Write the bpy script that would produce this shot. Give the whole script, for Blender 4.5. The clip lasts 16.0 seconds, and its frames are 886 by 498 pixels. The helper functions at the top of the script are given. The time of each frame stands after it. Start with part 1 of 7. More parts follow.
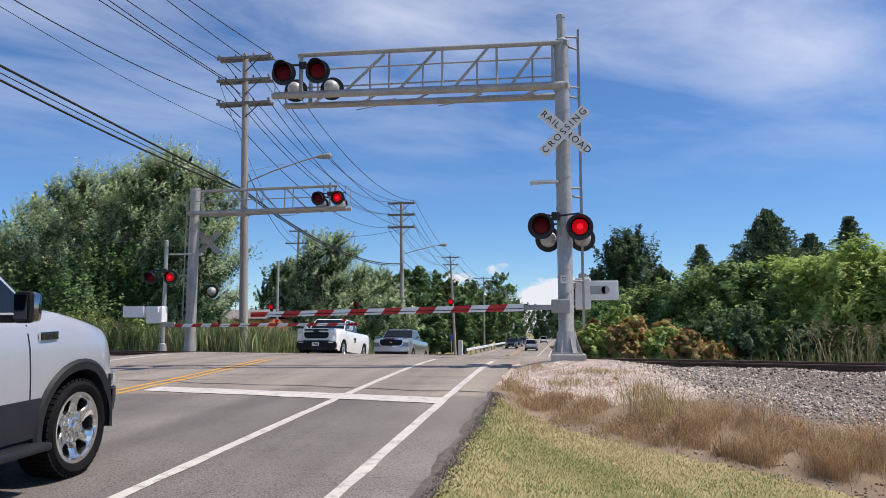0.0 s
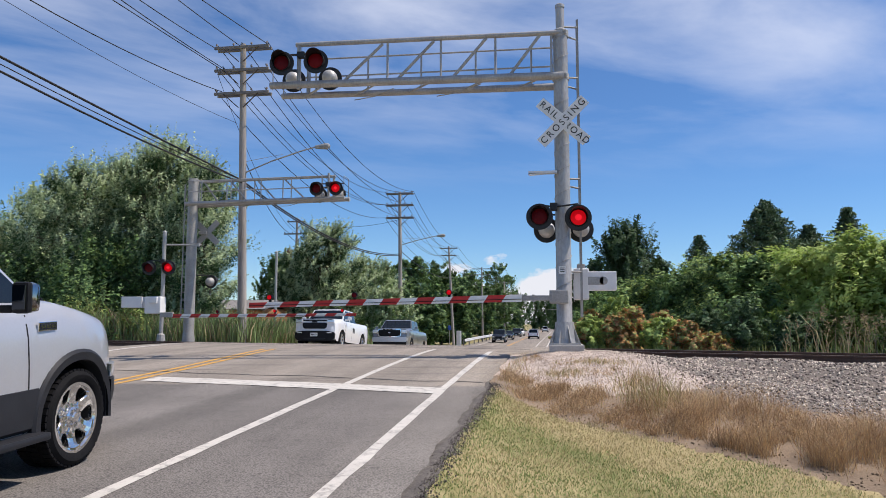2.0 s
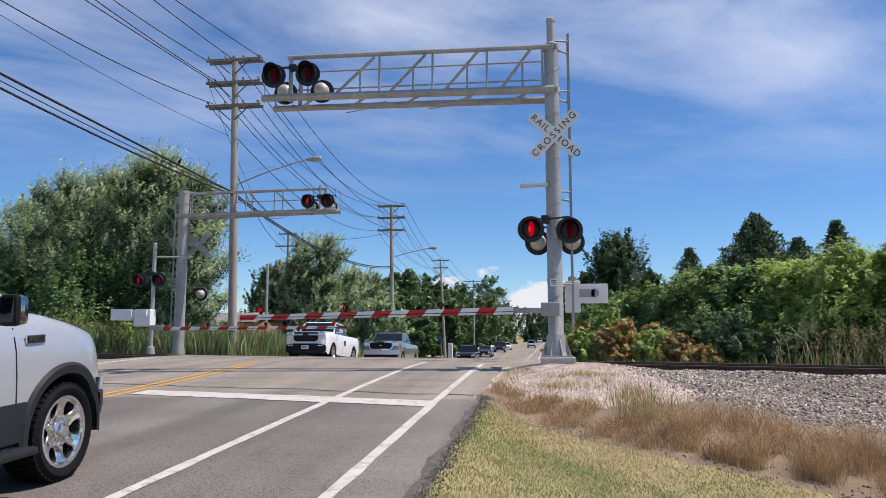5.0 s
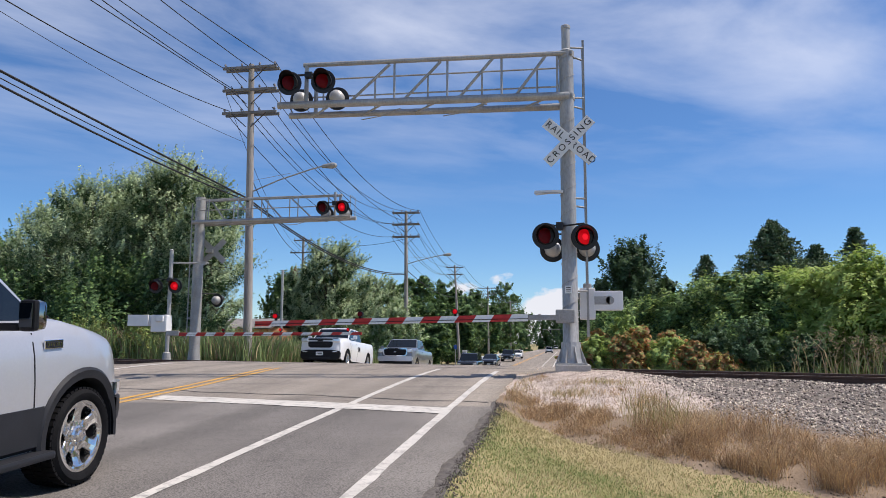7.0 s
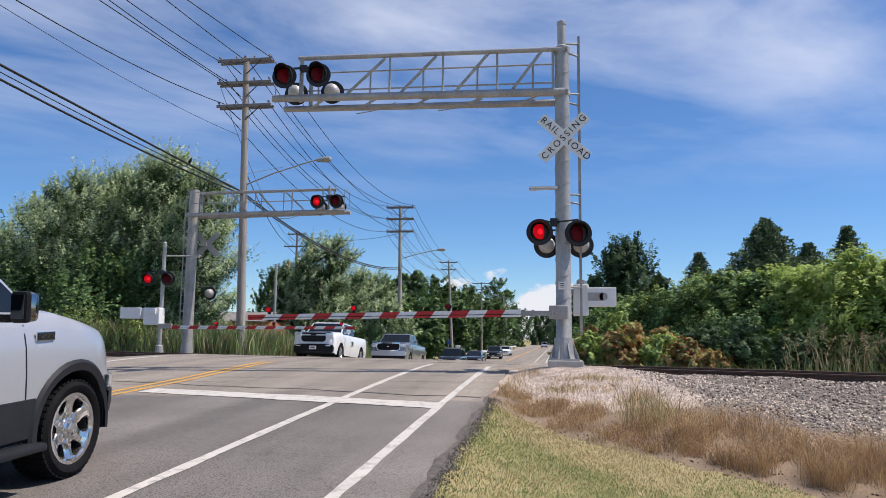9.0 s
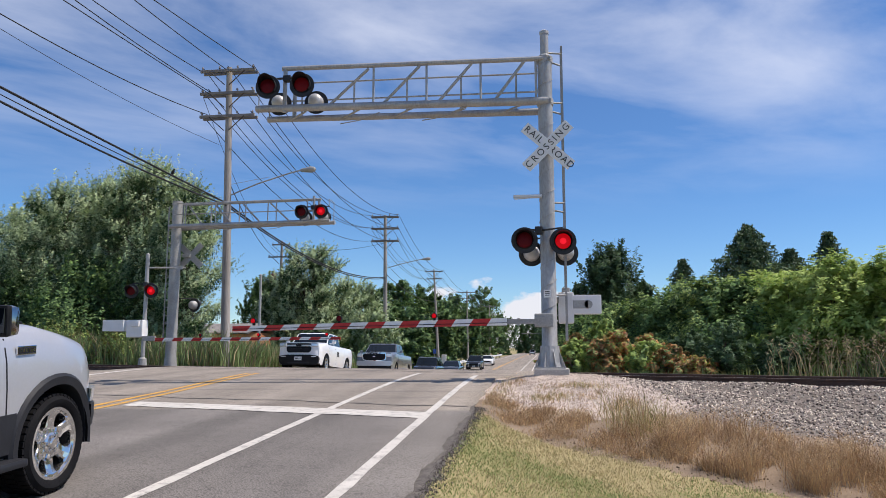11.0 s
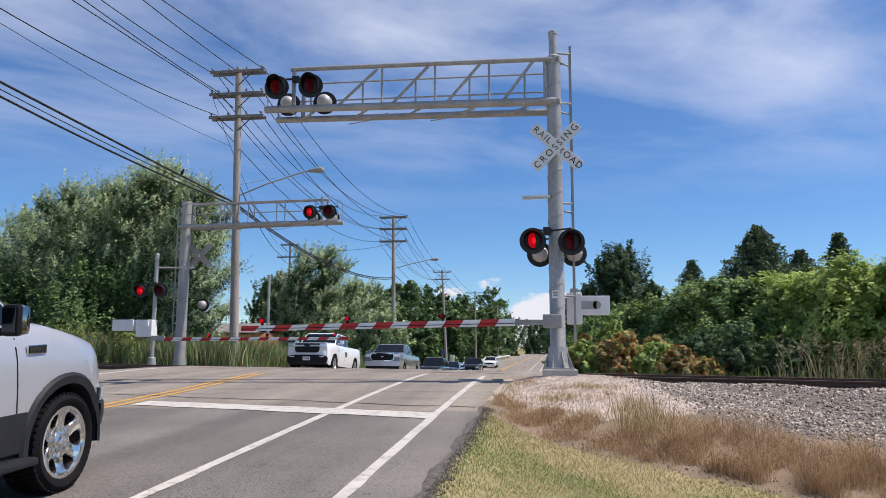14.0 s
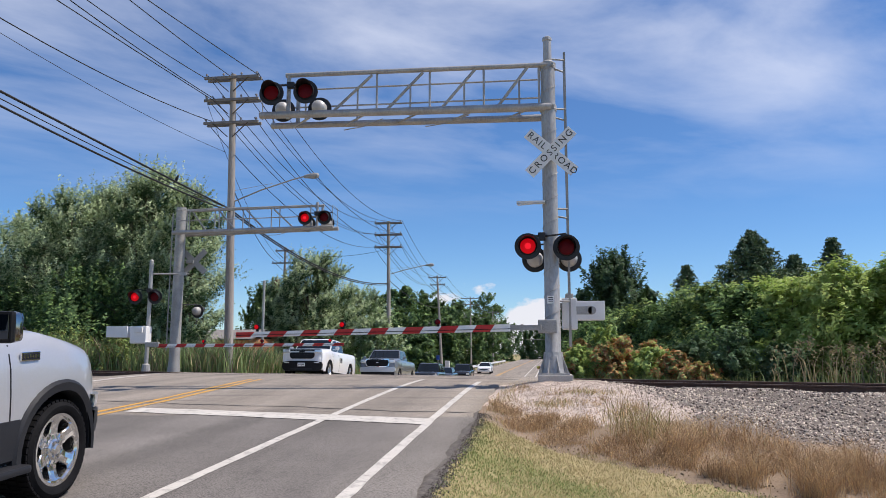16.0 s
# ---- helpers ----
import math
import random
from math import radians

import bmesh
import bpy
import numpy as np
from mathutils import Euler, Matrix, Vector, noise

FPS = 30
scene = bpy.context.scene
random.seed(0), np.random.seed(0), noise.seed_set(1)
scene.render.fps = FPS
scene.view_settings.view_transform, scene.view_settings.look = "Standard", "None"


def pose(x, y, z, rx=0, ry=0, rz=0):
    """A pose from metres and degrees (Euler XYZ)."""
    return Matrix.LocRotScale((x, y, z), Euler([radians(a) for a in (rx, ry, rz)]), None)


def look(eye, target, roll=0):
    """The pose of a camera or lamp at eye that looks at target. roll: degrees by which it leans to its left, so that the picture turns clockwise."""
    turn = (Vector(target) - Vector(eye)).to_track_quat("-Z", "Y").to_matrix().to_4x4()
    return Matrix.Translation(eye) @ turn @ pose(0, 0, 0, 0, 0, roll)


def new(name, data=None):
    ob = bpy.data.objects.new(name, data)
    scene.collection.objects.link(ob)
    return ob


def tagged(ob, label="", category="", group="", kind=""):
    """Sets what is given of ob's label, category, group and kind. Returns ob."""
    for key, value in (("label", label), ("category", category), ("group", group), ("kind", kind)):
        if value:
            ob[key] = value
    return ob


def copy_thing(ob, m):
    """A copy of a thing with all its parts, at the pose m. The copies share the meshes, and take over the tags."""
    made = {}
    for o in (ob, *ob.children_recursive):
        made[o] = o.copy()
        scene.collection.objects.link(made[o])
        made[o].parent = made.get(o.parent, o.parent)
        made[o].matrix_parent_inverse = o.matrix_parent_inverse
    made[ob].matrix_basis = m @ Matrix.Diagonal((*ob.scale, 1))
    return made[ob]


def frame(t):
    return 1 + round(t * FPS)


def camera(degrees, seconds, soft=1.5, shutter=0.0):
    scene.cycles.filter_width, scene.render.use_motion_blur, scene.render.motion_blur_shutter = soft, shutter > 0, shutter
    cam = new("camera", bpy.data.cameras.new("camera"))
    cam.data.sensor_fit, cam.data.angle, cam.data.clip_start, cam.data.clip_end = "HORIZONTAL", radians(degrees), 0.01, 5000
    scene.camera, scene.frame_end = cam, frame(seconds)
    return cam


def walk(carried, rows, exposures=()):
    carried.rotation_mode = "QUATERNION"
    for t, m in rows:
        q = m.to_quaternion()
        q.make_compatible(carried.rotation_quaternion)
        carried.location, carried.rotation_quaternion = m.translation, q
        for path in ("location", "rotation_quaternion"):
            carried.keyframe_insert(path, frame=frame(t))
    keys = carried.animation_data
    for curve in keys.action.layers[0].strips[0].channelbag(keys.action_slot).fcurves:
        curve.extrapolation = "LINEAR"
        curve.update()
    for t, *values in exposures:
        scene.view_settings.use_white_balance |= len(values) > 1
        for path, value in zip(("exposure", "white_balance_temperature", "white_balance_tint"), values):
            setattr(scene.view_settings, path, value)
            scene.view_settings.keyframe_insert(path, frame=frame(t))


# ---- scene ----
EYE = (0.0, 0.0, 0.585)
# seconds, yaw, pitch, roll of the hand-held camera, which stays in one spot
TURNS = [
    (0, 9.100, 6.500, 0.000), (0.5, 9.161, 6.434, 0.009), (1, 9.232, 6.291, 0.060), (1.5, 8.987, 6.061, -0.009),
    (2, 8.970, 5.774, -0.037), (2.5, 9.252, 5.759, 0.128), (3, 9.357, 5.961, 0.192), (3.5, 9.193, 6.233, 0.084),
    (4, 8.675, 6.389, 0.061), (4.2, 8.295, 6.479, 0.031), (6.5, 8.927, 7.106, -0.061), (7, 9.417, 7.250, -0.234),
    (7.5, 9.238, 7.219, -0.437), (8, 8.989, 6.844, -0.643), (10.5, 8.389, 7.309, -0.249), (11, 7.824, 7.584, -0.014),
    (11.5, 7.731, 7.687, -0.002), (12, 7.728, 7.881, -0.001), (12.5, 7.824, 7.880, -0.033), (13, 7.817, 7.766, -0.075),
    (13.5, 8.080, 7.726, -0.224), (14, 8.440, 7.618, -0.188), (14.5, 8.233, 7.680, -0.164), (15, 8.140, 7.753, -0.109),
    (15.5, 7.950, 8.089, -0.079), (16, 8.080, 8.051, -0.021)]
cam = camera(61.8, 16.0, soft=0.8)
walk(cam, [(t, pose(*EYE, 90 + p, r, w)) for t, w, p, r in TURNS], exposures=[(0.0, 0.08, 6500, 14), (16.0, 0.08, 6500, 14)])

# ---- sky, clouds and sun ----
SUN_ELEV, SUN_AZ = 60.0, 82.0  # azimuth clockwise from the road's direction


def make_world():
    w = bpy.data.worlds.new("sky")
    scene.world = w
    w.use_nodes = True
    nt = w.node_tree
    nt.nodes.clear()
    N, L = nt.nodes.new, nt.links.new
    out, bg = N("ShaderNodeOutputWorld"), N("ShaderNodeBackground")
    sky = N("ShaderNodeTexSky")
    sky.sky_type, sky.sun_disc = "NISHITA", False
    sky.sun_elevation, sky.sun_rotation = radians(SUN_ELEV), radians(SUN_AZ)
    sky.air_density, sky.dust_density, sky.ozone_density = 1.0, 0.1, 3.0
    sky.altitude = 800
    co = N("ShaderNodeTexCoord")
    # thin streaked clouds: noise on the plane of the cloud layer
    sep = N("ShaderNodeSeparateXYZ")
    L(co.outputs["Generated"], sep.inputs[0])
    zc = N("ShaderNodeMath"); zc.operation = "MAXIMUM"; zc.inputs[1].default_value = 0.04
    L(sep.outputs["Z"], zc.inputs[0])
    dx = N("ShaderNodeMath"); dx.operation = "DIVIDE"; L(sep.outputs["X"], dx.inputs[0]); L(zc.outputs[0], dx.inputs[1])
    dy = N("ShaderNodeMath"); dy.operation = "DIVIDE"; L(sep.outputs["Y"], dy.inputs[0]); L(zc.outputs[0], dy.inputs[1])
    comb = N("ShaderNodeCombineXYZ"); L(dx.outputs[0], comb.inputs[0]); L(dy.outputs[0], comb.inputs[1])
    bm_ = N("ShaderNodeMapping"); bm_.inputs["Rotation"].default_value = (0, 0, radians(-44.1))
    L(comb.outputs[0], bm_.inputs[0])
    mp = N("ShaderNodeMapping"); mp.inputs["Scale"].default_value = (0.95, 1.45, 1); mp.inputs["Location"].default_value = (4.7, 0.35, 0)
    L(bm_.outputs[0], mp.inputs[0])
    n1 = N("ShaderNodeTexNoise"); n1.inputs["Scale"].default_value = 1.0; n1.inputs["Detail"].default_value = 9; n1.inputs["Roughness"].default_value = 0.56
    n1.inputs["Distortion"].default_value = 0.25
    L(mp.outputs[0], n1.inputs["Vector"])
    # the streaks gather along one band of wind
    bs = N("ShaderNodeSeparateXYZ"); L(bm_.outputs[0], bs.inputs[0])
    bo = N("ShaderNodeMath"); bo.operation = "SUBTRACT"; bo.inputs[1].default_value = 1.58; L(bs.outputs["Y"], bo.inputs[0])
    ba = N("ShaderNodeMath"); ba.operation = "ABSOLUTE"; L(bo.outputs[0], ba.inputs[0])
    bw = N("ShaderNodeMapRange"); bw.interpolation_type = "SMOOTHSTEP"
    bw.inputs[1].default_value, bw.inputs[2].default_value, bw.inputs[3].default_value, bw.inputs[4].default_value = 0.0, 0.85, 0.12, 0.0
    L(ba.outputs[0], bw.inputs[0])
    bn = N("ShaderNodeMath"); bn.operation = "ADD"; L(n1.outputs["Fac"], bn.inputs[0]); L(bw.outputs[0], bn.inputs[1])
    # where the veil thickens (+) and where it opens (-): direction, cosine of its reach, amount
    for way, reach, amount in (((-0.42, 0.83, 0.37), 0.90, 0.08), ((-0.24, 0.87, 0.43), 0.975, 0.02), ((0.08, 0.90, 0.42), 0.972, -0.11), ((0.30, 0.88, 0.36), 0.985, 0.10)):
        dt = N("ShaderNodeVectorMath"); dt.operation = "DOT_PRODUCT"; dt.inputs[1].default_value = Vector(way).normalized()
        L(co.outputs["Generated"], dt.inputs[0])
        pm = N("ShaderNodeMapRange"); pm.interpolation_type = "SMOOTHSTEP"
        pm.inputs[1].default_value, pm.inputs[2].default_value, pm.inputs[3].default_value, pm.inputs[4].default_value = reach, 1.0, 0.0, amount
        L(dt.outputs["Value"], pm.inputs[0])
        nb = N("ShaderNodeMath"); nb.operation = "ADD"; L(bn.outputs[0], nb.inputs[0]); L(pm.outputs[0], nb.inputs[1])
        bn = nb
    r1 = N("ShaderNodeMapRange"); r1.inputs[1].default_value = 0.42; r1.inputs[2].default_value = 0.88; r1.inputs[4].default_value = 0.72
    L(bn.outputs[0], r1.inputs[0])
    fade = N("ShaderNodeMapRange"); fade.inputs[1].default_value = 0.17; fade.inputs[2].default_value = 0.40
    L(sep.outputs["Z"], fade.inputs[0])
    m1 = N("ShaderNodeMath"); m1.operation = "MULTIPLY"; L(r1.outputs[0], m1.inputs[0]); L(fade.outputs[0], m1.inputs[1])
    mix = N("ShaderNodeMixRGB"); mix.inputs[2].default_value = (7.2, 7.6, 8.4, 1)
    L(m1.outputs[0], mix.inputs[0])
    # cumulus bank low over the horizon, its tops uneven
    mc = N("ShaderNodeMapping"); mc.inputs["Scale"].default_value = (9, 9, 16); mc.inputs["Location"].default_value = (1.4, 0.6, 0.2)
    L(co.outputs["Generated"], mc.inputs[0])
    n2 = N("ShaderNodeTexNoise"); n2.inputs["Scale"].default_value = 1.0; n2.inputs["Detail"].default_value = 6; n2.inputs["Roughness"].default_value = 0.5
    L(mc.outputs[0], n2.inputs["Vector"])
    tp = N("ShaderNodeMath"); tp.operation = "MULTIPLY_ADD"; tp.inputs[1].default_value = 0.16; tp.inputs[2].default_value = -0.012
    L(n2.outputs["Fac"], tp.inputs[0])
    df = N("ShaderNodeMath"); df.operation = "SUBTRACT"; L(tp.outputs[0], df.inputs[0]); L(sep.outputs["Z"], df.inputs[1])
    cm = N("ShaderNodeMapRange"); cm.inputs[1].default_value, cm.inputs[2].default_value, cm.inputs[4].default_value = 0.0, 0.007, 0.92
    # the bank lies in the road's direction
    ax = N("ShaderNodeMath"); ax.operation = "ADD"; ax.inputs[1].default_value = 0.07; L(sep.outputs["X"], ax.inputs[0])
    ab = N("ShaderNodeMath"); ab.operation = "ABSOLUTE"; L(ax.outputs[0], ab.inputs[0])
    fr = N("ShaderNodeMapRange"); fr.inputs[1].default_value, fr.inputs[2].default_value, fr.inputs[3].default_value, fr.inputs[4].default_value = 0.09, 0.2, 0.0, -0.06
    L(ab.outputs[0], fr.inputs[0])
    ad = N("ShaderNodeMath"); ad.operation = "ADD"; L(df.outputs[0], ad.inputs[0]); L(fr.outputs[0], ad.inputs[1])
    L(ad.outputs[0], cm.inputs[0])
    mix2 = N("ShaderNodeMixRGB"); mix2.inputs[2].default_value = (6.6, 6.7, 7.0, 1)
    hs = N("ShaderNodeHueSaturation"); hs.inputs["Saturation"].default_value = 1.2; hs.inputs["Value"].default_value = 1.0; hs.inputs["Hue"].default_value = 0.505
    # clear, deep blue air down to the horizon
    lo = N("ShaderNodeMapRange"); lo.inputs[1].default_value, lo.inputs[2].default_value = 0.02, 0.38
    L(sep.outputs["Z"], lo.inputs[0])
    lc = N("ShaderNodeMixRGB"); lc.inputs[1].default_value, lc.inputs[2].default_value = (0.76, 0.89, 1.0, 1), (1, 1, 1, 1); L(lo.outputs[0], lc.inputs[0])
    lm = N("ShaderNodeMixRGB"); lm.blend_type = "MULTIPLY"; lm.inputs[0].default_value = 1; L(sky.outputs[0], lm.inputs[1]); L(lc.outputs[0], lm.inputs[2])
    L(lm.outputs[0], hs.inputs["Color"])
    L(hs.outputs[0], mix.inputs[1])
    L(mix.outputs[0], mix2.inputs[1]); L(cm.outputs[0], mix2.inputs[0])
    L(mix2.outputs[0], bg.inputs[0])
    bg.inputs[1].default_value = 0.122
    L(bg.outputs[0], out.inputs[0])


make_world()
sun = new("sun", bpy.data.lights.new("sun", "SUN"))
sun.data.energy, sun.data.angle, sun.data.color = 5.0, radians(0.53), (1.0, 0.925, 0.82)
_a, _e = radians(SUN_AZ), radians(SUN_ELEV)
SUN_DIR = Vector((math.sin(_a) * math.cos(_e), math.cos(_a) * math.cos(_e), math.sin(_e)))
sun.matrix_world = look(SUN_DIR * 60, (0, 0, 0))
# ---- materials ----


def mat(name, color, rough=0.7, metal=0.0, var=0.25, scale=6.0, fine=60.0, bump=0.15, spec=0.5, color2=None, island=0.0, trans=0.0, coat=0.0, obj_rand=0.0, stretch=(1, 1, 1)):
    m = bpy.data.materials.new(name)
    m.use_nodes = True
    nt = m.node_tree
    N, L = nt.nodes.new, nt.links.new
    b = nt.nodes["Principled BSDF"]
    b.inputs["Roughness"].default_value, b.inputs["Metallic"].default_value = rough, metal
    b.inputs["Specular IOR Level"].default_value = spec
    b.inputs["Coat Weight"].default_value = coat
    b.inputs["Coat Roughness"].default_value = 0.04
    co = N("ShaderNodeTexCoord")
    mp = N("ShaderNodeMapping"); mp.inputs["Scale"].default_value = stretch
    L(co.outputs["Object"], mp.inputs[0])
    n1 = N("ShaderNodeTexNoise"); n1.inputs["Scale"].default_value = scale; n1.inputs["Detail"].default_value = 5
    n2 = N("ShaderNodeTexNoise"); n2.inputs["Scale"].default_value = fine; n2.inputs["Detail"].default_value = 3
    L(mp.outputs[0], n1.inputs["Vector"]); L(mp.outputs[0], n2.inputs["Vector"])
    a = N("ShaderNodeMath"); a.operation = "MULTIPLY_ADD"; a.inputs[1].default_value = 0.45
    L(n2.outputs["Fac"], a.inputs[0])
    s = N("ShaderNodeMath"); s.operation = "MULTIPLY"; s.inputs[1].default_value = 0.55
    L(n1.outputs["Fac"], s.inputs[0]); L(s.outputs[0], a.inputs[2])
    r = N("ShaderNodeMapRange"); r.inputs[1].default_value, r.inputs[2].default_value = 0.36, 0.64
    L(a.outputs[0], r.inputs[0])
    c1 = tuple(color)
    c2 = tuple(color2) if color2 else tuple(min(1, c * (1 + var)) for c in color)
    if not color2:
        c1 = tuple(c * (1 - var) for c in color)
    mx = N("ShaderNodeMixRGB"); mx.inputs[1].default_value = (*c1, 1); mx.inputs[2].default_value = (*c2, 1)
    L(r.outputs[0], mx.inputs[0])
    last = mx.outputs[0]
    if island or obj_rand:
        hv = N("ShaderNodeHueSaturation")
        if island:
            g = N("ShaderNodeNewGeometry"); src = g.outputs["Random Per Island"]; amt = island
        else:
            g = N("ShaderNodeObjectInfo"); src = g.outputs["Random"]; amt = obj_rand
        v = N("ShaderNodeMapRange"); v.inputs[3].default_value, v.inputs[4].default_value = 1 - amt, 1 + amt
        L(src, v.inputs[0]); L(v.outputs[0], hv.inputs["Value"])
        h = N("ShaderNodeMapRange"); h.inputs[3].default_value, h.inputs[4].default_value = 0.5 - 0.03 * amt, 0.5 + 0.03 * amt
        L(src, h.inputs[0]); L(h.outputs[0], hv.inputs["Hue"])
        L(last, hv.inputs["Color"]); last = hv.outputs[0]
    L(last, b.inputs["Base Color"])
    if bump:
        bp = N("ShaderNodeBump"); bp.inputs["Strength"].default_value = bump; bp.inputs["Distance"].default_value = 0.02
        L(a.outputs[0], bp.inputs["Height"]); L(bp.outputs[0], b.inputs["Normal"])
    if trans:
        t = N("ShaderNodeBsdfTranslucent"); L(last, t.inputs[0])
        ms = N("ShaderNodeMixShader"); ms.inputs[0].default_value = trans
        L(b.outputs[0], ms.inputs[1]); L(t.outputs[0], ms.inputs[2])
        L(ms.outputs[0], nt.nodes["Material Output"].inputs[0])
    return m


def glow(name, color, strength):
    m = bpy.data.materials.new(name)
    m.use_nodes = True
    b = m.node_tree.nodes["Principled BSDF"]
    b.inputs["Base Color"].default_value = (*[c * 0.5 for c in color], 1)
    b.inputs["Emission Color"].default_value = (*color, 1)
    b.inputs["Emission Strength"].default_value = strength
    b.inputs["Specular IOR Level"].default_value = 0.15
    return m


def road_material():
    m = mat("asphalt", (0.176, 0.161, 0.147), 0.9, var=0.16, scale=0.9, fine=140, bump=0.35, spec=0.25)
    nt = m.node_tree
    N, L = nt.nodes.new, nt.links.new
    b = nt.nodes["Principled BSDF"]
    base = b.inputs["Base Color"].links[0].from_socket
    co = N("ShaderNodeTexCoord")
    sep = N("ShaderNodeSeparateXYZ"); L(co.outputs["Object"], sep.inputs[0])
    # older, paler and browner surfacing close to the track
    wob = N("ShaderNodeTexNoise"); wob.inputs["Scale"].default_value = 0.8; L(co.outputs["Object"], wob.inputs["Vector"])
    ad = N("ShaderNodeMath"); ad.operation = "MULTIPLY_ADD"; ad.inputs[1].default_value = 0.7; L(wob.outputs["Fac"], ad.inputs[0]); L(sep.outputs["Y"], ad.inputs[2])
    rg = N("ShaderNodeMapRange"); rg.inputs[1].default_value, rg.inputs[2].default_value = 9.9, 10.2
    L(ad.outputs[0], rg.inputs[0])
    old = N("ShaderNodeMixRGB"); old.inputs[2].default_value = (0.33, 0.285, 0.235, 1)
    f = N("ShaderNodeMath"); f.operation = "MULTIPLY"; f.inputs[1].default_value = 0.62; L(rg.outputs[0], f.inputs[0])
    L(f.outputs[0], old.inputs[0]); L(base, old.inputs[1])
    # streaks along the wheel paths, and dark smears across
    mp = N("ShaderNodeMapping"); mp.inputs["Scale"].default_value = (1.6, 0.07, 1); L(co.outputs["Object"], mp.inputs[0])
    st = N("ShaderNodeTexNoise"); st.inputs["Scale"].default_value = 1.0; st.inputs["Detail"].default_value = 4; L(mp.outputs[0], st.inputs["Vector"])
    sr = N("ShaderNodeMapRange"); sr.inputs[1].default_value, sr.inputs[2].default_value, sr.inputs[3].default_value, sr.inputs[4].default_value = 0.35, 0.68, 1.12, 0.80
    L(st.outputs["Fac"], sr.inputs[0])
    mu = N("ShaderNodeMixRGB"); mu.blend_type = "MULTIPLY"; mu.inputs[0].default_value = 1; L(old.outputs[0], mu.inputs[1]); L(sr.outputs[0], mu.inputs[2])
    # dark smears across the old surfacing
    ms = N("ShaderNodeMapping"); ms.inputs["Scale"].default_value = (0.35, 2.6, 1); L(co.outputs["Object"], ms.inputs[0])
    ns = N("ShaderNodeTexNoise"); ns.inputs["Scale"].default_value = 1.0; ns.inputs["Detail"].default_value = 7; ns.inputs["Roughness"].default_value = 0.65; L(ms.outputs[0], ns.inputs["Vector"])
    rs = N("ShaderNodeMapRange"); rs.inputs[1].default_value, rs.inputs[2].default_value, rs.inputs[4].default_value = 0.52, 0.70, 0.55
    L(ns.outputs["Fac"], rs.inputs[0])
    fs = N("ShaderNodeMath"); fs.operation = "MULTIPLY"; L(rs.outputs[0], fs.inputs[0]); L(rg.outputs[0], fs.inputs[1])
    sm = N("ShaderNodeMixRGB"); sm.inputs[2].default_value = (0.10, 0.092, 0.085, 1); L(fs.outputs[0], sm.inputs[0]); L(old.outputs[0], sm.inputs[1])
    L(sm.outputs[0], mu.inputs[1])
    # aggregate specks
    vo = N("ShaderNodeTexVoronoi"); vo.inputs["Scale"].default_value = 75; L(co.outputs["Object"], vo.inputs["Vector"])
    vr = N("ShaderNodeMapRange"); vr.inputs[1].default_value, vr.inputs[2].default_value, vr.inputs[3].default_value, vr.inputs[4].default_value = 0.0, 0.85, 1.62, 0.52
    L(vo.outputs["Distance"], vr.inputs[0])
    m2 = N("ShaderNodeMixRGB"); m2.blend_type = "MULTIPLY"; m2.inputs[0].default_value = 1; L(mu.outputs[0], m2.inputs[1]); L(vr.outputs[0], m2.inputs[2])
    # cracks
    cr = N("ShaderNodeTexVoronoi"); cr.feature = "DISTANCE_TO_EDGE"; cr.inputs["Scale"].default_value = 0.28
    wv = N("ShaderNodeTexNoise"); wv.inputs["Scale"].default_value = 1.7; wv.inputs["Detail"].default_value = 5; L(co.outputs["Object"], wv.inputs["Vector"])
    va = N("ShaderNodeMixRGB"); va.blend_type = "ADD"; va.inputs[0].default_value = 0.8; L(co.outputs["Object"], va.inputs[1]); L(wv.outputs["Color"], va.inputs[2])
    L(va.outputs[0], cr.inputs["Vector"])
    cg = N("ShaderNodeMapRange"); cg.inputs[1].default_value, cg.inputs[2].default_value, cg.inputs[3].default_value, cg.inputs[4].default_value = 0.001, 0.004, 0.93, 1.0
    L(cr.outputs["Distance"], cg.inputs[0])
    m3 = N("ShaderNodeMixRGB"); m3.blend_type = "MULTIPLY"; m3.inputs[0].default_value = 1; L(m2.outputs[0], m3.inputs[1]); L(cg.outputs[0], m3.inputs[2])
    L(m3.outputs[0], b.inputs["Base Color"])
    return m


def paint_line(name, color, wear=0.5):
    """Worn road paint: the asphalt shows through in specks."""
    m = mat(name, color, 0.75, var=0.08, scale=3, fine=80, bump=0.2)
    nt = m.node_tree
    N, L = nt.nodes.new, nt.links.new
    b = nt.nodes["Principled BSDF"]
    base = b.inputs["Base Color"].links[0].from_socket
    co = N("ShaderNodeTexCoord")
    n = N("ShaderNodeTexNoise"); n.inputs["Scale"].default_value = 9; n.inputs["Detail"].default_value = 8; n.inputs["Roughness"].default_value = 0.7
    L(co.outputs["Object"], n.inputs["Vector"])
    r = N("ShaderNodeMapRange"); r.inputs[1].default_value, r.inputs[2].default_value = wear, wear + 0.22
    L(n.outputs["Fac"], r.inputs[0])
    x = N("ShaderNodeMixRGB"); x.inputs[2].default_value = (0.17, 0.16, 0.145, 1)
    L(r.outputs[0], x.inputs[0]); L(base, x.inputs[1]); L(x.outputs[0], b.inputs["Base Color"])
    return m


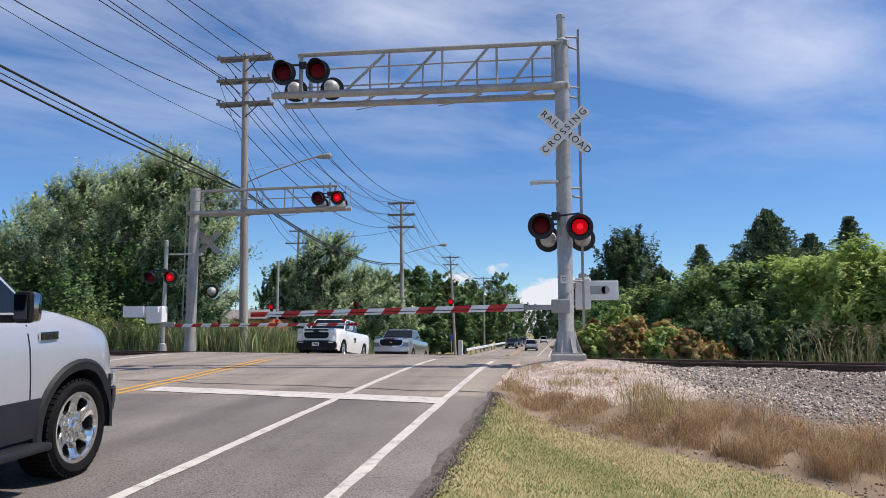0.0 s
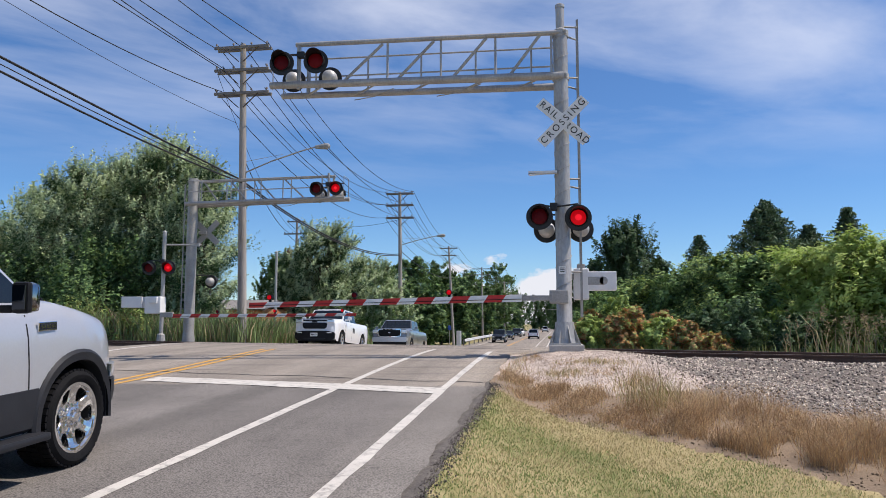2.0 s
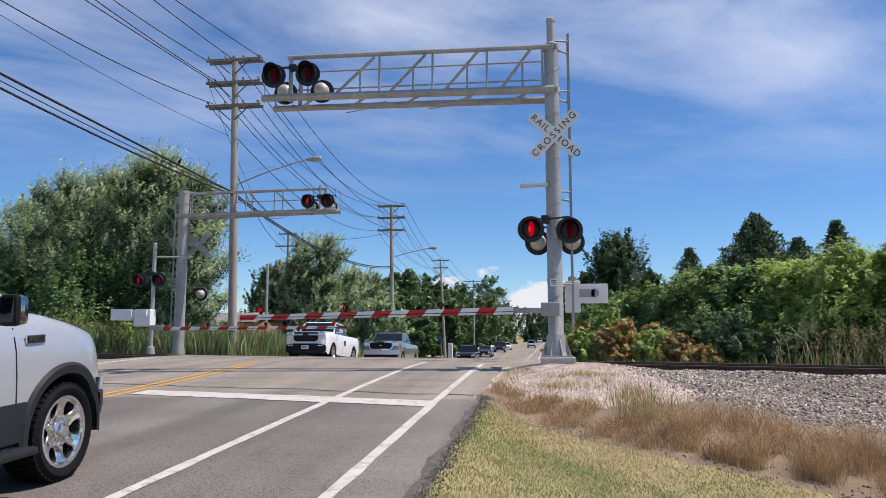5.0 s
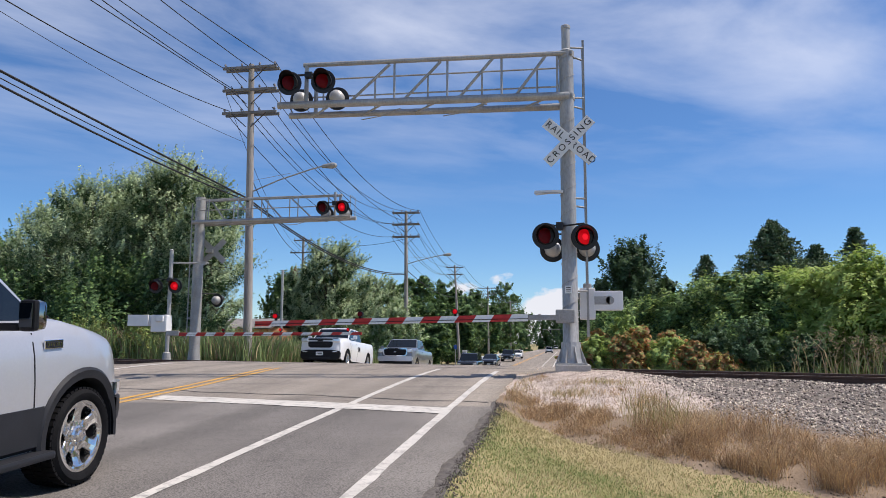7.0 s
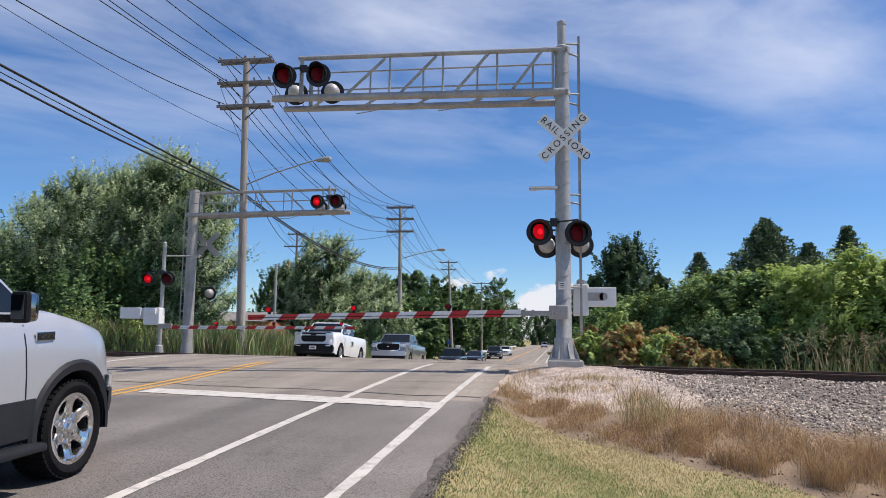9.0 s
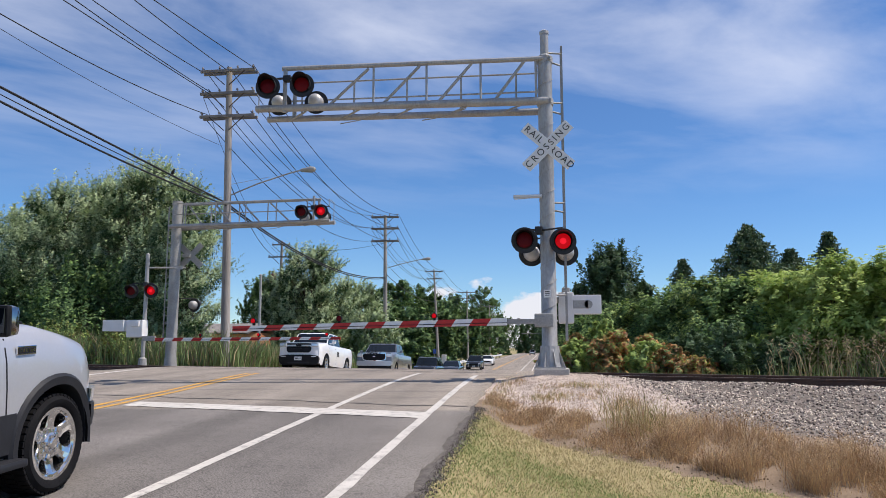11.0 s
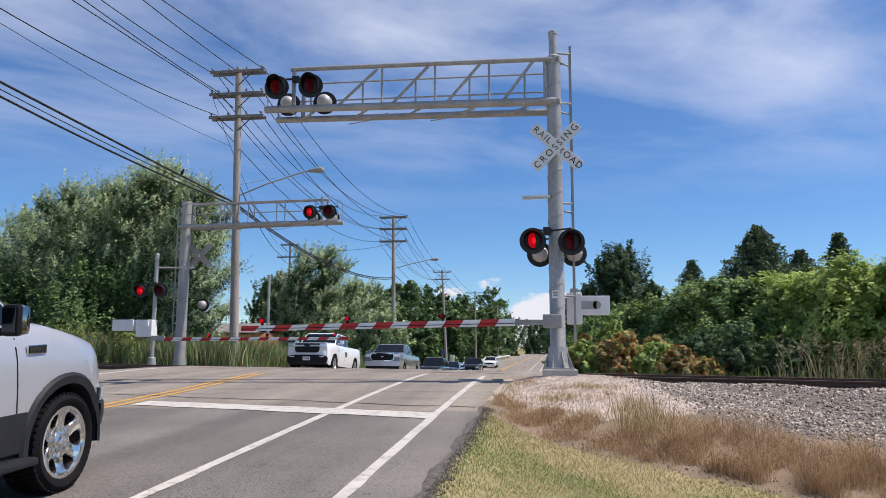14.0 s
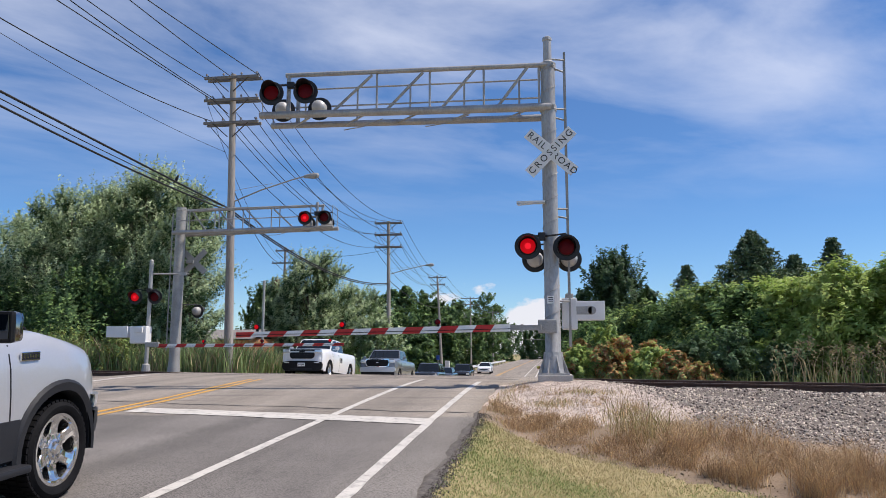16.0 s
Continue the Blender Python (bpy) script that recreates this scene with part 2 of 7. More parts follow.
def ground_material():
    """Lawn, dry straw and bare soil, by their own patches."""
    m = mat("lawn_soil", (0.27, 0.23, 0.11), 0.95, color2=(0.40, 0.33, 0.185), scale=1.1, fine=25, bump=0.6, spec=0.1)
    nt = m.node_tree
    N, L = nt.nodes.new, nt.links.new
    b = nt.nodes["Principled BSDF"]
    base = b.inputs["Base Color"].links[0].from_socket
    co = N("ShaderNodeTexCoord")
    n = N("ShaderNodeTexNoise"); n.inputs["Scale"].default_value = 0.5; n.inputs["Detail"].default_value = 6
    L(co.outputs["Object"], n.inputs["Vector"])
    r = N("ShaderNodeMapRange"); r.inputs[1].default_value, r.inputs[2].default_value = 0.48, 0.60
    L(n.outputs["Fac"], r.inputs[0])
    x = N("ShaderNodeMixRGB"); x.inputs[2].default_value = (0.19, 0.19, 0.075, 1)
    L(r.outputs[0], x.inputs[0]); L(base, x.inputs[1]); L(x.outputs[0], b.inputs["Base Color"])
    return m


ASPHALT = road_material()
WHITE_LINE, YELLOW_LINE = paint_line("white_road_paint", (0.54, 0.51, 0.46), 0.50), paint_line("yellow_road_paint", (0.60, 0.31, 0.04), 0.48)
GROUND = ground_material()
DRY_SOIL = mat("dry_brown_soil", (0.15, 0.108, 0.072), 0.95, color2=(0.27, 0.20, 0.135), scale=2.0, fine=35, bump=0.8)
JOINT = mat("dark_joint_sealant", (0.05, 0.047, 0.045), 0.9, var=0.3, bump=0.2)
FEATHER = mat("black_feathers", (0.012, 0.012, 0.014), 0.6, bump=0.0)
BALLAST = mat("ballast_stone", (0.37, 0.31, 0.26), 0.9, var=0.3, scale=3, fine=40, bump=0.4, island=0.85)
BALLAST_BED = mat("ballast_bed", (0.15, 0.125, 0.105), 0.95, var=0.4, scale=14, fine=60, bump=1.0)
PALE_GRAVEL = mat("pale_gravel", (0.43, 0.355, 0.30), 0.95, var=0.28, scale=5, fine=45, bump=0.5, island=0.3)
SOIL = mat("dark_crumbled_edge", (0.085, 0.074, 0.066), 0.95, var=0.4, scale=9, fine=60, bump=0.9, island=0.4)
STEEL = mat("galvanised_steel", (0.37, 0.365, 0.355), 0.5, metal=0.38, var=0.2, scale=2.5, fine=30, bump=0.04, stretch=(1, 1, 0.35))
STEEL_DULL = mat("weathered_galvanised_steel", (0.33, 0.325, 0.31), 0.6, metal=0.35, var=0.2, scale=2.5, fine=30, bump=0.05)
RUST = mat("rusty_rail_steel", (0.085, 0.052, 0.040), 0.8, metal=0.2, var=0.35, scale=4, fine=60, bump=0.3)
RAILTOP = mat("worn_rail_head", (0.30, 0.27, 0.25), 0.35, metal=0.9, var=0.2, scale=4, fine=60, bump=0.05)
TIE = mat("creosoted_timber", (0.085, 0.065, 0.05), 0.9, var=0.35, scale=4, fine=50, bump=0.5, obj_rand=0.3)
CONCRETE = mat("concrete", (0.42, 0.40, 0.37), 0.9, var=0.15, scale=4, fine=50, bump=0.3)
BLACK = mat("black_paint", (0.012, 0.012, 0.013), 0.5, var=0.3, bump=0.03)
SILVER_CAN = mat("aluminium_housing", (0.48, 0.47, 0.45), 0.45, metal=0.3, var=0.08, bump=0.02)
LENS_OFF = mat("unlit_red_lens", (0.10, 0.002, 0.006), 0.5, var=0.2, scale=30, fine=90, bump=0.1, spec=0.15)
LENS_ON = glow("lit_red_lens", (0.95, 0.004, 0.012), 0.32)
LENS_HOT = glow("lit_red_lens_centre", (1.0, 0.014, 0.03), 0.80)
LENS_DIM = glow("side_lit_red_lens", (0.16, 0.002, 0.005), 0.10)
SIGN_WHITE = mat("white_sheet_sign", (0.78, 0.78, 0.76), 0.45, var=0.04, bump=0.02)
SIGN_BLACK = mat("black_lettering", (0.015, 0.015, 0.015), 0.6, bump=0.0)
GATE_WHITE = mat("white_reflective_sheeting", (0.80, 0.80, 0.78), 0.5, var=0.07, scale=5, bump=0.03)
GATE_RED = mat("red_reflective_sheeting", (0.50, 0.022, 0.018), 0.5, var=0.14, scale=5, bump=0.03)
BOX_WHITE = mat("white_enamelled_box", (0.74, 0.74, 0.73), 0.5, var=0.07, scale=3, bump=0.03)
POLE_WOOD = mat("weathered_pole_wood", (0.31, 0.285, 0.262), 0.9, var=0.28, scale=3, fine=30, bump=0.5, stretch=(1, 1, 0.08))
DARK_WOOD = mat("dark_crossarm_wood", (0.21, 0.195, 0.185), 0.9, var=0.28, scale=4, fine=30, bump=0.4)
WIRE = mat("black_cable", (0.016, 0.016, 0.018), 0.6, bump=0.0)
PORCELAIN = mat("grey_porcelain", (0.22, 0.20, 0.19), 0.3, bump=0.0)
TRANSF = mat("rusty_transformer_tank", (0.24, 0.13, 0.085), 0.7, var=0.3, bump=0.1)
RUBBER = mat("tyre_rubber", (0.009, 0.009, 0.010), 0.8, spec=0.12, var=0.3, scale=8, fine=80, bump=0.2)
DARK_CHROME = mat("smoked_chrome", (0.30, 0.31, 0.32), 0.1, metal=1.0, var=0.03, bump=0.0)
CHROME = mat("chrome", (0.82, 0.82, 0.83), 0.09, metal=1.0, var=0.03, bump=0.0)
RIM_CHROME = mat("polished_rim", (0.70, 0.69, 0.67), 0.13, metal=0.95, var=0.06, scale=12, bump=0.03)
ALLOY = mat("alloy_rim", (0.55, 0.56, 0.57), 0.25, metal=0.9, var=0.05, bump=0.0)
GLASS = mat("tinted_car_glass", (0.010, 0.013, 0.015), 0.04, var=0.2, bump=0.0, spec=0.5)
MIRROR = mat("mirror_glass", (0.05, 0.055, 0.06), 0.02, metal=1.0, var=0.01, bump=0.0)
PLASTIC = mat("dark_grey_plastic_cladding", (0.022, 0.023, 0.027), 0.5, spec=0.2, var=0.15, scale=5, fine=120, bump=0.08)
BLACK_PLASTIC = mat("black_plastic", (0.010, 0.010, 0.011), 0.5, spec=0.2, var=0.2, bump=0.03)
HEADLIGHT = mat("headlight_glass", (0.78, 0.79, 0.80), 0.08, metal=0.5, var=0.1, scale=20, bump=0.0)
TAILLIGHT = mat("red_tail_light", (0.30, 0.01, 0.01), 0.15, bump=0.0)
SILVER = mat("silver_car_paint", (0.46, 0.47, 0.50), 0.32, metal=0.35, var=0.03, scale=1.0, bump=0.0, coat=0.8)
WHITE_CAR = mat("white_car_paint", (0.78, 0.78, 0.78), 0.3, var=0.02, scale=1.0, bump=0.0, coat=0.8)
GREY_CAR = mat("grey_car_paint", (0.23, 0.235, 0.25), 0.3, metal=0.5, var=0.03, scale=1.0, bump=0.0, coat=0.8)
DARK_CAR = mat("near_black_car_paint", (0.022, 0.024, 0.028), 0.25, metal=0.2, var=0.05, scale=1.0, bump=0.0, coat=0.8)
PEARL_CAR = mat("pale_silver_car_paint", (0.60, 0.61, 0.62), 0.3, metal=0.3, var=0.03, scale=1.0, bump=0.0, coat=0.8)
BARK = mat("bark", (0.13, 0.10, 0.075), 0.95, var=0.35, scale=3, fine=25, bump=0.7, stretch=(1, 1, 0.25))
# leaf tones; pale and dark also paint lit tips and shaded hollows of maples
LEAF_PALE = mat("silvery_lit_maple_leaf", (0.28, 0.37, 0.18), 0.55, spec=0.3, color2=(0.50, 0.585, 0.34), scale=0.5, fine=3, bump=0, island=0.16, trans=0.16)
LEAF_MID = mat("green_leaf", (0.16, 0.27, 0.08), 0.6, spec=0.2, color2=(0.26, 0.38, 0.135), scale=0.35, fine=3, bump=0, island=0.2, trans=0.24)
LEAF_DARK = mat("dark_green_and_shade_leaf", (0.055, 0.11, 0.045), 0.6, spec=0.15, color2=(0.10, 0.165, 0.065), scale=0.3, fine=3, bump=0, island=0.2, trans=0.2)
LEAF_BRIGHT = mat("yellow_green_leaf", (0.35, 0.46, 0.12), 0.6, spec=0.2, color2=(0.53, 0.62, 0.22), scale=0.4, fine=3, bump=0, island=0.2, trans=0.4)
WILLOW = mat("grey_green_willow_leaf", (0.085, 0.15, 0.075), 0.6, spec=0.2, color2=(0.15, 0.22, 0.125), scale=0.5, fine=4, bump=0, island=0.3, trans=0.18)
NEEDLE = mat("conifer_needles", (0.05, 0.095, 0.045), 0.7, color2=(0.085, 0.14, 0.065), scale=0.5, fine=3, bump=0, island=0.4, trans=0.15)
RUSSET = mat("russet_shrub_leaf", (0.50, 0.21, 0.08), 0.7, spec=0.2, color2=(0.64, 0.35, 0.15), scale=1, fine=4, bump=0, island=0.45, trans=0.35)
REED = mat("green_reed_blade", (0.16, 0.23, 0.085), 0.7, spec=0.2, color2=(0.28, 0.345, 0.155), scale=1, fine=4, bump=0, island=0.45, trans=0.3)
REED_DRY = mat("tan_reed_plume", (0.36, 0.28, 0.17), 0.85, var=0.2, scale=1, fine=4, bump=0, island=0.4, trans=0.25)
WEED_DRY = mat("dry_brown_weed", (0.40, 0.25, 0.125), 0.9, color2=(0.58, 0.39, 0.215), scale=1.5, fine=6, bump=0, island=0.5, trans=0.25)
WEED_GREEN = mat("yellow_green_weed", (0.20, 0.20, 0.05), 0.85, color2=(0.30, 0.27, 0.09), scale=1.5, fine=6, bump=0, island=0.4, trans=0.25)
GRASS_GREEN = mat("green_grass_blade", (0.17, 0.23, 0.075), 0.8, spec=0.2, color2=(0.25, 0.31, 0.115), scale=0.6, fine=5, bump=0, island=0.25, trans=0.3)
GRASS_MID = mat("fading_grass_blade", (0.33, 0.305, 0.14), 0.85, spec=0.2, color2=(0.44, 0.40, 0.21), scale=0.6, fine=5, bump=0, island=0.2, trans=0.3)
WEED_BROWN = mat("dark_brown_weed_stalk", (0.25, 0.15, 0.08), 0.9, color2=(0.36, 0.235, 0.13), scale=1.5, fine=6, bump=0, island=0.4, trans=0.2)
WEED_FADED = mat("faded_straw_weed", (0.40, 0.30, 0.18), 0.9, color2=(0.52, 0.41, 0.26), scale=1.5, fine=6, bump=0, island=0.4, trans=0.25)
GRASS_DRY = mat("straw_grass_blade", (0.45, 0.37, 0.205), 0.85, spec=0.2, color2=(0.60, 0.50, 0.30), scale=0.6, fine=5, bump=0, island=0.18, trans=0.3)
ORANGE_BRICK = mat("orange_brick", (0.42, 0.17, 0.08), 0.9, var=0.2, scale=3, fine=20, bump=0.3)
GUARD = mat("white_guard_rail", (0.66, 0.66, 0.64), 0.5, metal=0.2, var=0.1, bump=0.03)
BLUE_SIGN = mat("blue_sign", (0.03, 0.10, 0.42), 0.5, bump=0.0)
# ---- mesh tools ----
rnd = random.Random(7)
rng = np.random.default_rng(7)


class Mesh:
    """Collects faces of one part, then links it as one object."""

    def __init__(self):
        self.v, self.f, self.k, self.slot = [], [], [], 0

    def face(self, pts):
        n = len(self.v)
        self.v += [tuple(p) for p in pts]
        self.f.append(tuple(range(n, n + len(pts))))
        self.k.append(self.slot)

    def grid(self, rows, closed=False):
        """Skin over rows of points that all have the same count."""
        n, w = len(self.v), len(rows[0])
        for r in rows:
            self.v += [tuple(p) for p in r]
        for i in range(len(rows) - 1):
            for j in range(w if closed else w - 1):
                a, b = n + i * w + j, n + i * w + (j + 1) % w
                self.f.append((a, b, b + w, a + w))
                self.k.append(self.slot)
        return n

    def box(self, c, s, m=None, b=0.0):
        """A box round c of size s, with edges cut by b, turned by m."""
        hx, hy, hz = s[0] / 2, s[1] / 2, s[2] / 2
        bm = bmesh.new()
        bmesh.ops.create_cube(bm, size=1.0, matrix=Matrix.Diagonal((s[0], s[1], s[2], 1)))
        if b > 0:
            bmesh.ops.bevel(bm, geom=bm.edges[:], offset=min(b, hx * 0.9, hy * 0.9, hz * 0.9), segments=2, affect="EDGES", profile=0.6)
        self.absorb(bm, Matrix.Translation(c) @ (m or Matrix()))

    def absorb(self, bm, m=Matrix()):
        n = len(self.v)
        bm.verts.index_update()
        self.v += [tuple(m @ v.co) for v in bm.verts]
        self.f += [tuple(n + v.index for v in f.verts) for f in bm.faces]
        self.k += [self.slot] * len(bm.faces)
        bm.free()

    def tube(self, pts, radii, n=10, caps=True):
        """A round bar along points."""
        pts = [Vector(p) for p in pts]
        if not isinstance(radii, (list, tuple)):
            radii = [radii] * len(pts)
        rows = []
        for i, p in enumerate(pts):
            d = (pts[min(i + 1, len(pts) - 1)] - pts[max(i - 1, 0)]).normalized()
            u = d.cross(Vector((0, 0, 1)) if abs(d.z) < 0.9 else Vector((1, 0, 0))).normalized()
            w = d.cross(u)
            rows.append([p + (u * math.cos(6.2832 * j / n) + w * math.sin(6.2832 * j / n)) * radii[i] for j in range(n)])
        self.grid(rows, True)
        if caps:
            self.face(rows[0][::-1])
            self.face(rows[-1])

    def lathe(self, prof, m=Matrix(), n=24, cap0=False, cap1=False):
        """Turns (radius, height) round m's z axis."""
        rows = [[m @ Vector((r * math.cos(6.2832 * j / n), r * math.sin(6.2832 * j / n), h)) for j in range(n)] for r, h in prof]
        self.grid(rows, True)
        if cap0:
            self.face(rows[0][::-1])
        if cap1:
            self.face(rows[-1])

    def ob(self, name, mats, parent=None, label="", smooth=False, m=None):
        me = bpy.data.meshes.new(name)
        me.from_pydata(self.v, [], self.f)
        mats = mats if isinstance(mats, (list, tuple)) else [mats]
        for x in mats:
            me.materials.append(x)
        if len(mats) > 1:
            me.polygons.foreach_set("material_index", self.k)
        bm = bmesh.new()
        bm.from_mesh(me)
        bmesh.ops.remove_doubles(bm, verts=bm.verts, dist=0.0005) if len(self.v) < 30000 else None
        bmesh.ops.recalc_face_normals(bm, faces=bm.faces)
        bm.to_mesh(me)
        bm.free()
        if smooth:
            me.shade_smooth()
            me.set_sharp_from_angle(angle=radians(38))
        o = new(name, me)
        if parent:
            o.parent = parent
        if m is not None:
            o.matrix_basis = m
        if label:
            tagged(o, label)
        return o


def np_mesh(name, verts, faces, mats, parent=None, idx=None, smooth=False):
    """An object from number arrays: verts n x 3, faces m x 3 or m x 4."""
    me = bpy.data.meshes.new(name)
    faces = np.asarray(faces, dtype=np.int32)
    k = faces.shape[1]
    me.vertices.add(len(verts)); me.vertices.foreach_set("co", np.asarray(verts, dtype=np.float32).ravel())
    me.loops.add(faces.size); me.loops.foreach_set("vertex_index", faces.ravel())
    me.polygons.add(len(faces)); me.polygons.foreach_set("loop_start", np.arange(0, faces.size, k, dtype=np.int32))
    for x in (mats if isinstance(mats, (list, tuple)) else [mats]):
        me.materials.append(x)
    if idx is not None:
        me.polygons.foreach_set("material_index", np.asarray(idx, dtype=np.int32))
    if smooth:
        me.polygons.foreach_set("use_smooth", np.ones(len(faces), dtype=bool))
    me.update(calc_edges=True)
    me.validate()
    o = new(name, me)
    if parent:
        o.parent = parent
    return o


def thing(name, m, label, category, group=""):
    e = new(name)
    e.empty_display_size = 0.2
    e.matrix_basis = m
    return tagged(e, label, category, group)


def axis_m(p, d):
    """A pose at p whose z axis runs along d."""
    return Matrix.Translation(p) @ Vector(d).to_track_quat("Z", "Y").to_matrix().to_4x4()


# ---- lie of the land ----
TRACK_SLOPE = -0.364  # the track crosses at a slant


PROF_Y = np.array([-200, -60, -20, 0.0, 5.2, 9.3, 12.5, 14.5, 16.5, 19.5, 22, 26, 31.5, 40, 50, 58, 69, 100, 150, 250, 400, 3000.0])
PROF_Z = np.array([-6, -3.4, -1.65, -0.70, -0.445, -0.245, -0.10, -0.035, 0.0, 0.0, -0.06, -0.30, -0.66, -1.16, -1.65, -1.95, -2.1, -2.0, -1.92, -1.9, -1.9, -1.9])


def sstep(a, b, x):
    t = np.clip((np.asarray(x, dtype=float) - a) / (b - a), 0, 1)
    return t * t * (3 - 2 * t)


def road_z(x, y):
    """The carriageway's height: up a ramp to the level crossing and down again."""
    x, y = np.asarray(x, dtype=float), np.asarray(y, dtype=float)
    w = sstep(6, 15, y) * (1 - sstep(30, 60, y))
    u = y - (-0.364 * (x + 1.5)) * 0.75 * w
    s = 0
    for o in (-1.2, -0.6, 0.0, 0.6, 1.2):
        s = s + np.interp(u + o, PROF_Y, PROF_Z)
    return s / 5


def bumps(x, y, s):
    return np.sin(x * 1.7 * s + 0.3) * np.sin(y * 1.3 * s + 1.1) + 0.5 * np.sin(x * 4.1 * s + y * 2.3 * s) + 0.3 * np.sin(7.3 * x * s - 5.9 * y * s)


ROAD_L, ROAD_R = -11.7, -1.0


def land_z(x, y):
    """The ground beside the road: verge, ditch, railway bank and the gravel heap round the mast."""
    x, y = np.asarray(x, dtype=float), np.asarray(y, dtype=float)
    d = np.abs((y - 17.85 - TRACK_SLOPE * x)) * 0.9397
    rz = road_z(np.clip(x, ROAD_L, ROAD_R), y)
    off = np.maximum(x - ROAD_R, 0) + np.maximum(ROAD_L - x, 0)
    low = np.minimum(rz - 0.02, -0.03) - np.where(x > -5, 0.72, 0.35) * (1 - np.exp(-off / 1.9))
    bank = -0.125 - 0.195 * np.maximum(d - 1.6, 0)
    z = np.maximum(low, bank)
    heap = 0.065 - 0.135 * np.maximum(np.hypot((x - 0.4) * 1.0, (y - 14.6) * 1.0) - 0.55, 0)
    z = np.where(heap > z, heap, z)
    z = np.where(off <= 0, rz - 0.05, z)
    inside = sstep(0.0, 0.45, off)
    z = z * inside + np.where(off > 0, (1 - inside) * (rz - 0.035), (1 - inside) * z)
    z = z + 0.012 * bumps(x, y, 2.0) * inside + 0.03 * bumps(x, y, 0.4) * sstep(1, 4, off)
    return z


def land(x, y):
    return float(land_z(x, y))


def heap_end(y):
    """Where the pale gravel heap gives way to the ballast."""
    return 1.65 + 0.32 * (13.5 - y)


def verge_end(x):
    """Where the mown verge ends, as a distance from the track's middle."""
    return -8.05 - 0.30 * np.clip(x, -0.6, 12)


def axis_points(near, steps):
    """Grid lines: close together in the middle, wider apart outwards."""
    a = list(near)
    d = near[1] - near[0]
    while a[-1] < steps[1]:
        d *= 1.22
        a.append(a[-1] + d)
    d = near[1] - near[0]
    while a[0] > steps[0]:
        d *= 1.22
        a.insert(0, a[0] - d)
    return np.array(a)


def build_ground():
    xs = axis_points(np.arange(-1.5, 9.0, 0.09), (-2500, 2500))
    ys = axis_points(np.arange(3.0, 18.0, 0.09), (-400, 4000))
    xs = np.sort(np.concatenate([xs, [ROAD_L, ROAD_L - 0.4]]))
    X, Y = np.meshgrid(xs, ys, indexing="ij")
    Z = land_z(X, Y)
    far = sstep(40, 160, np.maximum(np.abs(X) - 12, np.maximum(Y - 120, 0)))
    Z = Z * (1 - far) + far * (-2.5)
    n, k = len(xs), len(ys)
    V = np.stack([X, Y, Z], -1).reshape(-1, 3)
    i, j = np.meshgrid(np.arange(n - 1), np.arange(k - 1), indexing="ij")
    a = (i * k + j).ravel()
    F = np.stack([a, a + k, a + k + 1, a + 1], -1)
    c = V[F].mean(1)
    d = (c[:, 1] - 17.85 - TRACK_SLOPE * c[:, 0]) * 0.9397
    jitter = 0.25 * bumps(c[:, 0], c[:, 1], 1.1)
    idx = np.zeros(len(F), dtype=int)
    idx[(np.abs(d + jitter * 0.5) < 5.9)] = 1
    heap = (np.hypot((c[:, 0] - 0.4) * 0.9, (c[:, 1] - 14.3) * 0.9) + jitter * 0.6 < 3.1) & (c[:, 0] > -1.6) & (d < -1.6) & (c[:, 0] < heap_end(c[:, 1]) + 0.2 * jitter)
    idx[heap] = 2
    off = c[:, 0] - ROAD_R
    idx[(off > -0.4) & (off < 0.75) & (c[:, 1] > 9.9) & (c[:, 1] < 17) & (idx == 0)] = 3
    e = d + jitter * 0.25
    idx[(idx == 0) & (e < -4.8) & (e > verge_end(c[:, 0])) & (off > 0.1) & (c[:, 0] < 60)] = 3
    ob = np_mesh("ground", V, F, [GROUND, BALLAST_BED, PALE_GRAVEL, DRY_SOIL], idx=idx, smooth=True)
    tagged(ob, "uneven grassy ground with dry patches, gravel heap and railway bank", "ground", kind="structure")


def strip(name, x0, x1, y0, y1, material, lift, label, parent=None, dy=0.5, nx=2, edge=0.0, sway=False):
    """A sheet that lies on the carriageway."""
    ys = np.arange(y0, y1 + dy * 0.5, dy)
    xs = np.linspace(x0, x1, nx)
    X, Y = np.meshgrid(xs, ys, indexing="ij")
    if edge:
        X = X.copy()
        X[0] += edge * bumps(ys * 0, ys, 2.3) * 0.5
        X[-1] += edge * bumps(ys * 0 + 2, ys, 3.1) * 0.5
    if sway:
        X = X + veer(Y)
    Z = road_z(X, Y) + lift
    k = len(ys)
    V = np.stack([X, Y, Z], -1).reshape(-1, 3)
    i, j = np.meshgrid(np.arange(nx - 1), np.arange(k - 1), indexing="ij")
    a = (i * k + j).ravel()
    o = np_mesh(name, V, np.stack([a, a + k, a + k + 1, a + 1], -1), material, parent, smooth=True)
    return tagged(o, label, "road" if name == "road" else "marking", kind="structure")


def veer(y):
    """The centre of the road swings left over the crossing and back."""
    return np.interp(y, [9, 12, 15, 18, 22, 27, 33, 45, 60], [0, -0.12, -0.4, -0.75, -1.05, -1.15, -1.05, -0.5, 0.0])


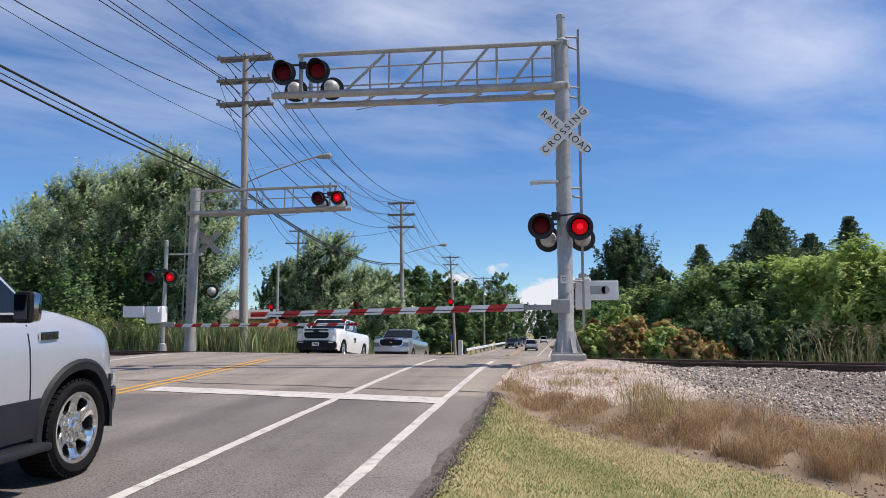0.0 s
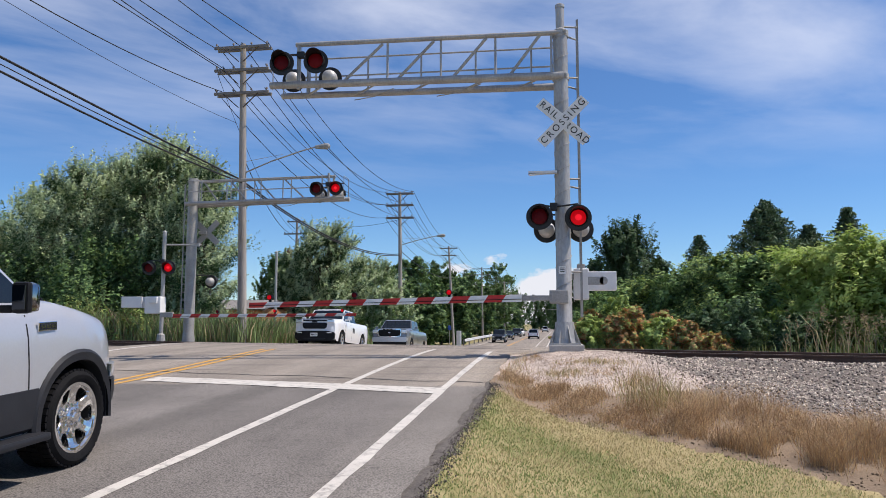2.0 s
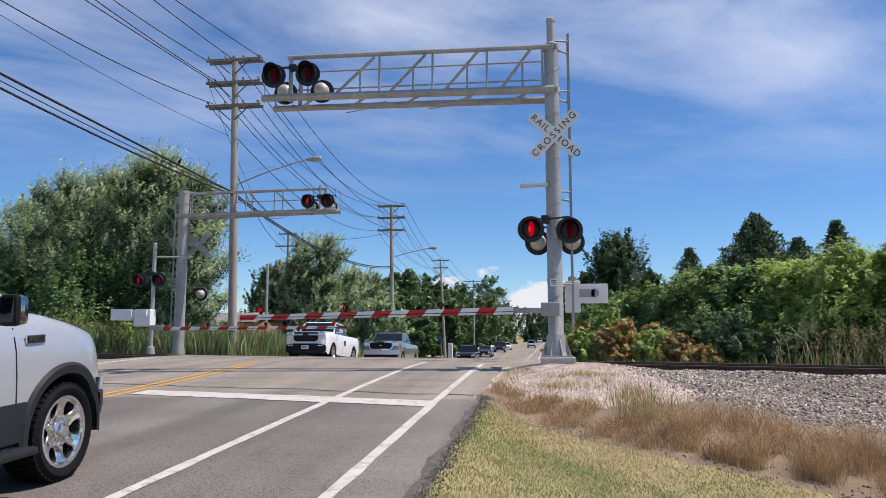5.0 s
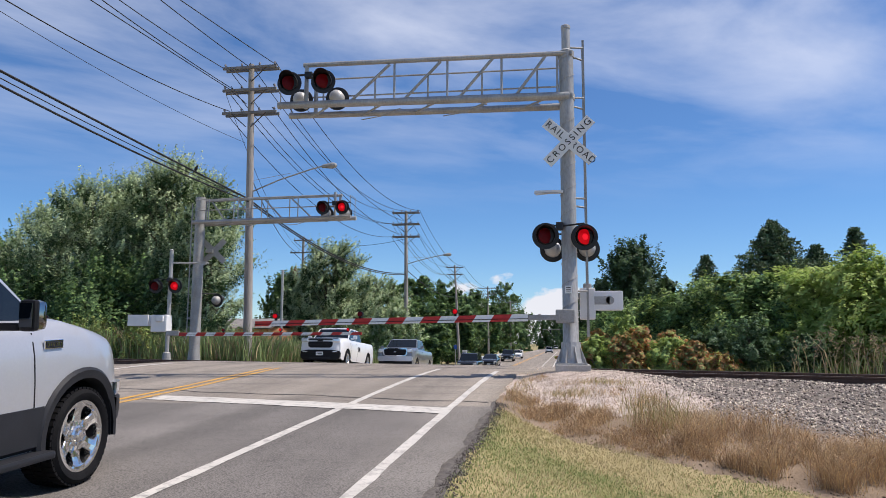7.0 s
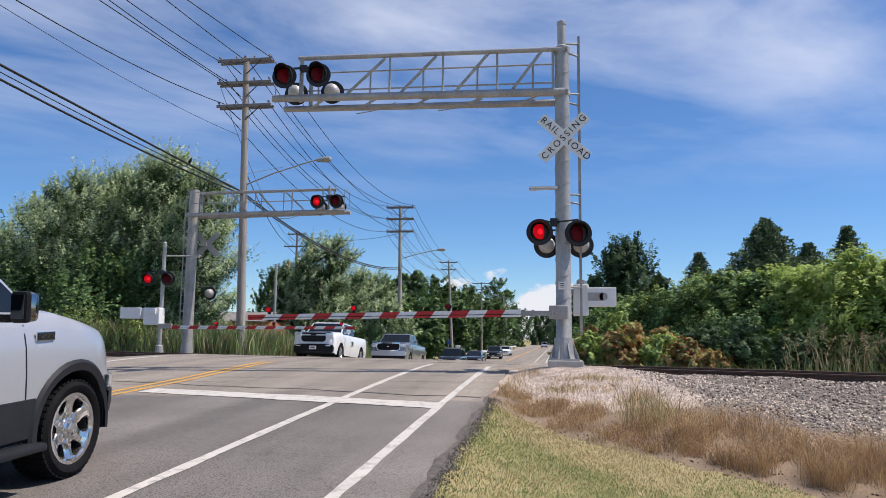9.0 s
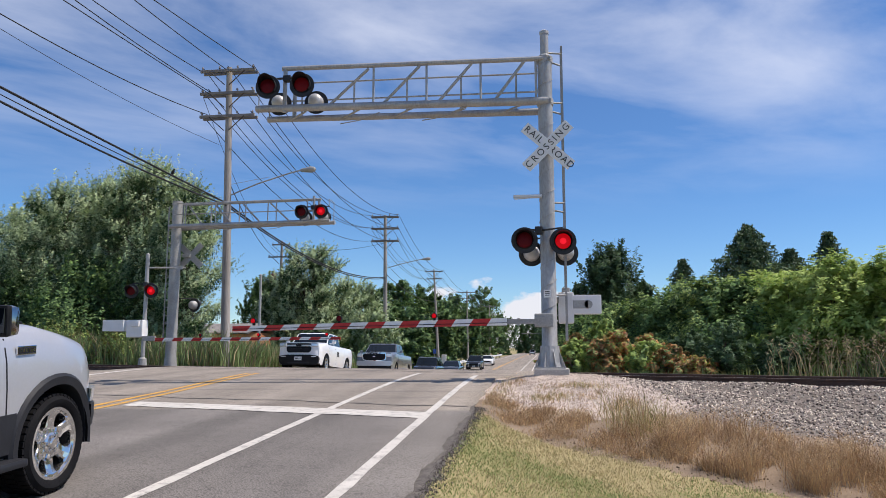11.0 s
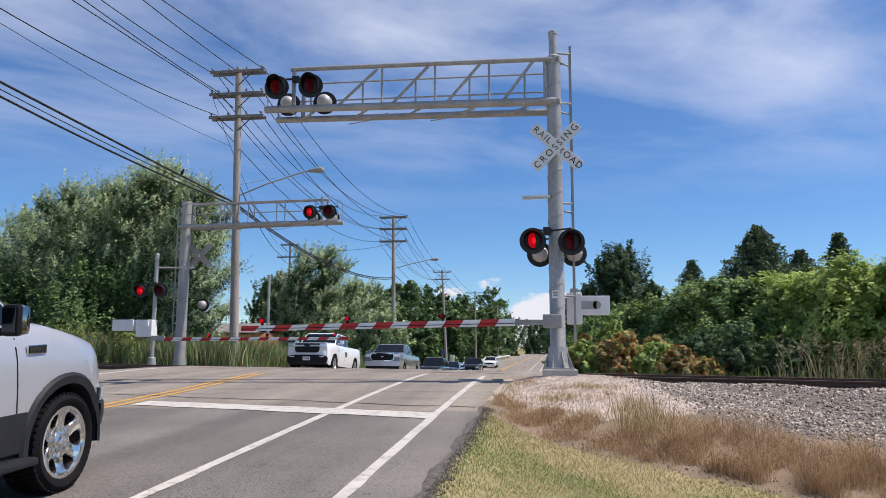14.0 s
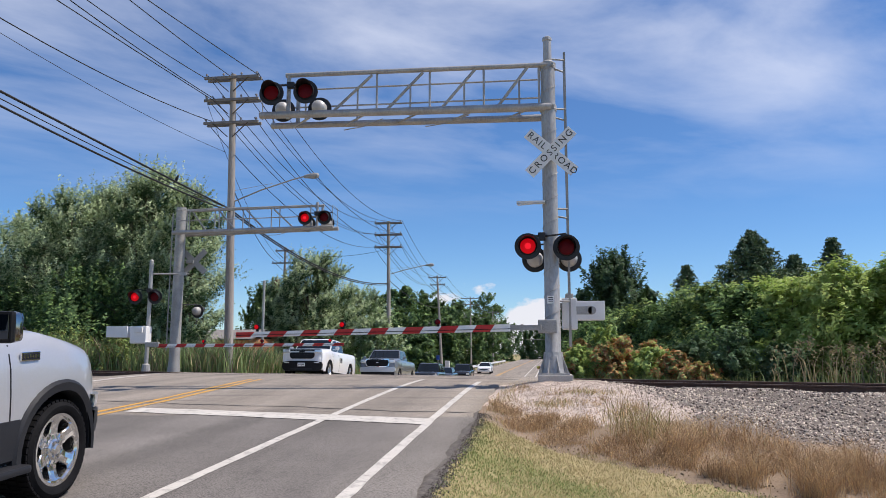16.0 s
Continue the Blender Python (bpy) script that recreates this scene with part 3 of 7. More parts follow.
def build_road():
    ys = np.concatenate([np.arange(-60, 0, 2.0), np.arange(0, 45, 0.25), np.arange(45, 160, 2.0), np.arange(160, 900, 20.0)])
    xs = np.linspace(ROAD_L, ROAD_R, 14)
    X, Y = np.meshgrid(xs, ys, indexing="ij")
    X = X.copy()
    X[-1] += 0.05 * bumps(ys * 0, ys, 2.1) + 1.05 * np.exp(-((ys - 17.9) / 1.9) ** 4)
    Z = road_z(X, Y)
    n, k = X.shape
    V = np.stack([X, Y, Z], -1).reshape(-1, 3)
    i, j = np.meshgrid(np.arange(n - 1), np.arange(k - 1), indexing="ij")
    a = (i * k + j).ravel()
    F = np.stack([a, a + k, a + k + 1, a + 1], -1)
    # a skirt gives the surfacing its thickness
    m = len(V)
    sk = np.stack([X[-1], Y[-1], Z[-1] - 0.12], -1)
    V = np.vstack([V, sk])
    r = np.arange(k - 1)
    F = np.vstack([F, np.stack([(n - 1) * k + r, m + r, m + r + 1, (n - 1) * k + r + 1], -1)])
    tagged(np_mesh("road", V, F, ASPHALT, smooth=True), "worn grey asphalt road rising to the level crossing", "road", kind="structure")
    strip("edge_line", -1.535, -1.43, -20, 16.2, WHITE_LINE, 0.005, "white painted edge line on the asphalt", edge=0.012)
    strip("edge_line", -1.645, -1.505, 21.5, 300, WHITE_LINE, 0.008, "white painted edge line on the asphalt", dy=2)
    strip("lane_line", -2.935, -2.825, -20, 16.9, WHITE_LINE, 0.005, "white painted shoulder line on the asphalt", edge=0.012)
    strip("lane_line", -2.915, -2.785, 22.0, 300, WHITE_LINE, 0.008, "white painted shoulder line on the asphalt", dy=2)
    strip("far_edge_line", -10.17, -10.0, -20, 19.4, WHITE_LINE, 0.005, "white painted edge line on the asphalt", edge=0.012, sway=True)
    strip("far_edge_line", -10.15, -10.02, 24, 300, WHITE_LINE, 0.008, "white painted edge line on the asphalt", dy=2, sway=True)
    for x in (-6.36, -6.12):
        strip("centre_line", x - 0.055, x + 0.055, -20, 16.8, YELLOW_LINE, 0.005, "yellow painted centre line on the asphalt", edge=0.012, sway=True)
        strip("centre_line", x - 0.055, x + 0.055, 24, 300, YELLOW_LINE, 0.008, "yellow painted centre line on the asphalt", dy=2, sway=True)
    # the stop bar
    xs, ys = np.linspace(-6.0, -1.52, 24), np.array([8.98, 9.50])
    X, Y = np.meshgrid(xs, ys, indexing="ij")
    Y = Y + 0.02 * bumps(X, Y, 2.0) - 0.225 * (X + 1.5)
    V = np.stack([X, Y, road_z(X, Y) + 0.007], -1).reshape(-1, 3)
    a = np.arange(23) * 2
    tagged(np_mesh("stop_line", V, np.stack([a, a + 2, a + 3, a + 1], -1), WHITE_LINE), "wide white stop line across the lane", "marking", kind="structure")


def build_road_edge():
    """The crumbled dark shoulder between the surfacing and the verge."""
    ys = np.arange(-20, 10.6, 0.05)
    w = 0.15 + 0.05 * bumps(ys * 0, ys, 1.9) + 0.025 * bumps(ys * 0 + 1, ys, 6.0)
    w = w * (1 - sstep(9.6, 10.5, ys))
    X = np.stack([ROAD_R - 0.05 + 0.0 * ys, ROAD_R + 0.02 + 0.02 * bumps(ys * 0 + 3, ys, 5.0), ROAD_R + w * 0.6, ROAD_R + w + 0.02], 0)
    Y = np.repeat(ys[None], 4, 0)
    Z = np.maximum(land_z(X, Y) + 0.012, road_z(X, Y) - 0.06)
    Z[0] = road_z(X[0], ys) - 0.03
    Z[1] = road_z(X[1], ys) - 0.012
    Z[3] = land_z(X[3], ys) - 0.01
    k = len(ys)
    i, j = np.meshgrid(np.arange(3), np.arange(k - 1), indexing="ij")
    a = (i * k + j).ravel()
    o = np_mesh("road_edge", np.stack([X, Y, Z], -1).reshape(-1, 3), np.stack([a, a + k, a + k + 1, a + 1], -1), SOIL, smooth=True)
    tagged(o, "dark crumbled asphalt edge between road and verge", "road edge", kind="structure")


def build_joints():
    """Sealed joint behind the stop bar, and the rubbered gaps along the rails in the road."""
    for name, off, w, sl, x0, x1 in (("road_joint", 9.85, 0.05, -0.225, ROAD_L + 0.1, ROAD_R - 0.05), ("rail_gap", 16.95, 0.11, TRACK_SLOPE, ROAD_L + 0.1, ROAD_R + 0.3), ("rail_gap", 18.55, 0.11, TRACK_SLOPE, ROAD_L + 0.1, ROAD_R + 0.3)):
        xs = np.linspace(x0, x1, 60)
        yc = off + sl * xs - (0.05 * np.sin(xs * 2.1) + 0.03 * np.sin(xs * 5.3) if name == "road_joint" else 0)
        X = np.stack([xs, xs], 1)
        Y = np.stack([yc - w / 2 - 0.01 * np.sin(xs * 9), yc + w / 2 + 0.01 * np.sin(xs * 7)], 1)
        V = np.stack([X, Y, road_z(X, Y) + 0.004], -1).reshape(-1, 3)
        a = np.arange(59) * 2
        tagged(np_mesh(name, V, np.stack([a, a + 2, a + 3, a + 1], -1), JOINT), "dark sealed joint across the asphalt", "joint", kind="structure")


build_ground()
build_road()
build_road_edge()
build_joints()


def build_track():
    """Two rails on sleepers, with ballast stones; sunk into the road where they cross it."""
    d = Vector((1, TRACK_SLOPE, 0)).normalized()
    nrm = Vector((-d.y, d.x, 0))
    c = Vector((0, 17.85, 0))
    prof = [(-0.07, -0.16), (0.07, -0.16), (0.065, -0.145), (0.012, -0.12), (0.012, -0.045), (0.035, -0.035), (0.035, -0.004), (0.028, 0.0), (-0.028, 0.0), (-0.035, -0.004), (-0.035, -0.035), (-0.012, -0.045), (-0.012, -0.12), (-0.065, -0.145)]
    for side in (-0.7535, 0.7535):
        rows = []
        for s in (-150, -30, -12, 0, 12, 30, 150):
            o = c + d * s + nrm * side
            rows.append([o + nrm * a + Vector((0, 0, b - 0.006)) for a, b in prof])
        g = Mesh()
        g.grid(rows, True)
        r = g.ob("rail", [RUST, RAILTOP])
        for p in r.data.polygons:
            p.material_index = 1 if p.normal.z > 0.9 and p.center.z > -0.03 else 0
        tagged(r, "rusty steel rail with a worn running head", "rail", "rails of the track")
    t = Mesh()
    t.box((0, 0, -0.10), (0.23, 2.6, 0.17), b=0.012)
    first = t.ob("sleeper", TIE, m=Matrix.Translation((0, -50, -3)))
    tagged(first, "dark creosoted timber sleeper under the rails", "sleeper", "sleepers of the track")
    ang = math.atan2(d.y, d.x)
    k = 0
    for i in range(-14, 48):
        s = 0.55 * i + 0.0
        p = c + d * s
        if ROAD_L - 0.3 < p.x < ROAD_R + 1.3:
            continue
        m = Matrix.Translation((p.x, p.y, -0.145)) @ Matrix.Rotation(ang + rnd.uniform(-0.02, 0.02), 4, "Z")
        if k == 0:
            first.matrix_basis = m
        else:
            copy_thing(first, m)
        k += 1


build_track()


def stones(name, pts, size, material, label):
    """Crushed stones: eight-sided lumps, each turned and squashed its own way."""
    n = len(pts)
    base = np.array([(1, 0, 0), (-1, 0, 0), (0, 1, 0), (0, -1, 0), (0, 0, 1), (0, 0, -1)], dtype=float)
    tri = np.array([(0, 2, 4), (2, 1, 4), (1, 3, 4), (3, 0, 4), (2, 0, 5), (1, 2, 5), (3, 1, 5), (0, 3, 5)])
    sc = size * rng.uniform(0.5, 1.35, (n, 1, 1)) * rng.uniform(0.6, 1.2, (n, 1, 3))
    q = rng.normal(size=(n, 4)); q /= np.linalg.norm(q, axis=1, keepdims=True)
    w, x, y, z = q.T
    R = np.stack([np.stack([1 - 2 * (y * y + z * z), 2 * (x * y - z * w), 2 * (x * z + y * w)], -1), np.stack([2 * (x * y + z * w), 1 - 2 * (x * x + z * z), 2 * (y * z - x * w)], -1), np.stack([2 * (x * z - y * w), 2 * (y * z + x * w), 1 - 2 * (x * x + y * y)], -1)], 1)
    P = base[None] * (1 + rng.uniform(-0.25, 0.25, (n, 6, 1)))
    V = np.einsum("nij,nkj->nki", R, P * sc) + pts[:, None, :]
    F = tri[None] + (np.arange(n) * 6)[:, None, None]
    tagged(np_mesh(name, V.reshape(-1, 3), F.reshape(-1, 3), material), label, "gravel", kind="stuff")


def scatter(n, x0, x1, y0, y1):
    return np.stack([rng.uniform(x0, x1, n), rng.uniform(y0, y1, n)], -1)


def on_land(p, lift=0.0):
    return np.column_stack([p, land_z(p[:, 0], p[:, 1]) + lift])


def build_stones():
    s, e = rng.uniform(0, 18, 42000), rng.uniform(-6.3, 2.0, 42000)
    d = np.array([0.9397, -0.342])
    p = np.stack([s * d[0] - e * d[1], 17.85 + s * d[1] + e * d[0]], -1)
    s = rng.uniform(0, 1, len(e))
    keep = (p[:, 0] > -0.7) & (np.abs(e) + 0.3 * rng.normal(size=len(e)) < 5.9) & (p[:, 0] > heap_end(p[:, 1]) - 0.1 + 0.2 * rng.normal(size=len(e)))
    p = p[keep]
    stones("ballast_stones", on_land(p, 0.006), 0.024, BALLAST, "grey-brown crushed ballast stones along the track")
    p = scatter(30000, -1.3, 4.0, 11.2, 16.2)
    dist = np.hypot((p[:, 0] - 0.4) * 0.85, (p[:, 1] - 14.3) * 0.95)
    p = p[(dist < 3.2 + 0.4 * rng.normal(size=len(dist))) & (p[:, 0] > ROAD_R + 0.15) & (p[:, 0] < heap_end(p[:, 1]) + 0.2 * rng.normal(size=len(dist)))]
    stones("pale_gravel_stones", on_land(p, 0.0), 0.0115, PALE_GRAVEL, "pale pinkish gravel heaped round the mast foot")
    p = scatter(3600, ROAD_R + 0.01, ROAD_R + 0.17, 3.0, 10.3)
    p[:, 0] += 0.035 * rng.normal(size=len(p))
    stones("edge_grit", on_land(p, 0.014), 0.007, SOIL, "dark crumbled asphalt grit along the road edge")


build_stones()
# ---- railway signals ----
FLASHERS = []  # (turning disc, True if it belongs to the second of the two flashing groups)


def flasher(parent, p, way, second, r_back=0.255, lit=True, dim=False, hood=True, can_mat=None):
    """A round flashing lamp: backing disc, hood, housing, bezel and a two-faced lens disc that turns."""
    m = axis_m(p, way)
    if abs(Vector(way).z) < 0.3:  # keep the lamp's x axis level
        z = Vector(way).normalized(); x = Vector((0, 0, 1)).cross(z).normalized(); y = z.cross(x)
        m = Matrix.Translation(p) @ Matrix((x, y, z)).transposed().to_4x4()
    g = Mesh()
    g.lathe([(0.02, 0.004), (r_back, 0.004), (r_back + 0.004, -0.004), (r_back - 0.002, -0.018), (0.15, -0.02)], n=32)
    lamp = g.ob("flasher_lamp", BLACK, parent, "round flashing lamp with a black backing disc", m=m)
    can = Mesh()
    can.lathe([(0.165, -0.02), (0.16, -0.10), (0.145, -0.17), (0.11, -0.215), (0.04, -0.235), (0.001, -0.236)], n=24)
    can.ob("housing", can_mat or SILVER_CAN, lamp, "dull grey lamp housing" if can_mat else "pale aluminium lamp housing", True)
    if hood:
        h = Mesh()
        for r0, r1 in ((0.185, 0.178),):
            rows = []
            for d in (0.0, 0.30):
                rows.append([(r0 * math.cos(a), r0 * math.sin(a), d * (0.32 + 0.68 * max(0, math.sin(a)) ** 0.6)) for a in [radians(v) for v in range(-35, 216, 10)]])
            rows += [[(x * r1 / r0, y * r1 / r0, z) for x, y, z in r] for r in rows[::-1]]
            h.grid(rows)
        h.ob("hood", BLACK, lamp, "black visor over the lens", True)
    b = Mesh()
    b.lathe([(0.178, 0.0), (0.178, 0.018), (0.158, 0.022), (0.152, 0.005)], n=28)
    b.ob("bezel", BLACK_PLASTIC, lamp, smooth=True)
    lens = Mesh()
    on, off = (1, 2) if not dim else (3, 3)
    if not lit:
        on = off = 0
    prof = [(0.001, 0.028), (0.06, 0.026), (0.10, 0.020), (0.150, 0.006)]
    lens.slot = 2 if on == 1 else on
    lens.lathe(prof[:2], n=24)
    lens.slot = on
    lens.lathe(prof[1:], n=24)
    lens.slot = 0
    lens.lathe([(r, -h) for r, h in prof], n=24)
    lens.lathe([(0.150, 0.006), (0.150, -0.006)], n=24)
    o = lens.ob("lens", [LENS_OFF, LENS_ON, LENS_HOT, LENS_DIM], lamp, "red lens disc", True, m=Matrix.Translation((0, 0, 0.03)))
    if lit:
        FLASHERS.append((o, second))
    return lamp


def lamp_bracket(parent, a, b, c):
    g = Mesh()
    g.tube([a, c, b], 0.018, 8)
    for q in (a, b):
        h = Mesh(); h.tube([(q[0], q[1], q[2]), (q[0], q[1], q[2] - 0.26)], 0.016, 8); h.ob("lamp_hanger", BLACK, parent)
    g.box(c, (0.14, 0.12, 0.16), b=0.02)
    g.ob("lamp_bracket", BLACK, parent, "black pipe bracket carrying lamps")


def crossbuck(parent, c, facing, lettered):
    """Two crossed white boards with black words."""
    for k, (word, ang, off) in enumerate((("RAIL   ROAD", -42, 0.0), ("CROSSING", 45, -0.014))):
        g = Mesh()
        g.box((0, 0, 0), (1.22, 0.008, 0.23), b=0.003)
        m = Matrix.Translation((c[0], c[1] + (off if facing > 0 else -off), c[2])) @ Matrix.Rotation(radians(-ang), 4, "Y")
        blade = g.ob("crossbuck_board", SIGN_WHITE if lettered else STEEL_DULL, parent, "white crossbuck board with black words" if lettered else "bare metal back of a crossbuck board", m=m)
        if lettered:
            if k == 0:
                words = (("RAIL", -0.36, 0), ("ROAD", 0.36, 0))
            else:
                words = (("CROSSING", 0.0, 0),)
            for w, dx, _ in words:
                cu = bpy.data.curves.new("lettering", "FONT")
                cu.body, cu.size, cu.align_x, cu.align_y, cu.extrude = w, 0.185, "CENTER", "CENTER", 0.002
                cu.space_character = 1.22 if k == 0 else 1.42
                o = new("lettering_source", cu)
                dg = bpy.context.evaluated_depsgraph_get()
                me = bpy.data.meshes.new_from_object(o.evaluated_get(dg))
                bpy.data.objects.remove(o)
                me.name = "lettering"
                me.materials.clear()
                me.materials.append(SIGN_BLACK)
                l = new("lettering", me)
                l.parent = blade
                l.matrix_basis = Matrix.Translation((dx, -0.007, 0)) @ Matrix.Rotation(radians(90), 4, "X")
                tagged(l, "black capital letters")


def gate_arm(parent, x0, x1, y, z0, z1, h, first_red, lights, n):
    """A tapered striped arm with slanting red and white sheeting, and its small red lamps."""
    L = x1 - x0
    hh = h / 2
    nodes = [0.0] + [k / n for k in range(1, n)] + [1.0]
    zc = lambda t: z0 + (z1 - z0) * t
    a = parent
    arm = Mesh()
    slant = 0.09
    for k in range(n):
        t0, t1 = nodes[k], nodes[k + 1]
        w0, w1 = hh * (1.12 - 0.3 * t0), hh * (1.12 - 0.3 * t1)
        arm.slot = (k + first_red) % 2
        xa, xb = x0 + L * t0, x0 + L * t1
        s0 = 0 if k == 0 else slant
        s1 = 0 if k == n - 1 else slant
        A, B, C, D = (xa - s0 * 0.5, zc(t0) - w0), (xb - s1 * 0.5, zc(t1) - w1), (xb + s1 * 0.5, zc(t1) + w1), (xa + s0 * 0.5, zc(t0) + w0)
        for yy in (y - 0.022, y + 0.022):
            arm.face([(p[0], yy, p[1]) for p in (A, B, C, D)])
        arm.face([(A[0], y - 0.022, A[1]), (B[0], y - 0.022, B[1]), (B[0], y + 0.022, B[1]), (A[0], y + 0.022, A[1])])
        arm.face([(D[0], y - 0.022, D[1]), (C[0], y - 0.022, C[1]), (C[0], y + 0.022, C[1]), (D[0], y + 0.022, D[1])])
        if k == n - 1:
            arm.face([(B[0], y - 0.022, B[1]), (B[0], y + 0.022, B[1]), (C[0], y + 0.022, C[1]), (C[0], y - 0.022, C[1])])
    body = arm.ob("gate_arm", [GATE_WHITE, GATE_RED], a, "striped red and white gate arm, lowered")
    wire = Mesh()
    wire.tube([(x0, y - 0.03, z0 - 0.02), (x1, y - 0.03, z1 - 0.01)], 0.006, 6)
    wire.ob("lamp_cable", BLACK_PLASTIC, body)
    for t, second, steady in lights:
        x, z = x0 + L * t, zc(t) + hh * 0.9
        g = Mesh()
        g.box((x, y, z + 0.025), (0.05, 0.05, 0.05), b=0.008)
        g.tube([(x, y - 0.045, z + 0.09), (x, y + 0.045, z + 0.09)], 0.054, 16)
        lm = g.ob("arm_lamp", BLACK_PLASTIC, body, "small red lamp on the arm")
        d = Mesh()
        d.slot = 1
        d.lathe([(0.001, 0.016), (0.03, 0.013), (0.045, 0.004)], n=16)
        d.slot = 1 if steady else 0
        d.lathe([(0.001, -0.016), (0.03, -0.013), (0.045, -0.004)], n=16)
        o = d.ob("lens", [LENS_OFF, LENS_ON], lm, "red lens disc", True, m=Matrix.Translation((x, y - 0.062, z + 0.09)) @ Matrix.Rotation(radians(90), 4, "X"))
        if not steady:
            FLASHERS.append((o, second))
    return body


def cantilever(parent, mx, my, sgn, length, z_low, z_up, back, mast_top, lean=0.0, tip_light=True):
    """A walkway truss over the road. sgn: +1 reaches towards +x. back: offset of the rear chord."""
    X = lambda s: mx + sgn * s
    yf, yb = my, my + back
    g = Mesh(); g.tube([(X(-0.05), yf, z_low), (X(length), yf, z_low + 0.10)], [0.085, 0.075], 14); g.ob("lower_chord", STEEL, parent, smooth=True)
    g = Mesh(); g.tube([(X(-0.05), yb, z_low - 0.02), (X(length - 0.02), yb, z_low + 0.06)], [0.075, 0.065], 14); g.ob("lower_chord", STEEL, parent, smooth=True)
    g = Mesh(); g.tube([(X(0), yf, z_up), (X(length - 0.55), yf, z_up + 0.07)], 0.05, 12); g.ob("upper_chord", STEEL, parent, smooth=True)
    for k in range(4):
        s1, s0 = 1.0 + 1.17 * k, 0.40 + 1.08 * k
        g = Mesh(); g.tube([(X(s1), yf, z_low + 0.08), (X(s0), yf, z_up - 0.02)], 0.032, 8); g.ob("diagonal", STEEL, parent)
        g = Mesh(); g.tube([(X(0.18 + 1.12 * k), yf + 0.02, z_low + 0.05), (X(0.18 + 1.12 * k), yf + 0.02, z_up)], 0.024, 8); g.ob("upright", STEEL, parent)
    for k in range(5):
        s = 0.6 + 1.17 * k
        g = Mesh(); g.tube([(X(s), yb, z_low), (X(s), yb, z_up - 0.05)], 0.022, 8); g.ob("handrail_post", STEEL, parent)
        g = Mesh(); g.tube([(X(s - 0.3), yf, z_low), (X(s + 0.3), yb, z_low)], 0.02, 8); g.ob("cross_brace", STEEL, parent)
    for dz in (z_up - z_low - 0.07, (z_up - z_low) * 0.47):
        g = Mesh(); g.tube([(X(0.1), yb, z_low + dz), (X(length - 0.5), yb, z_low + dz + 0.04)], 0.019, 8); g.ob("handrail", STEEL, parent)
    for s in (1.6, 3.4):
        g = Mesh(); g.tube([(X(s), yf, z_low - 0.09), (X(s + 0.5), (yf + yb) / 2, z_low - 0.14), (X(s + 1.0), yb, z_low - 0.10)], 0.011, 8); g.ob("conduit", STEEL_DULL, parent)
    for yy in (yf, yb):
        g = Mesh(); g.tube([(X(length - 0.62), yy, z_low), (X(length - 0.62), yy, z_up + 0.07)], 0.045, 10); g.ob("end_post", STEEL, parent)
    g = Mesh()
    g.tube([(X(length - 0.05), yb, z_low), (X(length - 0.05), yb, z_up - 0.06), (X(length - 0.05), yf, z_up - 0.06), (X(length - 0.05), yf, z_low)], 0.014, 8)
    g.ob("end_rail", STEEL, parent)
    # clamps at the mast
    for z in (z_low, z_up):
        g = Mesh()
        g.lathe([(0.155, -0.07), (0.165, -0.06), (0.165, 0.06), (0.155, 0.07)], Matrix.Translation((mx, my + back * 0.2, z)), 20)
        for a in range(4):
            g.box((mx + 0.17 * math.cos(a * 1.571 + 0.6), my + back * 0.2 + 0.17 * math.sin(a * 1.571 + 0.6), z), (0.05, 0.05, 0.09), b=0.01)
        g.ob("mast_clamp", STEEL_DULL, parent)


def ladder(parent, x, y0, y1, z0, z1):
    for yy in (y0, y1):
        g = Mesh(); g.box((x, yy, (z0 + z1) / 2), (0.045, 0.02, z1 - z0)); g.ob("ladder_rail", STEEL_DULL, parent)
    z = z0 + 0.15
    while z < z1:
        g = Mesh(); g.tube([(x, y0, z), (x, y1, z)], 0.016, 8); g.ob("rung", STEEL_DULL, parent)
        z += 0.305


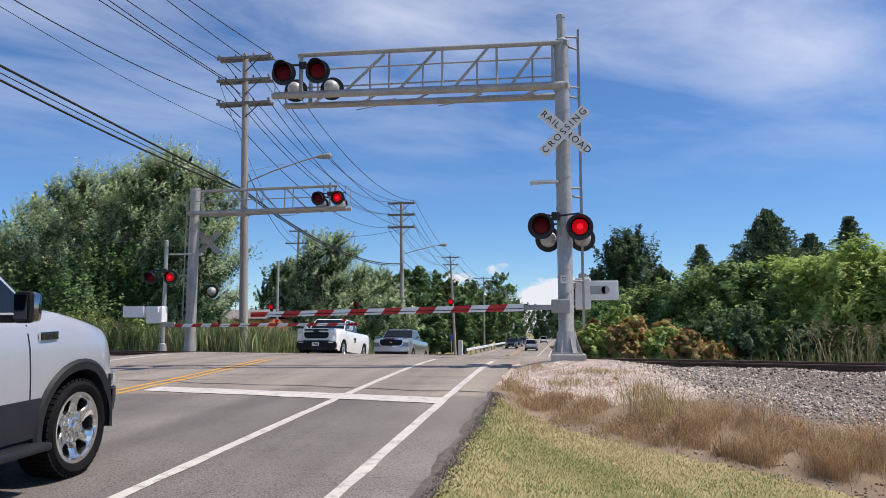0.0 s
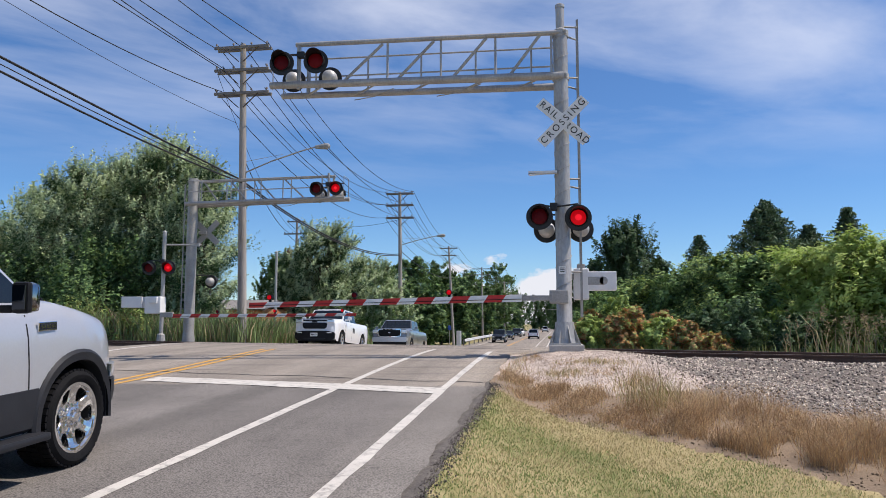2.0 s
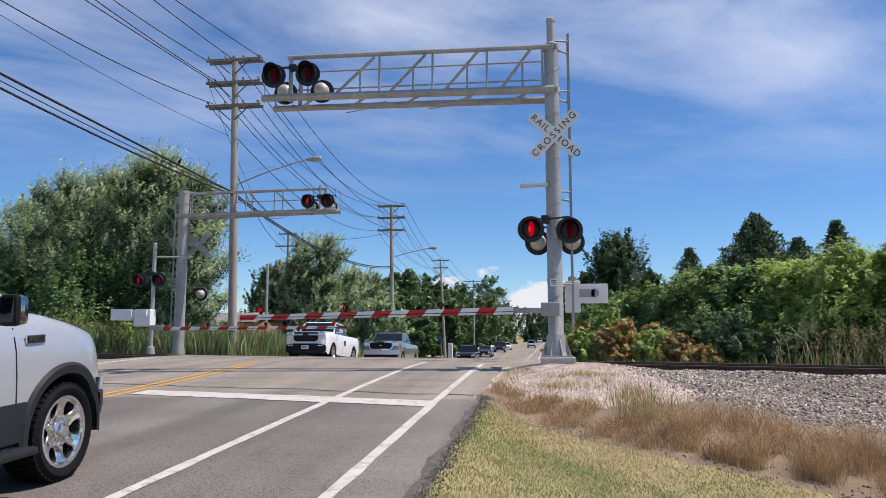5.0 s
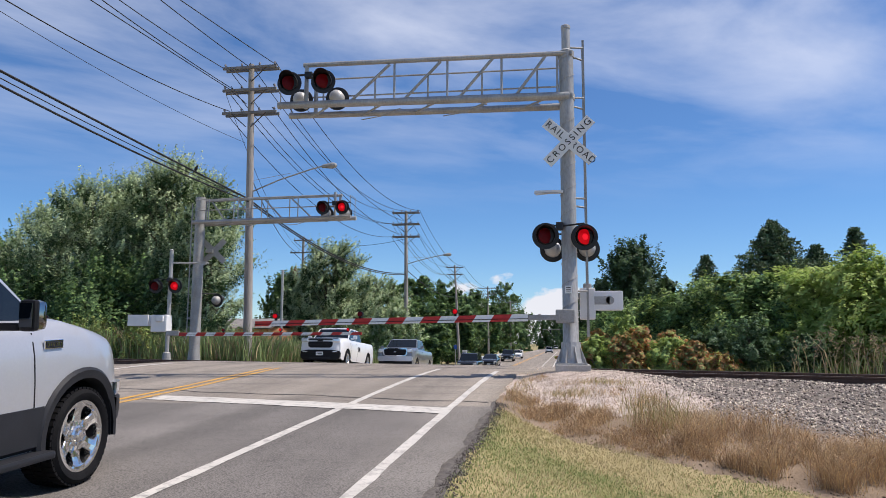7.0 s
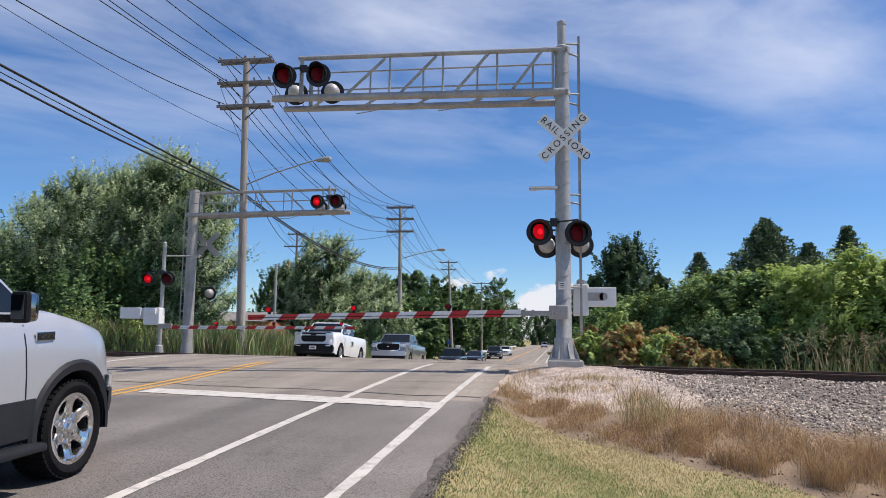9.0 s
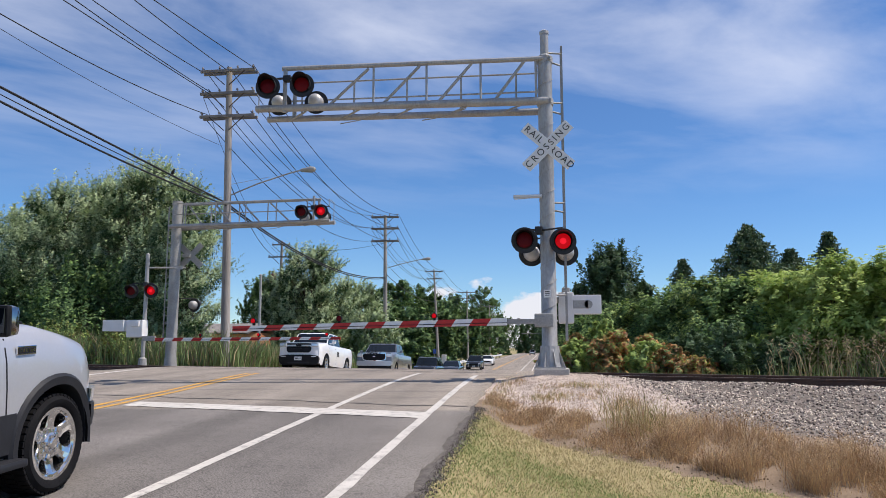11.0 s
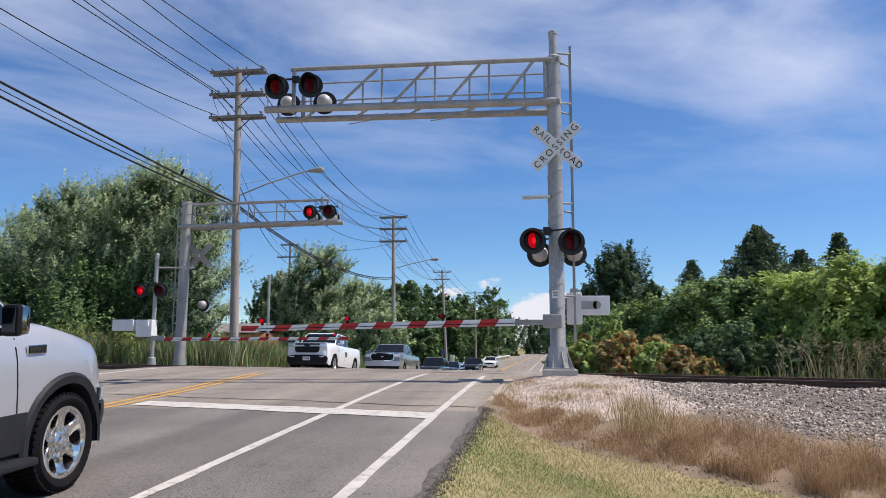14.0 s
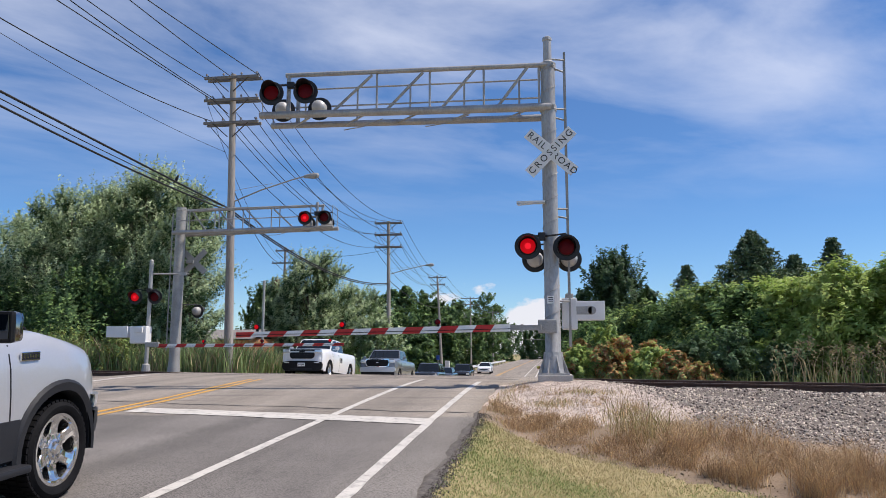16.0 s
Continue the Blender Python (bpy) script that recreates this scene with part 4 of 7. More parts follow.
def build_near_signal():
    t = thing("cantilever_signal", pose(0, 0, 0), "tall galvanised cantilever crossing signal on a concrete foot", "crossing signal", "cantilever signals")
    mx, my = 0.08, 14.6
    g = Mesh(); g.box((mx + 0.03, my, 0.04), (0.66, 0.66, 0.30), b=0.02); g.ob("foundation", CONCRETE, t, "square concrete foundation")
    g = Mesh()
    g.lathe([(0.185, 0.55), (0.15, 0.6), (0.148, 3.0), (0.142, 6.46), (0.09, 6.50)], Matrix.Translation((mx, my, 0)), 22, cap1=True)
    g.ob("mast", STEEL, t, "round galvanised mast", True)
    g = Mesh()
    g.lathe([(0.085, 6.48), (0.085, 6.93), (0.095, 6.94), (0.095, 7.0), (0.05, 7.03), (0.001, 7.03)], Matrix.Translation((mx, my, 0)), 16)
    g.ob("mast_cap", STEEL, t, smooth=True)
    # flared foot with gusset plates and bolts
    g = Mesh()
    g.lathe([(0.24, 0.22), (0.215, 0.30), (0.18, 0.62)], Matrix.Translation((mx, my, 0)), 12)
    g.box((mx, my, 0.205), (0.60, 0.60, 0.035), b=0.006)
    g.ob("base_plate", STEEL, t)
    for k in range(8):
        a = k * math.pi / 4 + 0.39
        f = Mesh()
        c, s = math.cos(a), math.sin(a)
        p = [(0.14, 0.22), (0.30, 0.22), (0.30, 0.26), (0.15, 0.62)]
        for w in (-0.008, 0.008):
            f.face([(mx + c * r - s * w, my + s * r + c * w, z) for r, z in p])
        for i in range(4):
            (r0, za), (r1, zb) = p[i], p[(i + 1) % 4]
            f.face([(mx + c * r - s * w, my + s * r + c * w, z) for r, z, w in ((r0, za, -0.008), (r1, zb, -0.008), (r1, zb, 0.008), (r0, za, 0.008))])
        f.ob("gusset", STEEL, t)
    for i in (-1, 1):
        for j in (-1, 1):
            b = Mesh(); b.tube([(mx + 0.25 * i, my + 0.25 * j, 0.2), (mx + 0.25 * i, my + 0.25 * j, 0.31)], 0.018, 8); b.box((mx + 0.25 * i, my + 0.25 * j, 0.24), (0.06, 0.06, 0.03)); b.ob("anchor_bolt", STEEL_DULL, t)
    cantilever(t, mx, my - 0.1, -1, 6.07, 5.50, 6.39, 0.62, 7.0)
    # thin raised spiral standing for dark stains that wind round the mast
    g = Mesh()
    g.tube([(mx + 0.155 * math.cos(a), my + 0.155 * math.sin(a), 1.0 + 5.4 * a / 75) for a in np.arange(0, 75, 0.35)], 0.005, 5)
    g.ob("spiral_stain", STEEL_DULL, t)
    ladder(t, 0.42, 14.7, 15.05, 0.72, 6.72)
    for z in (1.6, 3.44, 5.5, 6.55):
        for y0, y1, dz in ((my, 14.7, 0), (my + 0.1, 15.05, -0.12)):
            g = Mesh(); g.tube([(mx, y0, z + dz), (0.42, y1, z + dz)], 0.02, 8); g.ob("ladder_bracket", STEEL_DULL, t)
    crossbuck(t, (0.11, 14.40, 4.54), 1, True)
    g = Mesh(); g.box((0.10, 14.44, 4.54), (0.16, 0.06, 0.2), b=0.01); g.ob("sign_clamp", STEEL_DULL, t)
    g = Mesh(); g.box((0.05, my - 0.152, 1.62), (0.13, 0.006, 0.15)); lb = g.ob("mast_label", SIGN_WHITE, t, "small white label with plain bars")
    g = Mesh()
    for k in range(3):
        g.box((0.05, my - 0.157, 1.66 - 0.035 * k), (0.09, 0.004, 0.014))
    g.ob("label_bars", SIGN_BLACK, lb)
    # short arm on the mast
    g = Mesh(); g.box((-0.30, 14.5, 3.53), (0.56, 0.10, 0.012)); g.box((-0.30, 14.46, 3.555), (0.56, 0.02, 0.05)); g.tube([(-0.56, 14.45, 3.5), (-0.02, 14.55, 3.56)], 0.018, 8)
    g.ob("sign_arm", BOX_WHITE, t, "narrow pale arm on the mast")
    # lamps
    lamp_bracket(t, (-0.37, 14.42, 2.90), (0.37, 14.42, 2.90), (-0.10, 14.47, 2.86))
    flasher(t, (-0.37, 14.34, 2.655), (0.03, -1, 0.0), False)
    flasher(t, (0.37, 14.34, 2.62), (0.03, -1, 0.0), True)
    lamp_bracket(t, (-0.25, 14.80, 2.75), (0.45, 14.80, 2.75), (0.08, 14.76, 2.75))
    flasher(t, (-0.25, 14.98, 2.47), (-0.1, 1, 0), False)
    flasher(t, (0.43, 14.98, 2.47), (-0.1, 1, 0), True)
    flasher(t, (-5.66, 14.26, 5.99), (0.12, -1, 0.0), False, dim=True)
    flasher(t, (-4.92, 14.26, 5.99), (0.12, -1, 0.0), True, dim=True)
    g = Mesh(); g.tube([(-5.66, 14.38, 6.2), (-4.92, 14.38, 6.2)], 0.025, 8); g.box((-5.29, 14.42, 6.2), (0.16, 0.14, 0.12), b=0.01); g.ob("lamp_bracket", BLACK, t)
    flasher(t, (-5.66, 15.0, 5.86), (-0.1, 1, 0), False)
    flasher(t, (-4.84, 15.0, 5.86), (-0.1, 1, 0), True)
    # gate drive with its counterweight
    g = Mesh(); g.box((0.42, 15.0, 1.37), (0.30, 0.34, 0.62), b=0.03); g.ob("gate_drive_box", BOX_WHITE, t, "white enamelled gate drive box")
    g = Mesh(); g.box((0.42, 15.0, 1.72), (0.16, 0.2, 0.10), b=0.02); g.box((0.30, 14.9, 1.52), (0.16, 0.12, 0.12), b=0.02); g.ob("drive_cap", STEEL_DULL, t)
    for yy in (14.86, 15.16):
        g = Mesh(); g.box((0.82, yy, 1.43), (0.56, 0.05, 0.37), b=0.012); g.ob("counterweight", BOX_WHITE, t, "white slab counterweight")
    g = Mesh(); g.box((0.70, 14.832, 1.43), (0.30, 0.012, 0.16), b=0.005); g.tube([(0.85, 14.838, 1.43), (0.85, 14.826, 1.43)], 0.08, 14); g.ob("counterweight_slot", STEEL_DULL, t, "grey oval slot")
    g = Mesh(); g.box((-0.02, 14.32, 1.10), (0.36, 0.10, 0.26), b=0.02); g.box((-0.45, 14.22, 1.075), (0.64, 0.05, 0.10), b=0.01); g.box((-0.17, 14.19, 1.08), (0.06, 0.03, 0.16)); g.box((-0.5, 14.19, 1.07), (0.05, 0.03, 0.14)); g.ob("arm_socket", STEEL_DULL, t)
    gate_arm(t, -0.72, -6.20, 14.2, 1.075, 0.955, 0.125, 0, [(0.92, True, True), (0.60, False, False), (0.255, True, False)], 16)


def build_far_signal():
    t = thing("cantilever_signal", pose(0, 0, 0), "weathered galvanised cantilever crossing signal beyond the track", "crossing signal", "cantilever signals")
    mx, my = -13.78, 26.1
    z0 = land(mx, my)
    g = Mesh(); g.box((mx, my, z0 + 0.03), (0.7, 0.7, 0.25), b=0.02); g.ob("foundation", CONCRETE, t, "square concrete foundation")
    g = Mesh()
    g.lathe([(0.26, z0 + 0.1), (0.2, z0 + 0.7), (0.195, 3.0), (0.185, 6.1), (0.001, 6.12)], Matrix.Translation((mx, my, 0)), 20)
    g.ob("mast", STEEL_DULL, t, "round galvanised mast", True)
    cantilever(t, mx, my + 0.1, 1, 6.15, 5.07, 5.98, -0.62, 6.1)
    ladder(t, -14.12, 26.1, 26.4, 0.7, 5.9)
    for z in (1.5, 3.2, 5.0):
        g = Mesh(); g.tube([(mx, my, z), (-14.12, 26.2, z)], 0.02, 8); g.ob("ladder_bracket", STEEL_DULL, t)
    crossbuck(t, (-13.35, 26.45, 4.05), -1, False)
    g = Mesh(); g.box((-13.5, 26.4, 4.05), (0.3, 0.08, 0.12), b=0.01); g.ob("sign_clamp", STEEL_DULL, t)
    flasher(t, (-8.60, 25.25, 5.42), (0.05, -1, 0), False)
    flasher(t, (-7.88, 25.25, 5.42), (0.05, -1, 0), True)
    flasher(t, (-8.78, 26.3, 5.38), (0.1, 1, 0), False)
    flasher(t, (-8.06, 26.3, 5.38), (0.1, 1, 0), True)
    for y, x0, x1 in ((25.4, -8.62, -7.6), (26.2, -8.8, -7.9)):
        g = Mesh(); g.tube([(x0, y, 5.62), (x1, y, 5.62)], 0.022, 8); g.ob("lamp_bracket", BLACK, t)
    g = Mesh(); g.box((-8.2, 25.42, 5.6), (0.2, 0.14, 0.14), b=0.01); g.ob("junction_box", BLACK, t)
    flasher(t, (-13.2, 26.62, 2.18), (0.15, 1, 0), False, can_mat=STEEL_DULL)
    g = Mesh(); g.tube([(mx, my, 2.42), (-13.2, 26.5, 2.42), (-13.2, 26.5, 2.2)], 0.02, 8); g.ob("lamp_bracket", BLACK, t)

    t = thing("crossing_gate", pose(0, 0, 0), "lowered crossing gate with flashing lamps on a slim steel mast", "crossing gate")
    mx, my = -14.26, 25.0
    z0 = land(mx, my)
    g = Mesh(); g.lathe([(0.30, z0 - 0.05), (0.30, z0 + 0.05), (0.16, z0 + 0.1), (0.13, z0 + 0.38), (0.075, z0 + 0.42)], Matrix.Translation((mx, my, 0)), 12); g.ob("mast_foot", STEEL_DULL, t)
    g = Mesh(); g.lathe([(0.07, z0 + 0.2), (0.07, 3.92), (0.08, 3.93), (0.03, 3.98), (0.001, 3.98)], Matrix.Translation((mx, my, 0)), 14); g.ob("mast", STEEL, t, smooth=True)
    lamp_bracket(t, (-14.72, 24.9, 2.88), (-13.96, 24.9, 2.88), (mx, 24.93, 2.84))
    flasher(t, (-14.72, 24.82, 2.60), (0.1, -1, 0), False)
    flasher(t, (-13.96, 24.82, 2.60), (0.1, -1, 0), True)
    g = Mesh(); g.tube([(mx, my, 3.45), (-12.95, my + 0.3, 3.47)], 0.03, 8); g.box((-13.2, my + 0.22, 3.46), (0.4, 0.04, 0.12)); g.ob("sign_arm", STEEL, t)
    g = Mesh(); g.box((-14.5, 24.95, 1.25), (0.62, 0.4, 0.62), b=0.04); g.box((-14.45, 24.72, 1.42), (0.3, 0.08, 0.2), b=0.02); g.ob("gate_drive_box", BOX_WHITE, t, "white enamelled gate drive box")
    for yy in (24.75, 25.2):
        g = Mesh(); g.box((-15.3, yy, 1.36), (0.8, 0.06, 0.40), b=0.012); g.ob("counterweight", BOX_WHITE, t, "white slab counterweight")
    g = Mesh(); g.box((-13.95, 24.8, 0.90), (0.5, 0.1, 0.18), b=0.02); g.ob("arm_socket", STEEL_DULL, t)
    gate_arm(t, -13.75, -6.95, 24.8, 0.86, 0.90, 0.115, 1, [(0.93, False, True), (0.57, True, False), (0.255, False, False)], 19)


build_near_signal()
build_far_signal()


# ---- poles and lines ----
def crossarm(t, z, x0, x1, y, x, double=True):
    for dy in ((-0.16, 0.16) if double else (-0.16,)):
        g = Mesh(); g.box(((x0 + x1) / 2, y + dy, z), (x1 - x0, 0.09, 0.115), b=0.01); arm = g.ob("crossarm", DARK_WOOD, t)
    for s in (-1, 1):
        g = Mesh(); g.tube([(x + s * 0.75, y - 0.22, z - 0.04), (x + s * 0.1, y - 0.2, z - 0.62)], 0.022, 6); g.ob("arm_brace", TIE, t)
    for k in (0.04, 0.35, 0.68, 0.96):
        g = Mesh(); g.lathe([(0.018, 0.05), (0.02, 0.10), (0.05, 0.11), (0.045, 0.15), (0.03, 0.19), (0.001, 0.2)], Matrix.Translation((x0 + (x1 - x0) * k, y - 0.16, z)), 8); g.ob("insulator", PORCELAIN, t)


def wood_pole(x, y, top, lean, r, label, arms, lamp=None, group="utility poles"):
    z0 = min(land(x, y), 0.5) - 0.05
    t = thing("utility_pole", pose(0, 0, 0), label, "utility pole", group)
    g = Mesh()
    g.tube([(x, y, z0), (x + lean * 0.5, y, (z0 + top) / 2), (x + lean, y, top)], [r, r * 0.82, r * 0.62], 14)
    g.ob("pole", POLE_WOOD, t, "round weathered timber pole", True)
    for z, w, dbl in arms:
        c = x + lean * (z - z0) / (top - z0)
        crossarm(t, z, c - w / 2, c + w / 2, y, c, dbl)
    if lamp:
        xr, zr, xl, zl = lamp
        g = Mesh(); g.tube([(xr, y, zr), (xr + (xl - xr) * 0.35, y - 0.02, zr + (zl - zr) * 0.45), (xr + (xl - xr) * 0.75, y, zr + (zl - zr) * 0.86), (xl - 0.25, y, zl)], 0.03, 8); g.tube([(xr, y, zr + 0.45), (xr + (xl - xr) * 0.5, y, zr + (zl - zr) * 0.74)], 0.008, 6); g.ob("lamp_arm", STEEL_DULL, t)
        g = Mesh(); g.lathe([(0.03, -0.3), (0.07, -0.26), (0.10, -0.05), (0.13, 0.15), (0.10, 0.3), (0.001, 0.36)], axis_m((xl, y, zl), (1, 0, 0.05)), 12); g.ob("lamp_head", STEEL_DULL, t, "grey cobra-head street lamp", True)
    return t


A3 = lambda a, b, c, w: [(a, w, True), (b, w, True), (c, w, True)]
wood_pole(-12.50, 28.0, 12.10, -0.30, 0.19, "tall weathered timber utility pole with three crossarms and a lamp", A3(11.92, 10.96, 9.98, 2.36), (-12.55, 6.70, -9.34, 7.65))
wood_pole(-11.85, 54.8, 10.65, -0.16, 0.18, "timber utility pole with three crossarms and a lamp", A3(10.50, 9.60, 8.64, 2.1), (-11.8, 6.57, -8.82, 7.21))
wood_pole(-12.3, 86, 9.72, -0.6, 0.17, "leaning timber utility pole with two crossarms", [(9.45, 2.1, False), (8.6, 1.8, False)])
wood_pole(-12.4, 119.5, 9.75, -0.1, 0.17, "distant timber utility pole with crossarms", [(9.45, 3.0, False), (8.5, 2.4, False)])
wood_pole(-11.5, 155, 9.4, 0.0, 0.17, "distant timber utility pole with crossarms", [(9.1, 2.6, False)])
tp = wood_pole(-22.1, 60, 9.6, 0.0, 0.16, "timber utility pole carrying two rusty transformers", [(9.25, 1.6, False), (8.2, 2.2, False)])
for sx in (-0.55, 0.55):
    g = Mesh(); g.lathe([(0.001, -0.55), (0.22, -0.52), (0.24, -0.3), (0.24, 0.4), (0.2, 0.5), (0.06, 0.56), (0.05, 0.75), (0.001, 0.76)], Matrix.Translation((-22.1 + sx, 59.8, 6.3)), 14); g.ob("transformer", TRANSF, tp, "rusty brown transformer tank", True)
gp = thing("steel_post", pose(0, 0, 0), "slim grey steel post standing in reeds", "post")
g = Mesh(); g.lathe([(0.07, -0.6), (0.06, 3.9), (0.066, 3.95), (0.001, 4.0)], Matrix.Translation((-13.13, 33, 0)), 10); g.ob("post", STEEL, gp, smooth=True)


def wire(a, b, sag, r=0.012, label="black overhead cable"):
    a, b = Vector(a), Vector(b)
    pts = []
    for k in range(25):
        t = k / 24
        p = a.lerp(b, t)
        p.z -= sag * 4 * t * (1 - t)
        pts.append(p)
    g = Mesh()
    g.tube(pts, r * 1.35, 6)
    tagged(g.ob("overhead_wire", WIRE), label, "wire", "overhead wires")


def build_wires():
    P = [(-12.6, -6.9, 12.0), (-12.8, 28.0, 12.0), (-12.0, 54.8, 10.5), (-12.85, 86, 9.45), (-12.45, 119.5, 9.45), (-11.5, 155, 9.1)]
    # the span overhead: end on the first pole, height at the pole behind, sag
    for x, y, z1, z0, sag, r in (
            (-13.60, 27.84, 10.07, 11.36, 1.68, 0.012),
            (-12.90, 27.84, 8.72, 10.44, 1.23, 0.006),
            (-13.56, 27.84, 10.96, 9.50, 0.10, 0.012),
            (-13.54, 27.84, 11.04, 12.45, 0.89, 0.012),
            (-13.98, 27.84, 11.96, 13.75, 1.31, 0.012),
            (-12.86, 27.84, 11.97, 12.46, 0.69, 0.012),
            (-11.69, 27.84, 12.00, 8.81, 0.22, 0.012)):
        wire((x, -6.9, z0), (x, y, z1), sag, r, "thin black overhead power line")
    for k in range(1, 5):
        (x0, y0, z0), (x1, y1, z1) = P[k], P[k + 1]
        runs = (0.12, (-1.1, 0.0, 1.1)), (-0.85, (-1.1, -0.8, 1.05)), (-1.85, (-1.1, 1.05))
        for lv, (dz, offs) in enumerate(runs if k < 3 else runs[:2]):
            for o in offs:
                wire((x0 + o, y0 - 0.16, z0 + dz), (x1 + o, y1 - 0.16, z1 + dz), (1.35, 1.5, 1.1, 1.0, 1.0)[k], 0.012, "thin black overhead power line")
    # heavier cables lower on the poles
    for x, y, z1, z0, sag, r in (
            (-12.66, 27.90, 6.37, 7.50, 0.10, 0.024),
            (-12.66, 27.90, 6.37, 8.42, 0.65, 0.010),
            (-12.65, 27.90, 6.27, 8.55, 0.82, 0.022)):
        wire((x, -6.9, z0), (x, y, z1), sag, r, "thick black overhead communication cable")
        wire((x, y, z1), (-12.0, 54.8, z1 - 0.5), 0.9, r, "thick black overhead communication cable")
    wire((-12.6, 28.0, 7.2), (-22.1, 60, 8.2), 0.9, 0.014, "black overhead line to the transformer pole")
    wire((-13.9, 28.0, 10.9), (-22.1, 60, 8.3), 1.2, 0.008, "black overhead line to the transformer pole")
    wire((-12.0, 54.8, 6.2), (-12.4, 86, 6.0), 0.7, 0.02, "thick black overhead communication cable")
    wire((-12.0, 54.8, 8.5), (-22.1, 60, 9.2), 0.5, 0.01, "black overhead line to the transformer pole")
    # a small black bird sits on the upper cable
    b = thing("bird", pose(-12.66, 23.5, 6.47, 0, 0, 60), "small black bird perched on an overhead cable", "bird")
    g = Mesh(); g.lathe([(0.001, -0.10), (0.04, -0.07), (0.055, 0.0), (0.05, 0.06), (0.03, 0.10), (0.001, 0.12)], Matrix.Translation((0, 0, 0.10)) @ Matrix.Rotation(0.7, 4, "X"), 10); g.ob("body", FEATHER, b, smooth=True)
    g = Mesh(); g.lathe([(0.001, -0.035), (0.03, -0.02), (0.035, 0.01), (0.001, 0.04)], Matrix.Translation((0, -0.085, 0.20)), 10); g.tube([(0, -0.11, 0.205), (0, -0.15, 0.20)], [0.012, 0.002], 6); g.ob("head", FEATHER, b, smooth=True)
    g = Mesh(); g.box((0, 0.12, 0.02), (0.04, 0.14, 0.012), Matrix.Rotation(-0.6, 4, "X")); g.ob("tail", FEATHER, b)


build_wires()
# ---- plants ----
def unit(n):
    v = rng.normal(size=(n, 3))
    return v / np.linalg.norm(v, axis=1, keepdims=True)


def leaf_quads(c, size, up=0.5, aspect=0.55, facing=None):
    """Pointed three-cornered leaves at centres c, each tilted its own way round its spray's facing."""
    n = len(c)
    nr = unit(n) + np.array([0, 0, up])
    if facing is not None:
        nr = unit(n) * 0.36 + np.array([0, 0, up * 0.7]) + facing * 0.8
    nr /= np.linalg.norm(nr, axis=1, keepdims=True)
    a = np.cross(nr, unit(n)); a /= np.linalg.norm(a, axis=1, keepdims=True) + 1e-9
    b = np.cross(nr, a)
    s = size * rng.uniform(0.6, 1.4, (n, 1)) * 1.15
    V = np.stack([c + a * s, c - a * s * 0.7 + b * s * aspect, c - a * s * 0.7 - b * s * aspect], 1)
    return V.reshape(-1, 3), np.arange(n * 3).reshape(-1, 3)


def limbs(base, top, lobes, r):
    """A tapered trunk, with a limb that reaches into each lobe of the crown."""
    g = Mesh()
    b, t = Vector(base), Vector(top)
    mid = b.lerp(t, 0.5) + Vector((rnd.uniform(-0.2, 0.2), rnd.uniform(-0.2, 0.2), 0))
    g.tube([b - Vector((0, 0, 0.2)), b + Vector((0, 0, 0.25)), mid, t], [r * 1.35, r, r * 0.7, r * 0.2], 10)
    for c, s in lobes:
        k = rnd.uniform(0.25, 0.75)
        p = b.lerp(t, k)
        q = Vector(c)
        m = p.lerp(q, 0.5) + Vector((0, 0, 0.12 * (q - p).length))
        g.tube([p, m, q], [r * 0.42 * (1 - 0.5 * k), r * 0.22, r * 0.06], 6)
        for _ in range(2):
            e = q + Vector((rnd.uniform(-1, 1) * s[0], rnd.uniform(-1, 1) * s[1], rnd.uniform(0, 1) * s[2])) * 0.8
            g.tube([m.lerp(q, 0.5), e], [r * 0.13, r * 0.03], 5)
    return g


